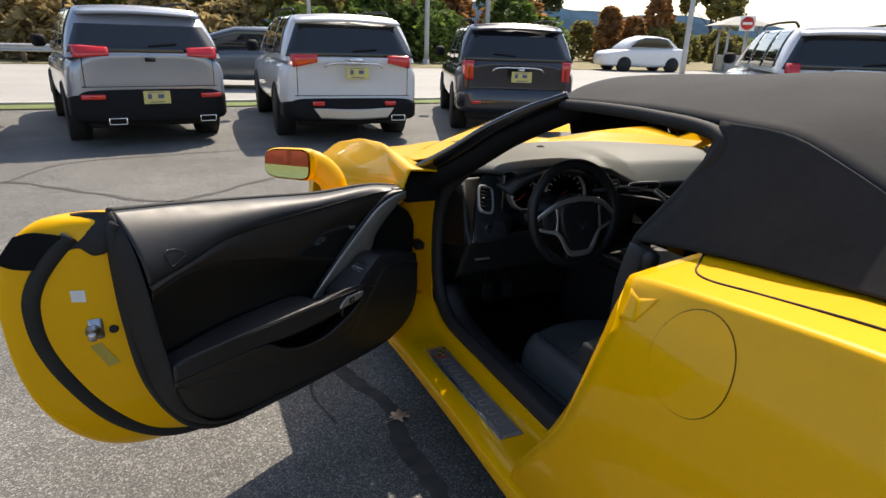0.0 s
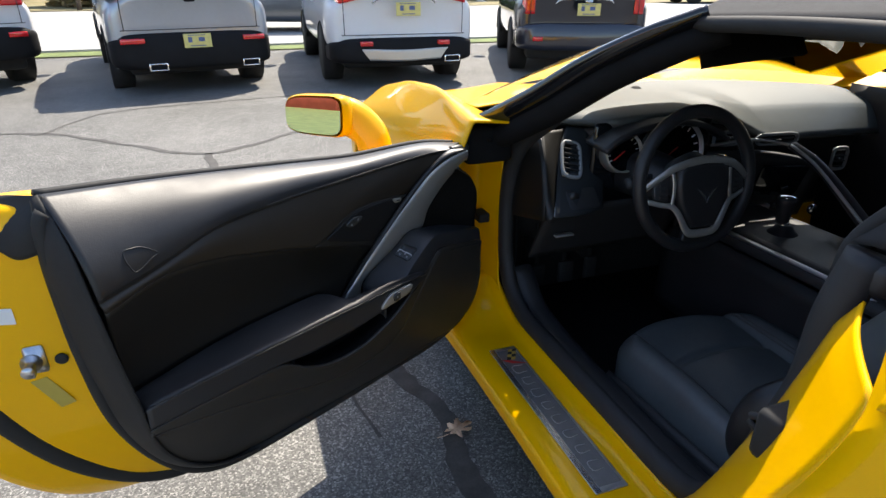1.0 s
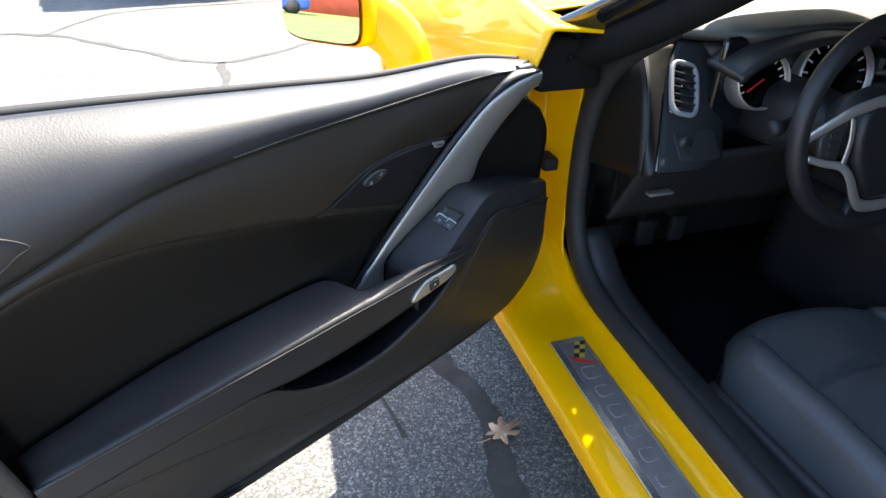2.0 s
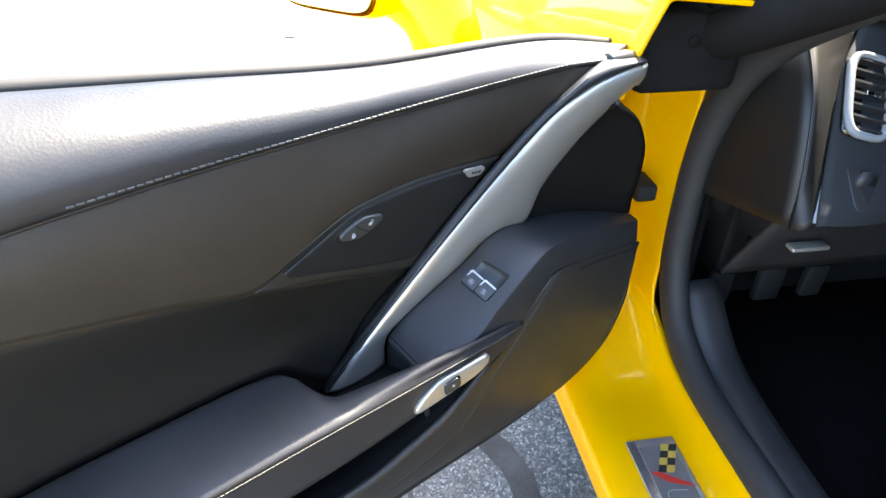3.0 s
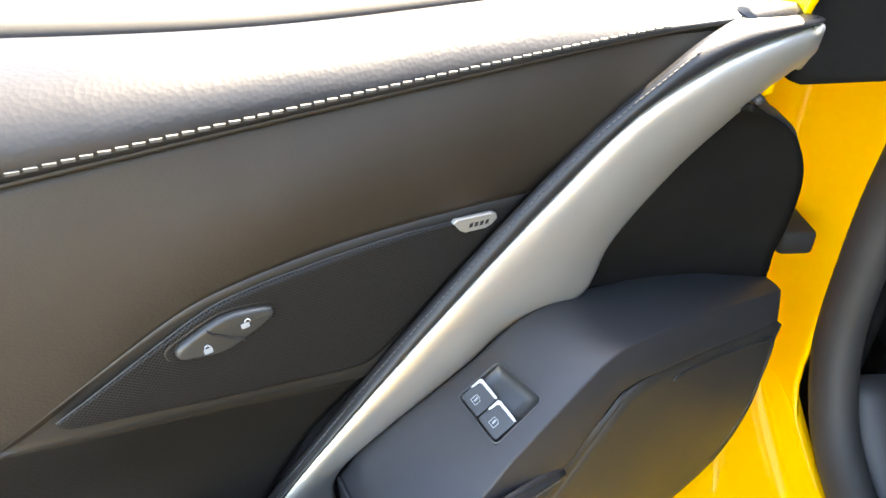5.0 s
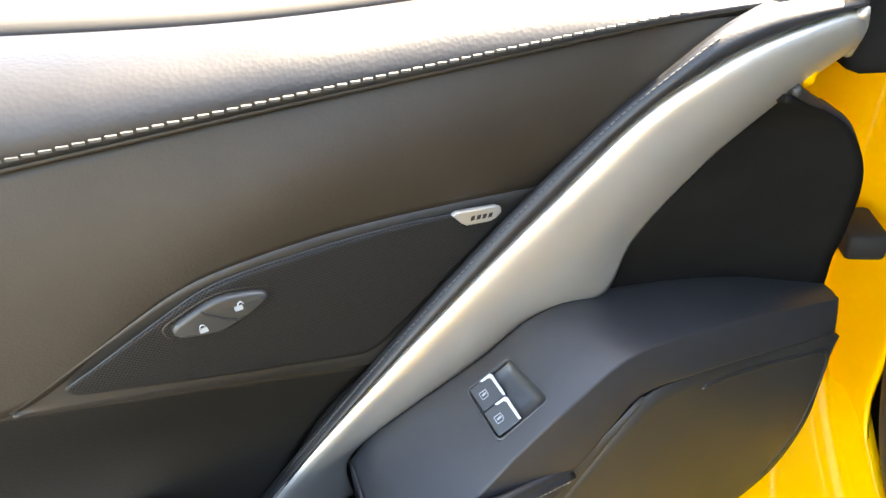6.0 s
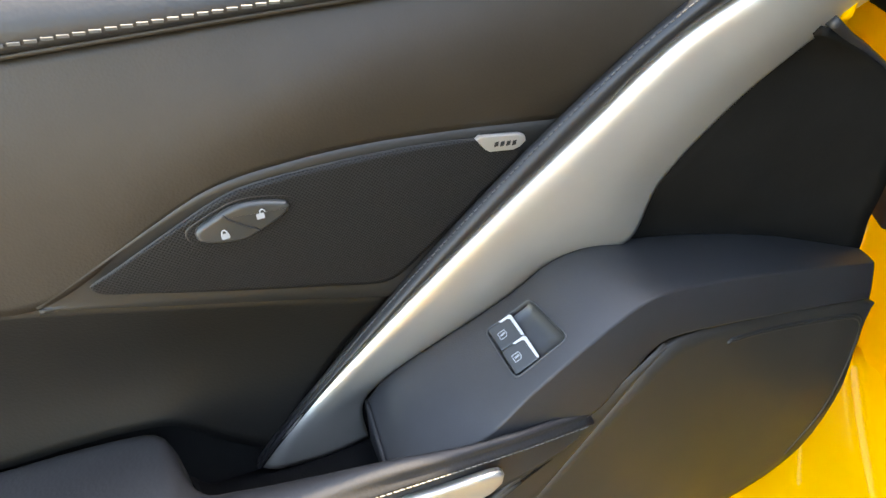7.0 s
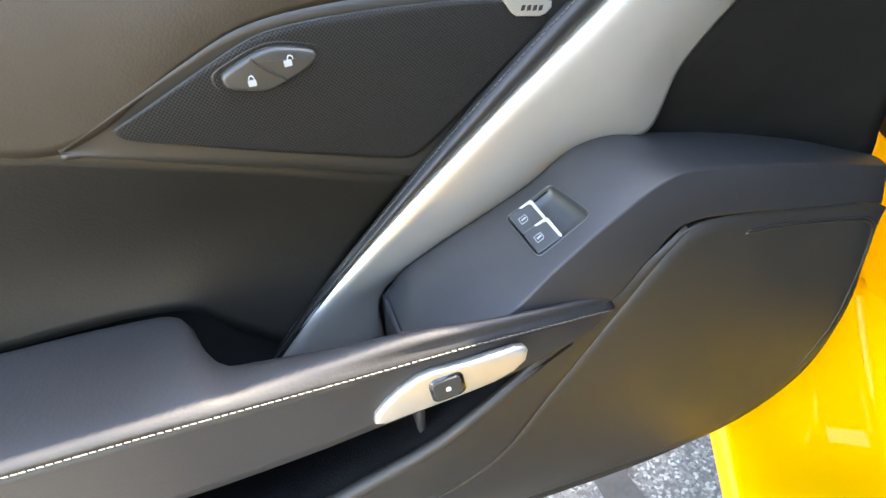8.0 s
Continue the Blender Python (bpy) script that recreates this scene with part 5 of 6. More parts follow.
part("front_trim", loft(FELT_IN, FELT_OUT, 60, 14, lambda t, s: (0, -.006 * math.sin(math.pi * s), 0)), FELT, door, "black felt-like front trim", thick=.005)
part("felt_edge", tube(spline([(-.0779, -.0370, .6498), (-.0718, -.0328, .7036), (-.048, -.0331, .746), (-.017, -.0294, .7696), (.0123, -.0203, .7856), (.036, -.012, .800)]), lambda t: .0022 + .0016 * t, 40, 8, up=(0, 1, 0)), PLASTIC, door, "grey rounded edge of the felt panel")

# switch plate
SW_BACK = spline([(-.0821, -.046, .5882), (-.0229, -.0545, .6091), (.0568, -.0585, .6319), (.1316, -.0570, .6491), (.1693, -.0475, .6594), (.2014, -.0465, .6555), (.2375, -.0485, .6328), (.330, -.0495, .5911), (.350, -.0515, .5706)])
SW_FOLD = spline([(-.0760, -.019, .590), (.022, -.0056, .6214), (.113, .006, .6456), (.1598, .0136, .6535), (.2046, .0205, .6395), (.2468, .0240, .6150), (.285, .0275, .5900), (.348, .0200, .5640)])
SW_LOW = spline([(-.0769, -.0128, .555), (-.0313, -.0024, .5729), (.0418, .0047, .5905), (.0933, .0122, .6051), (.1473, .0175, .6129), (.1761, .0232, .5975), (.2063, .0264, .5736), (.285, .0300, .560), (.348, .0220, .545)])


def switch_plate(t, s):
    a, f, b = SW_BACK(t), SW_FOLD(t), SW_LOW(t)
    m = (1 - s) ** 2 * a + 2 * s * (1 - s) * (2 * f - .5 * (a + b)) + s * s * b
    straight = lerp(a, f, s / .6) if s < .6 else lerp(f, b, (s - .6) / .4)
    return lerp(straight, m, .30)


# the plate is open where the switch tray is let in
TRAY = [np.array(q) for q in ((.2618, -.0305, .628), (.2276, -.0298, .646), (.2157, .0106, .636), (.2545, .0118, .615))]
TRAY_N = np.cross(TRAY[2] - TRAY[0], TRAY[1] - TRAY[3])
TRAY_N = TRAY_N / np.linalg.norm(TRAY_N)
if TRAY_N[2] < 0:
    TRAY_N = -TRAY_N
TRAY_C = sum(TRAY) / 4
sw_grid = sheet(switch_plate, 160, 60)


def in_tray(p, grow):
    """True inside the tray's quadrilateral, seen along its normal."""
    signs = []
    for a, b in zip(TRAY, TRAY[1:] + TRAY[:1]):
        a, b = TRAY_C + (a - TRAY_C) * grow, TRAY_C + (b - TRAY_C) * grow
        signs.append(np.dot(np.cross(b - a, np.array(p) - a), TRAY_N) > 0)
    return all(signs) or not any(signs)


for a, b in zip(TRAY, TRAY[1:] + TRAY[:1]):
    a, b = TRAY_C + (a - TRAY_C) * .98, TRAY_C + (b - TRAY_C) * .98
    bmesh.ops.bisect_plane(sw_grid, geom=sw_grid.verts[:] + sw_grid.edges[:] + sw_grid.faces[:], dist=1e-6, plane_co=tuple(a), plane_no=tuple(np.cross(b - a, TRAY_N)))
bmesh.ops.delete(sw_grid, geom=[f for f in sw_grid.faces if in_tray(f.calc_center_median(), .98)], context="FACES")
part("switch_plate", sw_grid, PLASTIC, door, "matt black window switch plate", thick=.004)
part("plate_end", sheet(lambda s, d: np.array(switch_plate(1.0, s)) + np.array((.004 * d - .001, 0, -.055 * d)), 16, 6), PLASTIC, door, "rounded rear end of the switch plate", thick=.003)
PLATE_PTS = np.array([switch_plate(a / 260, b / 100) for a in range(80, 230) for b in range(101)])


def on_plate(p):
    """The plate's surface over the point p, along the tray's normal."""
    d = PLATE_PTS - p
    off = d - np.outer(d @ TRAY_N, TRAY_N)
    near = np.argsort((off ** 2).sum(1))[:6]
    return p + TRAY_N * float(np.mean(d[near] @ TRAY_N))


def tray_edge(t, grow, r=.12):
    """The tray's outline with rounded corners."""
    k = (t % 1) * 4
    i, f = int(k) % 4, k - int(k)
    c, p, n = TRAY[i], TRAY[i - 1], TRAY[(i + 1) % 4]
    if f < .3:
        g = .5 + f / .6
        q = (1 - g) ** 2 * lerp(c, p, r) + 2 * g * (1 - g) * c + g * g * lerp(c, n, r)
    elif f > .7:
        c, p, n = n, c, TRAY[(i + 2) % 4]
        g = (f - .7) / .6
        q = (1 - g) ** 2 * lerp(c, p, r) + 2 * g * (1 - g) * c + g * g * lerp(c, n, r)
    else:
        q = lerp(lerp(c, n, r), lerp(n, c, r), (f - .3) / .4)
    return TRAY_C + (q - TRAY_C) * grow


TRAY_RIM = [on_plate(tray_edge(k / 64, 1.0)) for k in range(64)]


def tray_pt(t, s):
    k = round(t * 64) % 64
    rim_p = TRAY_RIM[k]
    step = round(s * 6)
    grow, drop = [(1.055, .0008), (1.025, -.0009), (.985, -.0005), (.965, .0018), (.94, .0088), (.5, .0094), (.0, .0094)][step]
    flat = TRAY_C + ((rim_p - TRAY_C) - TRAY_N * np.dot(rim_p - TRAY_C, TRAY_N)) * grow
    level = np.dot(rim_p - TRAY_C, TRAY_N) * (1.0 if step < 3 else max(0, 1 - (step - 2) * .25))
    return flat + TRAY_N * (level - drop)


part("switch_recess", sheet(tray_pt, 64, 6, close_u=True), SWITCH, door, "dark window switch recess")
SWITCHTIP = mat("bright_switch_edge", (.50, .50, .49), .35, metal=.5, var=.05)
tray_x, tray_y = TRAY[1] - TRAY[0], TRAY[0] - TRAY[3]
for k in (0, 1):
    mid = on_plate(TRAY_C - .245 * tray_x + (.235 - .47 * k) * tray_y) - TRAY_N * .0012
    m = basis(tuple(mid - TRAY_N * .0072), tuple(tray_x), tuple(tray_y - tray_x * np.dot(tray_x, tray_y) / np.dot(tray_x, tray_x)))
    if (m.to_3x3() @ Vector((0, 0, 1))).dot(Vector(TRAY_N)) < 0:
        m = m @ Matrix.Diagonal((1, 1, -1, 1))
    wx, wy = .0195, .0196
    switch = part("window_switch", plate(rounded(wx, wy, .002), m, .0082, .0012), SWITCH, door, "black window switch", smooth=False)
    part("switch_tip", plate([(wx * .5, -wy * .47), (wx * .53, -wy * .40), (wx * .53, wy * .42), (wx * .46, wy * .5), (0, wy * .5), (wx * .06, wy * .42), (wx * .34, wy * .40), (wx * .41, wy * .33), (wx * .43, -wy * .42)], m @ pose(0, 0, .0076), .0012, .0003), SWITCHTIP, switch, "bright edge of the switch", smooth=False)
    pane = [np.array(m @ Vector((x, y, .0084))) for x, y in ((-.0052, -.0026), (-.0006, -.0026), (.0006, -.0004), (.0002, .0026), (-.0052, .0026), (-.0052, -.0026))]
    mark = [tube(lambda t, a=a, b=b: lerp(a, b, t), .00028, 2, 5, up=tuple(TRAY_N)) for a, b in zip(pane, pane[1:])]
    mark.append(tube(lambda t: lerp(np.array(m @ Vector((-.0040, 0, .0084))), np.array(m @ Vector((-.0004, .0004, .0084))), t), .0007, 2, 5, up=tuple(TRAY_N)))
    part("switch_symbol", joined(*mark), SYMBOL, switch, "white window symbol", smooth=False)

# armrest with its pull handle
REST_W = spline([(.195, .0255), (.206, .0268), (.2579, .033), (.3013, .0328), (.3443, .0292), (.400, .0212), (.440, .0147), (.4601, .0082), (.4725, -.0097), (.4816, -.0359), (.500, -.0503), (.5994, -.0499), (.7459, -.0464), (.93, -.030)])
REST_Z = spline([(.195, .569), (.206, .5739), (.2579, .5881), (.3013, .5958), (.3443, .6007), (.400, .5998), (.440, .5994), (.4601, .5986), (.4725, .6033), (.4816, .6056), (.500, .6048), (.5994, .6079), (.7459, .6053), (.93, .590)])
SEAM_U = [.197, .2063, .2596, .3111, .4013, .5009, .6003, .7492, .8471, .92]


def seam_z(u):
    return float(np.interp(u, SEAM_U, [.5640, .5670, .5802, .5880, .5902, .5940, .5970, .6000, .5990, .596]))


def rest_edge(u):
    return float(np.interp(u, SEAM_U, [.0270, .0290, .0405, .0460, .0470, .0485, .0505, .0505, .0480, .044]))


def armrest(t, s):
    u = lerp(.2045, .925, t)
    wb, zt, wf, zs = by_u(REST_W, u), by_u(REST_Z, u), rest_edge(u), seam_z(u)
    wb = min(wb, wf - .010)
    top = max(zt, zs + .002)
    sec = [(wb, zt - .030), (wb + .002, zt - .003), (lerp(wb, wf, .32), top + .002), (lerp(wb, wf, .72), lerp(top, zs, .30) + .003), (wf - .003, zs + .005), (wf, zs), (wf - .003, zs - .004)]
    p = spline([(0, *q) for q in sec])(s)
    end = max(0, (u - .88) / .045)
    return (u, p[1] - .01 * end, p[2] - .012 * end * end)


part("armrest", sheet(armrest, 100, 26), LEATHER, door, "black leather armrest and pull handle", thick=.004)
# Cup wall in near-black: the shade behind the handle is coloured in.
part("pull_cup", loft(lambda t: np.array((lerp(.31, .492, t), by_u(REST_W, lerp(.31, .492, t)) + .003, .563)), lambda t: np.array((lerp(.31, .492, t), -.058, .520)), 40, 6), CARPET_SHADE, door, "hollow behind the pull handle, shade put into its colour", thick=.003)
FACE_LOW = spline([(.200, .0235, .5605), (.2336, .0340, .5547), (.2827, .0425, .5509), (.3235, .0437, .5463), (.3709, .0431, .5409), (.4209, .0434, .5356), (.5005, .0448, .5331), (.60, .0445, .536), (.66, .0435, .544), (.925, .037, .549)])
part("armrest_face", loft(lambda t: np.array((lerp(.200, .925, t), rest_edge(lerp(.200, .925, t)) - .0035, seam_z(lerp(.200, .925, t)) - .003)), FACE_LOW, 70, 8), PLASTIC, door, "black face under the armrest seam", thick=.004)

# lower trim: a bevelled strip beside the pocket and the broad main face
STRIP_UP = [(.1473, .0172, .6122), (.1761, .0226, .5965), (.2063, .0240, .5770), (.2400, .0322, .5605), (.2620, .0375, .5525), (.2783, .0400, .5440), (.3215, .0450, .5222), (.3429, .0452, .5103), (.3838, .0436, .4940), (.4442, .0425, .4773), (.5341, .0421, .4800), (.6021, .0412, .5050), (.66, .0415, .5400), (.925, .036, .546)]
CREASE = [(.1667, .0235, .5945), (.2038, .0265, .5566), (.2514, .0280, .5024), (.2972, .0265, .4468), (.36, .026, .420), (.45, .027, .412), (.55, .029, .428), (.65, .031, .46), (.78, .032, .50), (.925, .031, .53)]
BOTTOM = spline([(-.0768, -.0135, .5535), (-.0778, -.0115, .5189), (-.0759, -.010, .4376), (-.0507, -.0164, .3542), (.0263, -.0223, .3026), (.1478, -.0242, .2957), (.3489, -.0264, .2998), (.5507, -.0312, .309), (.7048, -.0286, .3224), (.802, -.0200, .3458), (.862, -.004, .400), (.902, .011, .47), (.928, .024, .540)])
MAIN_UP = spline([(-.0769, -.0135, .5545), (-.0313, -.0030, .5723), (.0418, .0041, .5898), (.0933, .0115, .6043), (.1300, .0165, .6090), (.1440, .0190, .6080)] + CREASE)


def main_face(t, s):
    return lerp(MAIN_UP(t), BOTTOM(t), s) + np.array((0, .006 * math.sin(math.pi * s), 0))


part("lower_trim", sheet(main_face, 120, 20), LOWERTRIM, door, "grey-black lower door trim", thick=.005)
part("trim_bevel", loft(spline(STRIP_UP), spline([(.1440, .0188, .6085)] + CREASE), 90, 8, lambda t, s: (0, .0015 * math.sin(math.pi * s), 0)), LOWERTRIM, door, "bevelled strip of the lower trim", thick=.004)
MAIN_PTS = np.array([main_face(a / 160, b / 40) for a in range(0, 70) for b in range(41)])


def on_main(u, z, off=.0):
    near = np.argsort((MAIN_PTS[:, 0] - u) ** 2 + (MAIN_PTS[:, 2] - z) ** 2)[:4]
    return np.array((u, float(MAIN_PTS[near, 1].mean()) + off, z))


INSET = ((.0850, .5872), (.0431, .5788), (-.0452, .5565), (-.0585, .5490), (-.0645, .5357), (-.0669, .4906), (-.0620, .43), (-.040, .37))
part("trim_groove", tube(spline([on_main(u, z, .0002) for u, z in INSET]), .0012, 80, 6, up=(0, 1, 0)), RUBBER, door, "dark inset line of the lower trim")
part("groove_lip", tube(spline([on_main(u + .002, z - .0022, .0002) for u, z in INSET]), .0012, 80, 6, up=(0, 1, 0)), LOWERTRIM, door)
POCKET_TOP = spline([(.240, .033, .553), (.2827, .0415, .5500), (.3235, .0427, .5453), (.3709, .0421, .5399), (.4209, .0424, .5346), (.5005, .0438, .5321), (.60, .0435, .535), (.63, .042, .538)])
POCKET_LOW = spline([(.240, .033, .552), (.2783, .040, .5415), (.3215, .0445, .5212), (.3429, .0447, .5093), (.3838, .0431, .4930), (.4442, .0420, .4763), (.5341, .0416, .4790), (.6021, .0407, .5040), (.63, .040, .527)])
# Pocket lining in near-black stands in for the shade inside.
part("door_pocket", loft(POCKET_TOP, POCKET_LOW, 40, 14, lambda t, s: (0, -.085 * math.sin(math.pi * s) ** .6 * math.sin(math.pi * t) ** .4, -.05 * math.sin(math.pi * s) * math.sin(math.pi * t))), CARPET_SHADE, door, "map pocket, its inner shade put into the colour", thick=.003)
part("pocket_lip", tube(lambda t: POCKET_LOW(.06 + .92 * t) + np.array((0, -.002, -.003)), lambda t: .0055 * math.sin(math.pi * (.04 + .92 * t)) ** .3, 60, 8, up=(0, 1, 0)), LOWERTRIM, door, "rounded lip of the pocket")

# door release switch in its silver bezel
BEZ = basis((.3337, .0432, .559), (-1, .02, 0), (0, -.02, 1))
bezel_out = [(-.0486, -.0110), (-.0470, -.0040), (-.0397, .0035), (-.0315, .0098), (-.0178, .0170), (-.0086, .0188), (.0133, .0180), (.0322, .0186), (.0456, .0190), (.0521, .0178), (.0551, .0140), (.0534, .0068), (.0449, .0000), (.0309, -.0047), (.0151, -.0070), (-.0044, -.0093), (-.0273, -.0115), (-.0424, -.0132)]
bezel = part("release_bezel", plate(bezel_out, BEZ, .0062, .0030, 4), SATIN, door, "satin silver door release bezel")
part("release_recess", plate(rounded(.0225, .0195, .005), BEZ @ pose(0, .0045, .0056, 0, 0, 6), .0010), GLOSSBLACK, bezel)
button = part("release_button", plate(rounded(.0185, .0155, .004), BEZ @ pose(0, .0045, .0058, 0, 0, 6), .0024, .0009, 3), SWITCH, bezel, "black door release button", smooth=False)
part("release_symbol", plate(rounded(.0032, .0032, .0012), BEZ @ pose(0, .0045, .0082, 0, 0, 6), .0003), WHITEMARK, bezel, smooth=False)


# stitching
def stitches(name, curve, t0, t1, pitch, off, length, rad, parent):
    pts = [np.array(curve(lerp(t0, t1, k / 1500))) for k in range(1501)]
    run = np.concatenate([[0], np.cumsum([np.linalg.norm(b - a) for a, b in zip(pts, pts[1:])])])
    bm = bmesh.new()
    n = int(run[-1] / pitch)
    for k in range(n):
        s = (k + .5) * pitch
        i = min(int(np.searchsorted(run, s)), 1500)
        a, b = pts[max(i - 1, 0)], pts[min(i + 1, 1500)]
        d = (b - a) / max(np.linalg.norm(b - a), 1e-9)
        c = pts[i] + np.array(off)
        m = basis(c, tuple(d), (0, .25, 1)) @ pose(0, 0, 0, 0, 0, 6)
        r = bmesh.ops.create_cube(bm, size=1, matrix=m @ Matrix.Diagonal((length, rad * 2, rad * 1.6, 1)))
    part(name, bm, THREAD, parent, "pale grey stitching", smooth=False)


part("seam_cord", tube(lambda t: SEAM(t) + np.array((0, -.0018, -.0012)), .0014, 90, 6), SOFTSKIN, door)
stitches("bolster_stitching", lambda t: bolster_pt(t, .955), .06, .62, .0064, (0, .0006, .0002), .0047, .00065, door)
stitches("armrest_stitching", lambda t: np.array((lerp(.21, .92, t), rest_edge(lerp(.21, .92, t)) + .0010, seam_z(lerp(.21, .92, t)) + .0008)), 0, 1, .0042, (0, 0, 0), .0031, .00042, door)
stitches("blade_stitching", lambda t: welt_pt(t, .14), .16, .97, .0040, (0, .0006, .0004), .0027, .00036, door)

# rear edge of the door


def on_jamb(f, z, out=.002):
    """A pose on the rear face of the door at height z, f from the trim to the seal; its z points outwards."""
    best = min((abs(inner_rim(k / 900)[1] - z), k / 900) for k in range(40, 330))[1]
    a, b = rim(f, lerp(-.064, -.105, (f - .06) / .39))(best), rim(.45, -.105)(best)
    d = Vector(b) - Vector(a)
    d.z = 0
    side = Vector((d.y, -d.x, 0)).normalized()
    if side.x < 0:
        side = -side
    m = basis(Vector(a) + side * out, tuple(side.cross(Vector((0, 0, 1))) * -1), (0, 0, 1))
    return m if (m.to_3x3() @ Vector((0, 0, 1))).dot(side) > 0 else basis(Vector(a) + side * out, tuple(side.cross(Vector((0, 0, 1)))), (0, 0, 1))


part("edge_sticker", plate([(-.014, -.012), (.014, -.016), (.014, .012), (-.014, .016)], on_jamb(.34, .775), .0006), WHITEMARK, door, "small white sticker", smooth=False)
part("latch_plate", plate(rounded(.030, .050, .006), on_jamb(.25, .70), .002), STEEL, door)
part("latch", joined(lathe([(.016, 0), (.016, .006), (.008, .008), (.008, .026), (.010, .028), (.010, .034), (0, .034)], 16), box(-.006, -.016, .010, .006, .002, .026, .002)), STEEL, door, "zinc-plated latch bolt").matrix_basis = on_jamb(.28, .695)
part("rubber_plug", lathe([(.010, 0), (.010, .002), (.006, .004), (0, .004)], 18), RUBBER, door, "round black rubber plug").matrix_basis = on_jamb(.10, .690)
part("edge_label", plate([(-.010, -.032), (.014, -.036), (.010, .030), (-.014, .036)], on_jamb(.24, .63) @ pose(0, 0, 0, 0, 0, 24), .0005), mat("faded_label", (.40, .30, .05), .6), door, "faded label", smooth=False)
CAP_LOW = spline([(.975, -.050, .880), (1.003, -.071, .871), (1.029, -.090, .888), (1.060, -.108, .880)])
CAP_TOP = spline([(.958, -.052, .962), (.975, -.085, .960), (.992, -.115, .957), (1.012, -.138, .953)])
part("corner_seal", loft(CAP_LOW, CAP_TOP, 24, 12, lambda t, s: tuple(np.array((.014, .008, .004)) * math.sin(math.pi * min(s + .12, 1)) * (.55 + .45 * math.sin(2 * math.pi * t)))), RUBBER, door, "black rubber corner cap of the door top", thick=.004)
HOLLOW_LOW = spline([(1.062, -.108, .878), (1.096, -.119, .855), (1.140, -.140, .862), (1.166, -.148, .880)])
HOLLOW_TOP = spline([(1.050, -.106, .921), (1.070, -.120, .927), (1.095, -.136, .932), (1.125, -.146, .928)])
part("handle_recess", loft(HOLLOW_LOW, HOLLOW_TOP, 20, 8, lambda t, s: (.004, .004, 0)), CLOTH, door, "black recess of the hidden door handle", thick=.003)
part("belt_seal", tube(lambda t: BELT(t) + np.array((0, -.014, -.002)), .007, 70, 8), RUBBER, door, "black window slot seal")

# wing mirror on the door


def mirror_shell(t, s):
    a = 2 * math.pi * t
    prof = [(0.0, 1.0), (.012, 1.07), (.035, 1.06), (.075, .86), (.105, .48), (.115, .0)]
    k = s * (len(prof) - 1)
    i = min(int(k), len(prof) - 2)
    dd, r = lerp(prof[i][0], prof[i + 1][0], k - i), lerp(prof[i][1], prof[i + 1][1], k - i)
    c, n = math.cos(a), math.sin(a)
    x = .088 * r * math.copysign(abs(c) ** .46, c)
    z = .050 * r * math.copysign(abs(n) ** .46, n) * (1 + .12 * c)
    return (x, z, -dd)


MIRROR_POSE = DOOR_POSE.inverted() @ basis((-1.275, .255, .927), (.73, -.68, .03), (.072, .080, 1.0))
m_sh = sheet(mirror_shell, 48, 10, close_u=True)
bmesh.ops.remove_doubles(m_sh, verts=m_sh.verts[:], dist=1e-5)
bmesh.ops.recalc_face_normals(m_sh, faces=m_sh.faces[:])
part("mirror_housing", m_sh, YELLOW, door, "yellow wing mirror housing").matrix_basis = MIRROR_POSE
part("mirror_pane", plate([(.084 * math.copysign(abs(math.cos(a)) ** .46, math.cos(a)), .0455 * math.copysign(abs(math.sin(a)) ** .46, math.sin(a)) * (1 + .12 * math.cos(a))) for a in (2 * math.pi * k / 40 for k in range(40))], Matrix(), .004), MIRROR, door, "mirror glass", smooth=False).matrix_basis = MIRROR_POSE @ pose(0, 0, .0015)
arm_pts = [DOOR_POSE.inverted() @ Vector(p) for p in ((-1.225, .275, .925), (-1.175, .255, .912), (-1.135, .235, .875), (-1.118, .215, .815))]
part("mirror_arm", tube(spline([tuple(p) for p in arm_pts]), lambda t: .052 - .004 * t, 24, 14, squash=.6, up=(.3, 1, .2)), YELLOW, door, "yellow mirror arm")

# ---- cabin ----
part("cabin_floor", box(-.68, -1.0, .17, .68, .62, .20), CARPET_SHADE, car, "black carpeted floor")
part("bulkhead", box(-.72, .56, .17, .72, .62, .84), CARPET_SHADE, car, "dark footwell bulkhead")
part("rear_bulkhead", box(-.72, -1.08, .17, .72, -1.02, .90), CARPET_SHADE, car, "dark panel behind the seats")
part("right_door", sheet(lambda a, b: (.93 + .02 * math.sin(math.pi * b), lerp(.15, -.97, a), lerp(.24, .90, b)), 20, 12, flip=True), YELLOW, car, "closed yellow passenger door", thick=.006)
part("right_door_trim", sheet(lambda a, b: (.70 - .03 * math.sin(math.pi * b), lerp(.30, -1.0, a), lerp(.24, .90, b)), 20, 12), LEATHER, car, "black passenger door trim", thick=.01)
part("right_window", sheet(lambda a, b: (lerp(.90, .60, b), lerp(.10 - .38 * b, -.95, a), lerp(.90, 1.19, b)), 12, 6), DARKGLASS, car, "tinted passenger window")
part("kick_panel", sheet(lambda a, b: (-.685, lerp(.60, .22 + .02 * b, a), lerp(.20, .84, b)), 10, 8), CARPET_SHADE, car, "dark footwell side panel", thick=.01)
DASH = mat("soft_dash_skin", (.060, .069, .068), .5, var=.1, scale=6, bump=.15, bscale=600, kind="cells")
LIGHTRIM = mat("pale_slate_rim", (.22, .235, .25), .4, var=.06, scale=20)
BLUEGREY = mat("slate_cluster_trim", (.022, .025, .028), .7, var=.08, scale=8, bump=.08, bscale=900, spec=.2)
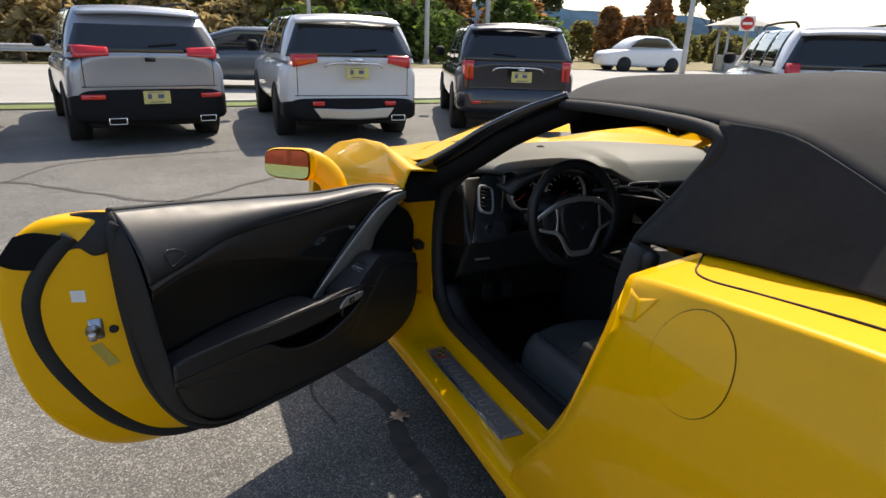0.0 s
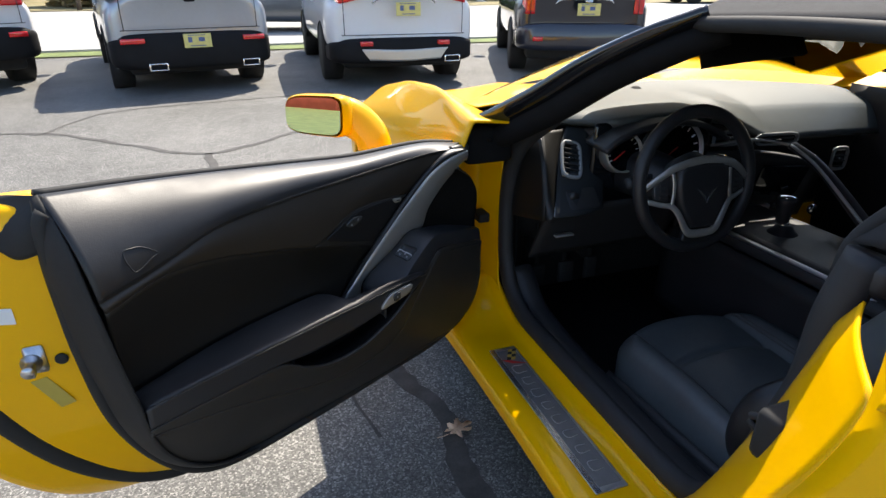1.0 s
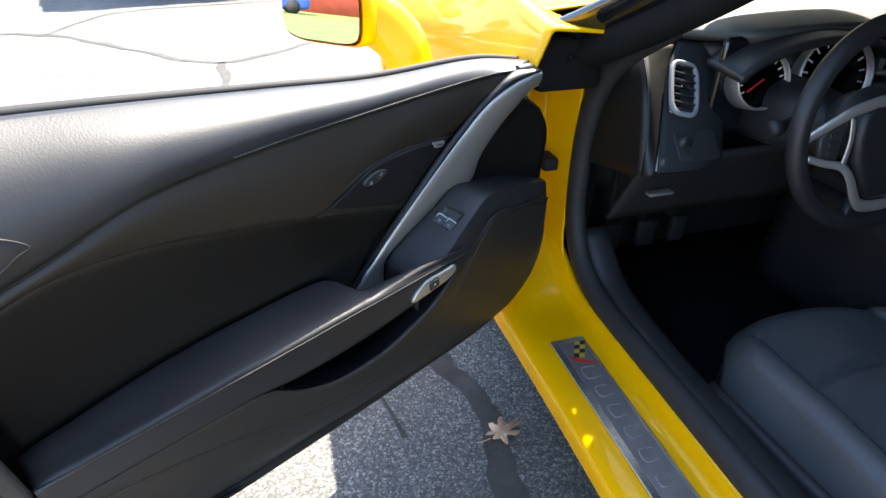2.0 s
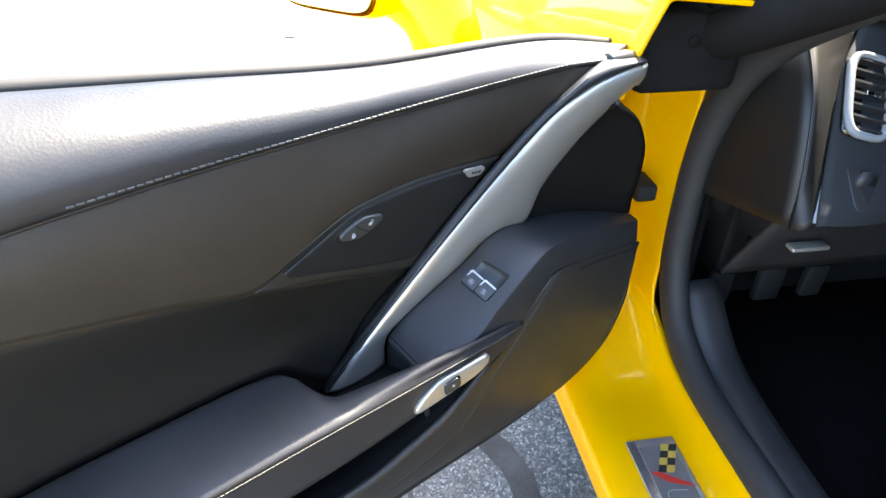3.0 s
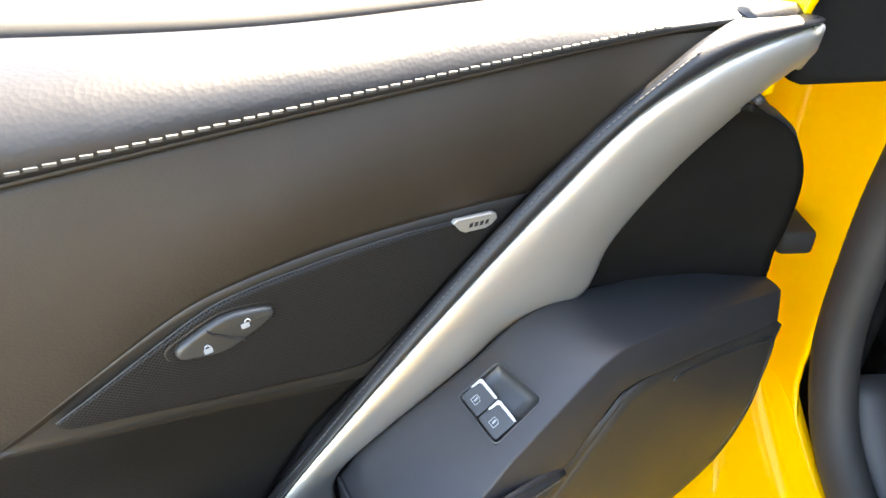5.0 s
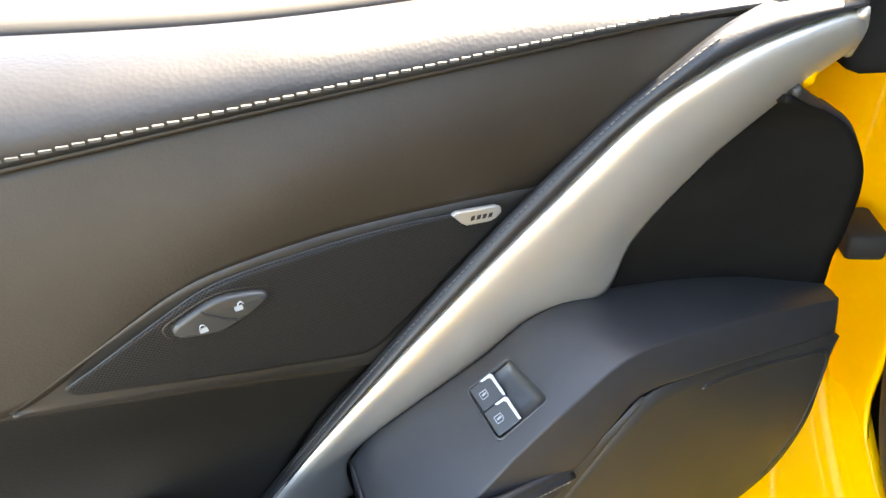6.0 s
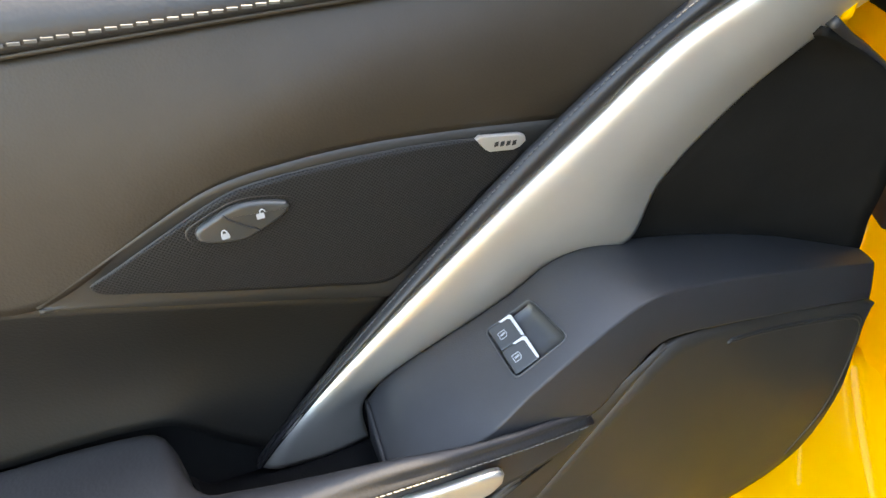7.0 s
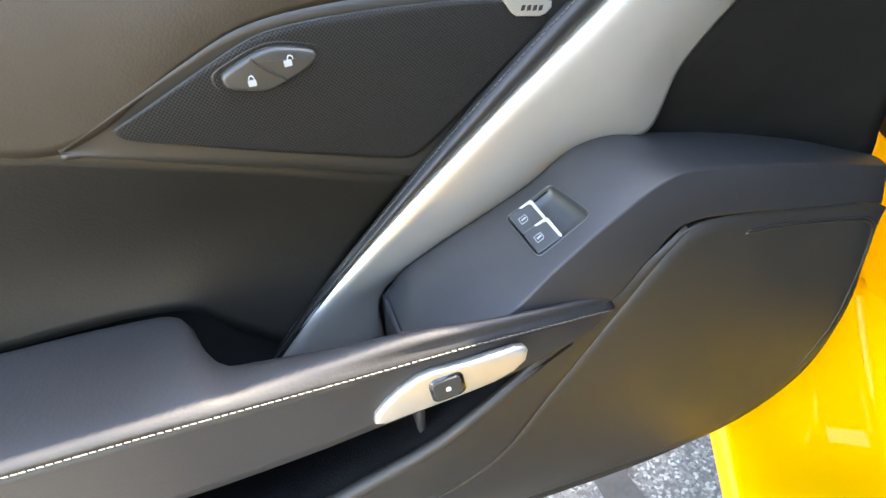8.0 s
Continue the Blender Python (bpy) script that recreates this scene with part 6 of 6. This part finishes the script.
SCREEN = mat("dark_screen", (.006, .007, .009), .06, var=.1)


def dash_top(a, b):
    x = lerp(-.70, .70, a)
    k = x / .70
    front = .62 - .24 * k * k
    brow = math.exp(-((x + .34) / .22) ** 4)
    rear = .14 - .07 * brow + .02 * max(0, x) + .10 * max(0, min(1, (-k - .68) / .12))
    y = lerp(front, rear, b)
    z = .872 - .012 * k * k + .030 * brow * b ** 1.5 - .035 * max(0, b - .75) / .25 * (1 - brow) * max(0, min(1, (x + .2) * 3)) - .02 * b ** 8
    z -= .060 * max(0, min(1, (x - .02) / .16)) * b ** 2
    return (x, y, z)


part("dash_pad", sheet(dash_top, 80, 24), DASH, car, "grey-black dashboard pad", thick=.02)
part("dash_speaker", plate(rounded(.20, .10, .02), basis((.0, .40, .878), (1, 0, 0), (0, 1, .02)), .003), GRILLE, car, "dash-top speaker grille")
part("dash_sensor", lathe([(.022, 0), (.018, .010), (.008, .016), (0, .016)], 20, "z", (-.10, .50, .884)), RUBBER, car, "small round light sensor")


def dash_face(a, b):
    x = lerp(-.68, .68, a)
    p = dash_top((x + .70) / 1.40, 1)
    return (x, p[1] + .06 + .10 * b, lerp(p[2] - .012, .44, b))


part("dash_face", sheet(dash_face, 50, 14), PLASTIC, car, "black dashboard front", thick=.01)

# dash end with its seam, and the leaning side panel round the vent
POD_EDGE = spline([(-.681, .011, .652), (-.652, .066, .712), (-.624, .117, .768), (-.600, .155, .808), (-.560, .195, .850)])


def pod(a, b):
    p = POD_EDGE(1 - b)
    return p + np.array((.165 * a, -.012 * math.sin(math.pi * a) + .03 * a * a, 0))


part("side_pod", sheet(pod, 14, 20), BLUEGREY, car, "slate side panel of the dashboard", thick=.010)
part("cluster_trim_line", tube(lambda t: POD_EDGE(.02 + .93 * t) + np.array((-.002, -.002, 0)), .0034, 30, 8, up=(1, 0, 0)), LIGHTRIM, car, "pale grey edge line")
CAP_EDGE = spline([(-.698, .028, .640), (-.692, .055, .73), (-.684, .09, .80), (-.665, .16, .858)])


def dash_cap(a, b):
    p = CAP_EDGE(1 - b)
    q = np.array((-.702, .36, lerp(.84, .56, b)))
    return lerp(p, q, a) + np.array((-.012 * math.sin(math.pi * a), 0, 0))


part("dash_end", sheet(dash_cap, 16, 14), VINYL_SHADE, car, "grey-black end panel of the dashboard", thick=.004)
part("dash_bevel", loft(CAP_EDGE, POD_EDGE, 24, 6, lambda t, s: (-.004 * math.sin(math.pi * s), -.006 * math.sin(math.pi * s), 0)), VINYL_SHADE, car, "dark bevel beside the end panel", thick=.004)
part("dash_end_line", tube(lambda t: CAP_EDGE(.02 + .9 * t) + np.array((0, -.003, 0)), .0018, 24, 6), PLASTIC, car)


def vent(x, y, z, w, h, yaw, tag):
    m = basis((x, y, z), (.916, -.165, -.224), (.28, .66, .70)) if yaw is None else pose(x, y, z, 90, 0, yaw)
    fr = part("air_vent", tube(lambda t: np.array((w / 2 * math.copysign(abs(math.cos(2 * math.pi * t)) ** .5, math.cos(2 * math.pi * t)), h / 2 * math.copysign(abs(math.sin(2 * math.pi * t)) ** .5, math.sin(2 * math.pi * t)), 0)), .0055, 48, 8, closed=True), LIGHTRIM, car, tag)
    fr.matrix_basis = m
    part("vent_well", plate(rounded(w, h, .012), pose(0, 0, -.012), .004), GLOSSBLACK, fr)
    n = max(3, int(h / .016))
    for k in range(n):
        zz = -h / 2 + (k + .5) * h / n
        part("slat", box(-w * .46, zz - .0015, -.010, w * .46, zz + .0015, .004), PLASTIC, fr, smooth=False)
    part("vent_tab", box(-.010, -.003, 0, .010, .003, .008, .001), CHROME, fr, "bright vent tab")


vent(-.588, .104, .786, .058, .112, None, "oval side air vent with silver rim")
part("light_switch_panel", plate(rounded(.095, .062, .010), basis((-.585, .032, .692), (1, .02, 0), (.28, .66, .70)), .003, .001), PLASTIC, car, "black light switch panel")
part("light_knob", lathe([(.014, 0), (.014, .008), (.010, .012), (0, .012)], 20, "y", (-.612, .030, .700)), PLASTIC, car, "round light switch knob")
part("dimmer", box(-.620, .020, .668, -.604, .036, .676, .003), CHROME, car, "bright dimmer wheel")


def gauge(x, y, z, r, label):
    m = pose(x, y, z, 76, 0, -6)
    ob = part("gauge", lathe([(r, 0), (r * 1.0, .012), (r * 1.05, .016), (r * 1.10, .012), (r * 1.12, -.03)], 48), SATIN, car, label)
    ob.matrix_basis = m
    part("dial", lathe([(r, .001), (0, .001)], 40), SCREEN, ob, "black dial face")
    ticks = bmesh.new()
    for k in range(13):
        a = radians(-30 + 20 * k)
        bmesh.ops.create_cube(ticks, size=1, matrix=pose(r * .84 * math.cos(a), r * .84 * math.sin(a), .003) @ pose(0, 0, 0, 0, 0, math.degrees(a)) @ Matrix.Diagonal((r * .16, r * .04, .001, 1)))
    part("tick_marks", ticks, WHITEMARK, ob, "white tick marks", smooth=False)
    part("needle", box(-r * .1, -.0015, .004, r * .7, .0015, .006), REDMARK, ob, "red needle", smooth=False).matrix_basis = pose(0, 0, 0, 0, 0, 215)
    return ob


gauge(-.457, .052, .808, .052, "round gauge with silver bezel")
gauge(-.270, .060, .800, .080, "large round tachometer with silver bezel")
part("cluster_backing", box(-.53, .085, .69, -.12, .10, .885, .01), SCREEN, car, "dark instrument backing")
part("cluster_hood", sheet(lambda a, b: (lerp(-.535, -.12, a), lerp(.12, .015, b), lerp(.80, .885, math.sin(math.pi * min(max(a, .02), .98)) ** .45) - .006 * b), 40, 8), PLASTIC, car, "black hood over the instruments", thick=.014)

# steering wheel
WHEEL = pose(-.381, -.160, .785) @ pose(0, 0, 0, 79, 0, 0)
steering = part("steering_wheel", tube(lambda t: np.array((.172 * math.cos(2 * math.pi * t), .172 * math.sin(2 * math.pi * t), 0)), .0170, 72, 12, closed=True, up=(0, 0, 1)), LEATHER, car, "black leather steering wheel with silver spokes")
steering.matrix_basis = WHEEL
hub_out = [(-.076, .030), (-.055, .043), (0, .050), (.055, .043), (.076, .030), (.080, -.010), (.073, -.050), (.037, -.118), (-.037, -.118), (-.073, -.050), (-.080, -.010)]
part("hub", plate(hub_out, pose(0, 0, .006), .030, .013, 5), LEATHER, steering, "black airbag cover")
part("hub_body", lathe([(.05, -.07), (.070, -.02), (.05, .004), (0, .004)], 28), PLASTIC, steering)
arc = spline([(-.160, -.008, .004), (-.122, .020, .018), (-.082, .041, .026), (0, .053, .030), (.082, .041, .026), (.122, .020, .018), (.160, -.008, .004)])
part("spoke_upper", tube(arc, lambda t: .0115 - .003 * abs(2 * t - 1), 60, 10, squash=.40, up=(0, 0, 1)), SATIN, steering, "satin silver arc over the hub")
vee = spline([(-.150, -.040, .004), (-.118, -.050, .014), (-.092, -.056, .022), (-.074, -.076, .026), (-.048, -.122, .026), (-.030, -.132, .026), (.030, -.132, .026), (.048, -.122, .026), (.074, -.076, .026), (.092, -.056, .022), (.118, -.050, .014), (.150, -.040, .004)])
part("spoke_lower", tube(vee, lambda t: .0065 + .0045 * math.sin(math.pi * t) ** 2, 90, 10, squash=.45, up=(0, 0, 1)), SATIN, steering, "satin silver V-shaped lower trim")
for s in (-1, 1):
    side = spline([(s * .088, .026, .022), (s * .086, -.010, .024), (s * .090, -.052, .022)])
    part("spoke_side", tube(side, .0055, 16, 8, squash=.5, up=(0, 0, 1)), SATIN, steering, "satin silver side of the hub")
    pad = part("button_pad", plate([(s * .094, .024), (s * .140, -.004), (s * .138, -.036), (s * .098, -.046)][::s], pose(0, 0, .006), .010, .003), SWITCH, steering, "black button pad")
    for k in range(3):
        part("wheel_button", box(s * .114 - .010, -.030 + .014 * k - .004, .016, s * .114 + .010, -.030 + .014 * k + .004, .0185, .001), PLASTIC, pad)
    part("hub_emblem", plate([(0, -.020), (s * .006, -.010), (s * .031, .020), (s * .019, .013), (s * .004, -.003)][::s], pose(.004, -.036, .0362), .0016, .0004), CHROME, steering, "plain chrome wing shape", smooth=False)
part("lower_spoke", plate([(-.038, -.126), (.038, -.126), (.050, -.166), (-.050, -.166)], pose(0, 0, -.006), .018, .004), LEATHER, steering, "black lower spoke")
part("column_stalk", tube(spline([(-.40, -.05, .765), (-.455, -.06, .768), (-.505, -.07, .762)]), .009, 14, 8), PLASTIC, car, "indicator stalk")
part("stalk_end", lathe([(.014, 0), (.016, .014), (.012, .026), (0, .028)], 18, "x", (-.525, -.072, .762)), PLASTIC, car)
part("wiper_stalk", tube(spline([(-.36, -.05, .79), (-.28, -.065, .80), (-.235, -.075, .805)]), .009, 14, 8), PLASTIC, car, "wiper stalk")
part("stalk_tip", lathe([(.010, 0), (.012, .01), (.008, .03), (0, .03)], 16, "x", (-.245, -.075, .806)), CHROME, car)
part("column_shroud", hull([(-.10, .055, .70, .79), (.0, .065, .67, .80), (.10, .07, .66, .80)], 3, 20), PLASTIC, car, "black column shroud").location = (-.381, 0, .01)
part("knee_panel", sheet(lambda a, b: (lerp(-.67, -.18, a), .07 + .10 * b, lerp(.66, .47, b)), 14, 8), PLASTIC, car, "black knee panel", thick=.01)
part("release_lever", box(-.625, .085, .555, -.565, .105, .562, .002), SATIN, car, "small silver release lever")
for x, w in ((-.44, .055), (-.34, .045), (-.55, .05)):
    part("pedal", joined(box(x - w / 2, .30, .27, x + w / 2, .32, .35, .006), box(x - .008, .32, .33, x + .008, .40, .50, .003)), RUBBER, car, "dark pedal")

# centre stack and console
def stack(a, b):
    x = lerp(-.13, .36, a)
    return (x, .115 + .05 * b - .05 * a * a + .015, lerp(.765 - .07 * a * a, .50, b))


part("console_tower", sheet(stack, 16, 14), PLASTIC, car, "black centre stack turned to the driver", thick=.02)
part("touch_screen", plate(rounded(.185, .115, .010), basis((.215, .100, .640), (1, -.10, -.06), (.06, -.30, 1)), .006, .002), SCREEN, car, "dark touch screen")
part("stack_trim", tube(spline([(-.10, .10, .785), (.05, .10, .790), (.20, .085, .765), (.30, .06, .725)]), .005, 24, 8), SATIN, car, "silver trim line")
vent(-.03, .105, .800, .110, .040, -4, "slim centre air vent")
vent(.16, .095, .785, .150, .032, -6, "slim centre air vent")
for k in range(5):
    part("stack_button", box(.12 + .04 * k, .085, .545, .15 + .04 * k, .105, .562, .004), SATIN if k in (1, 3) else PLASTIC, car, "climate button")
part("stack_knob", lathe([(.018, 0), (.018, .012), (.012, .016), (0, .016)], 24, "y", (.350, .05, .535)), CHROME, car, "round chrome knob")


def console(a, b):
    y = lerp(.20, -.80, a)
    k = 2 * b - 1
    w = lerp(.15, .135, a)
    z = .545 + .012 * math.sin(a * 3) - .035 * max(0, abs(k) - .86) / .14
    return (.035 + w * k, y, z)


part("console", sheet(console, 40, 20, flip=True), PLASTIC, car, "black centre console", thick=.01)
for s in (-1, 1):
    part("console_side", sheet(lambda a, b: (.035 + s * (lerp(.15, .135, a) + .01 * b), lerp(.20, -.80, a), lerp(.515, .19, b)), 20, 6, flip=s > 0), LEATHER, car, "black console flank", thick=.008)
part("console_rail", tube(spline([(-.108, .02, .552), (-.106, -.15, .556), (-.098, -.32, .556), (-.085, -.50, .553)]), .010, 30, 8, squash=.5), BRUSHED, car, "bright metal console edge")
part("console_plate", plate(rounded(.13, .22, .015), basis((.035, -.36, .556), (1, 0, 0), (0, 1, 0)), .004, .001), BRUSHED, car, "brushed metal console plate")
part("mode_knob", lathe([(.030, 0), (.030, .006), (.024, .008), (.022, .022), (.018, .025), (0, .025)], 32, "z", (.02, -.345, .558)), PLASTIC, car, "black rotary mode knob")
part("shifter_boot", lathe([(.055, .550), (.050, .558), (.030, .575), (.022, .590)], 24, "z", (.02, -.12, .0)), LEATHER, car, "black leather shifter boot")
part("shifter_collar", lathe([(.014, .580), (.014, .600), (.010, .604)], 20, "z", (.015, -.12, 0)), CHROME, car, "chrome shifter collar")
part("shifter_knob", lathe([(.012, .598), (.018, .606), (.022, .640), (.027, .662), (.028, .672), (.024, .680), (0, .682)], 28, "z", (.005, -.12, 0)), LEATHER, car, "black leather shifter knob")
part("shifter_cap", lathe([(.024, .678), (.022, .683), (0, .684)], 24, "z", (.005, -.12, 0)), CHROME, car, "chrome cap of the knob")
part("grab_handle", tube(spline([(.19, .06, .770), (.20, -.03, .735), (.205, -.14, .665), (.20, -.26, .590), (.19, -.36, .56)]), lambda t: .020 + .006 * t, 34, 10, squash=.7), PLASTIC, car, "black diagonal grab handle")
part("grab_trim", tube(spline([(.172, .05, .775), (.178, -.04, .738), (.182, -.15, .668), (.178, -.27, .592)]), .005, 30, 8), SATIN, car, "silver edge of the handle")
vent(.47, .10, .690, .055, .075, -10, "round passenger air vent with silver rim")
part("rear_view_mirror", hull([(-.03, .115, 1.050, 1.115), (-.01, .130, 1.040, 1.125), (.03, .10, 1.05, 1.115)], 3, 24), PLASTIC, car, "black rear-view mirror").location = (.01, .08, 0)
part("mirror_stem", joined(tube(spline([(0.01, .10, 1.10), (0.01, .13, 1.12), (0.01, .12, 1.145)]), .012, 10, 8), box(-.05, .04, 1.125, .07, .17, 1.150, .012)), PLASTIC, car)
# Folded visors added as sun blockers; the left one doubles the tilted visor.
for s in (-1, 1):
    part("sun_visor", sheet(lambda a, b: (s * lerp(.10, .52, a), lerp(-.10, .055, b) - .13 * a * a - .02, lerp(1.188, 1.128, b) - .022 * a * a), 10, 4), CLOTH, car, "black folded visor, added to block more sun", thick=.016)
part("sun_visor", sheet(lambda a, b: (lerp(-.13, -.44, a), lerp(-.115, -.182, b) - .035 * a * a + .03 * a * b, lerp(1.185, 1.088, b) - .020 * a * b - .03 * a * a * (1 - b)), 10, 5), CLOTH, car, "black sun visor tilted down", thick=.014)
part("headliner", sheet(lambda a, b: np.array(roof_pt(lerp(.0, .75, a), lerp(.04, .96, b))) - np.array((0, 0, .025)), 20, 12), CLOTH, car, "black headliner", thick=.004)


# Black leather lightened in colour to stand in for missing cabin light.
LIT_SEATHIDE = mat("black_seat_leather_lit", (.085, .091, .092), .45, var=.15, scale=7, bump=.12, bscale=420, kind="cells")


# seats
def seat(x0, label):
    def cushion(a, b):
        k = 2 * a - 1
        y = lerp(-.075 - .15 * abs(k) ** 2.8, -.73, b)
        side = max(0, (abs(k) - .58) / .42)
        z = .345 + .012 * math.cos(k * 2) + .048 * math.sin(math.pi * min(side, .75) / 1.0) * (.4 + .6 * min(1, b * 2.2)) - .11 * max(0, (abs(k) - .9) / .1) ** 1.5
        z -= .075 * max(0, 1 - b / .12) ** 2 + .03 * b
        z -= .010 * math.exp(-((b - .34) / .014) ** 2) * (abs(k) < .6)
        z -= .008 * math.exp(-((abs(k) - .60) / .022) ** 2) * (b > .05)
        return (x0 + .255 * k, y, z)
    cu = part("seat", sheet(cushion, 100, 110, flip=True), LIT_SEATHIDE, car, label, thick=.05)
    for s in (-1, 1):
        for k in (.320, .334):
            stitches("seat_stitching", lambda t: np.array(cushion(.5 + s * k, lerp(.06, .98, t))) + np.array((0, 0, .0012)), 0, 1, .009, (0, 0, 0), .0068, .0016, cu)

    def back(a, b):
        k = 2 * a - 1
        wid = lerp(.255, .20, b ** 2)
        side = max(0, (abs(k) - .55) / .45)
        y = lerp(-.70, -.97, b) + .050 * math.sin(math.pi * min(side, .8)) * math.sin(math.pi * min(b * 1.1 + .1, 1)) - .06 * max(0, (abs(k) - .9) / .1)
        return (x0 + wid * k, y, lerp(.30, .98, b))
    part("seat_back", sheet(back, 40, 30), LIT_SEATHIDE, cu, "black leather seat back", thick=.08)
    part("seat_base", box(x0 - .22, -.62, .19, x0 + .22, -.16, .30, .02), PLASTIC, cu, "black seat base")
    part("seat_valance", sheet(lambda a, b: (x0 - .255 - .02 * math.sin(math.pi * b), lerp(-.20, -.68, a), lerp(.30 - .03 * (1 - a), .20, b)), 14, 6), PLASTIC, cu, "black plastic seat side cover", thick=.008)
    return cu


seat(-.335, "black leather bucket seat with grey stitching")
seat(.40, "black leather passenger seat")
part("belt_buckle", box(-.62, -.70, .275, -.585, -.64, .315, .006), STEEL, car, "metal seat belt anchor")
part("belt_guide", tube(spline([(-.56, -.66, .30), (-.60, -.64, .40), (-.60, -.66, .50), (-.56, -.70, .56)]), .035, 24, 10, squash=.5, up=(1, 0, 0)), LEATHER, car, "black belt guide on the seat side")
part("striker", joined(box(-.868, -.900, .655, -.800, -.855, .735, .010), tube(spline([(-.845, -.872, .675), (-.850, -.835, .695), (-.845, -.872, .715)]), .006, 12, 6)), RUBBER, car, "black door striker on the jamb")
part("jamb_bumper", box(-.80, -.845, .40, -.745, -.80, .47, .008), RUBBER, car, "black rubber bumper on the jamb")


# engraved marks on the sill plate: a two-flag emblem and outlined letter shapes as plain bars
EM = Matrix.Translation((-.824, -.040, .2678))
for k in range(8):
    a, b = k // 2, k % 2
    q = [(-.012 + .0065 * a + .012 * b, -.016 + .012 * a - .002 * b)]
    x, y = q[0]
    part("plate_emblem", plate([(x, y), (x + .012, y - .002), (x + .0185, y + .010), (x + .0065, y + .012)], EM, .0006), ORANGEMARK if (a + b) % 2 else RUBBER, car, "small chequered flag shape", smooth=False)
part("plate_emblem", plate([(-.025, -.014), (-.010, -.016), (.008, -.028), (.036, -.046), (.018, -.042), (-.004, -.034)], EM, .0006), REDMARK, car, "small red flag shape", smooth=False)
part("plate_strip", plate(rounded(.014, .556, .002), Matrix.Translation((-.8565, -.275, .2668)), .0006), CHROMESTRIP, car, "bright outer strip of the sill plate", smooth=False)
for k, (half, gap) in enumerate(((.015, .030), (.013, .026), (.014, .028), (.012, .024), (.013, .026), (.014, .022), (.013, .022), (.013, .026))):
    y = -.105 - .054 * k
    outline = spline([(-.8205 + half, y + gap / 2, .2681), (-.8205 - half, y + gap / 2, .2681), (-.8205 - half, y - gap / 2, .2681), (-.8205 + half, y - gap / 2, .2681)])
    part("plate_mark", tube(outline, .0009, 40, 5), BRUSHED, car, smooth=False)
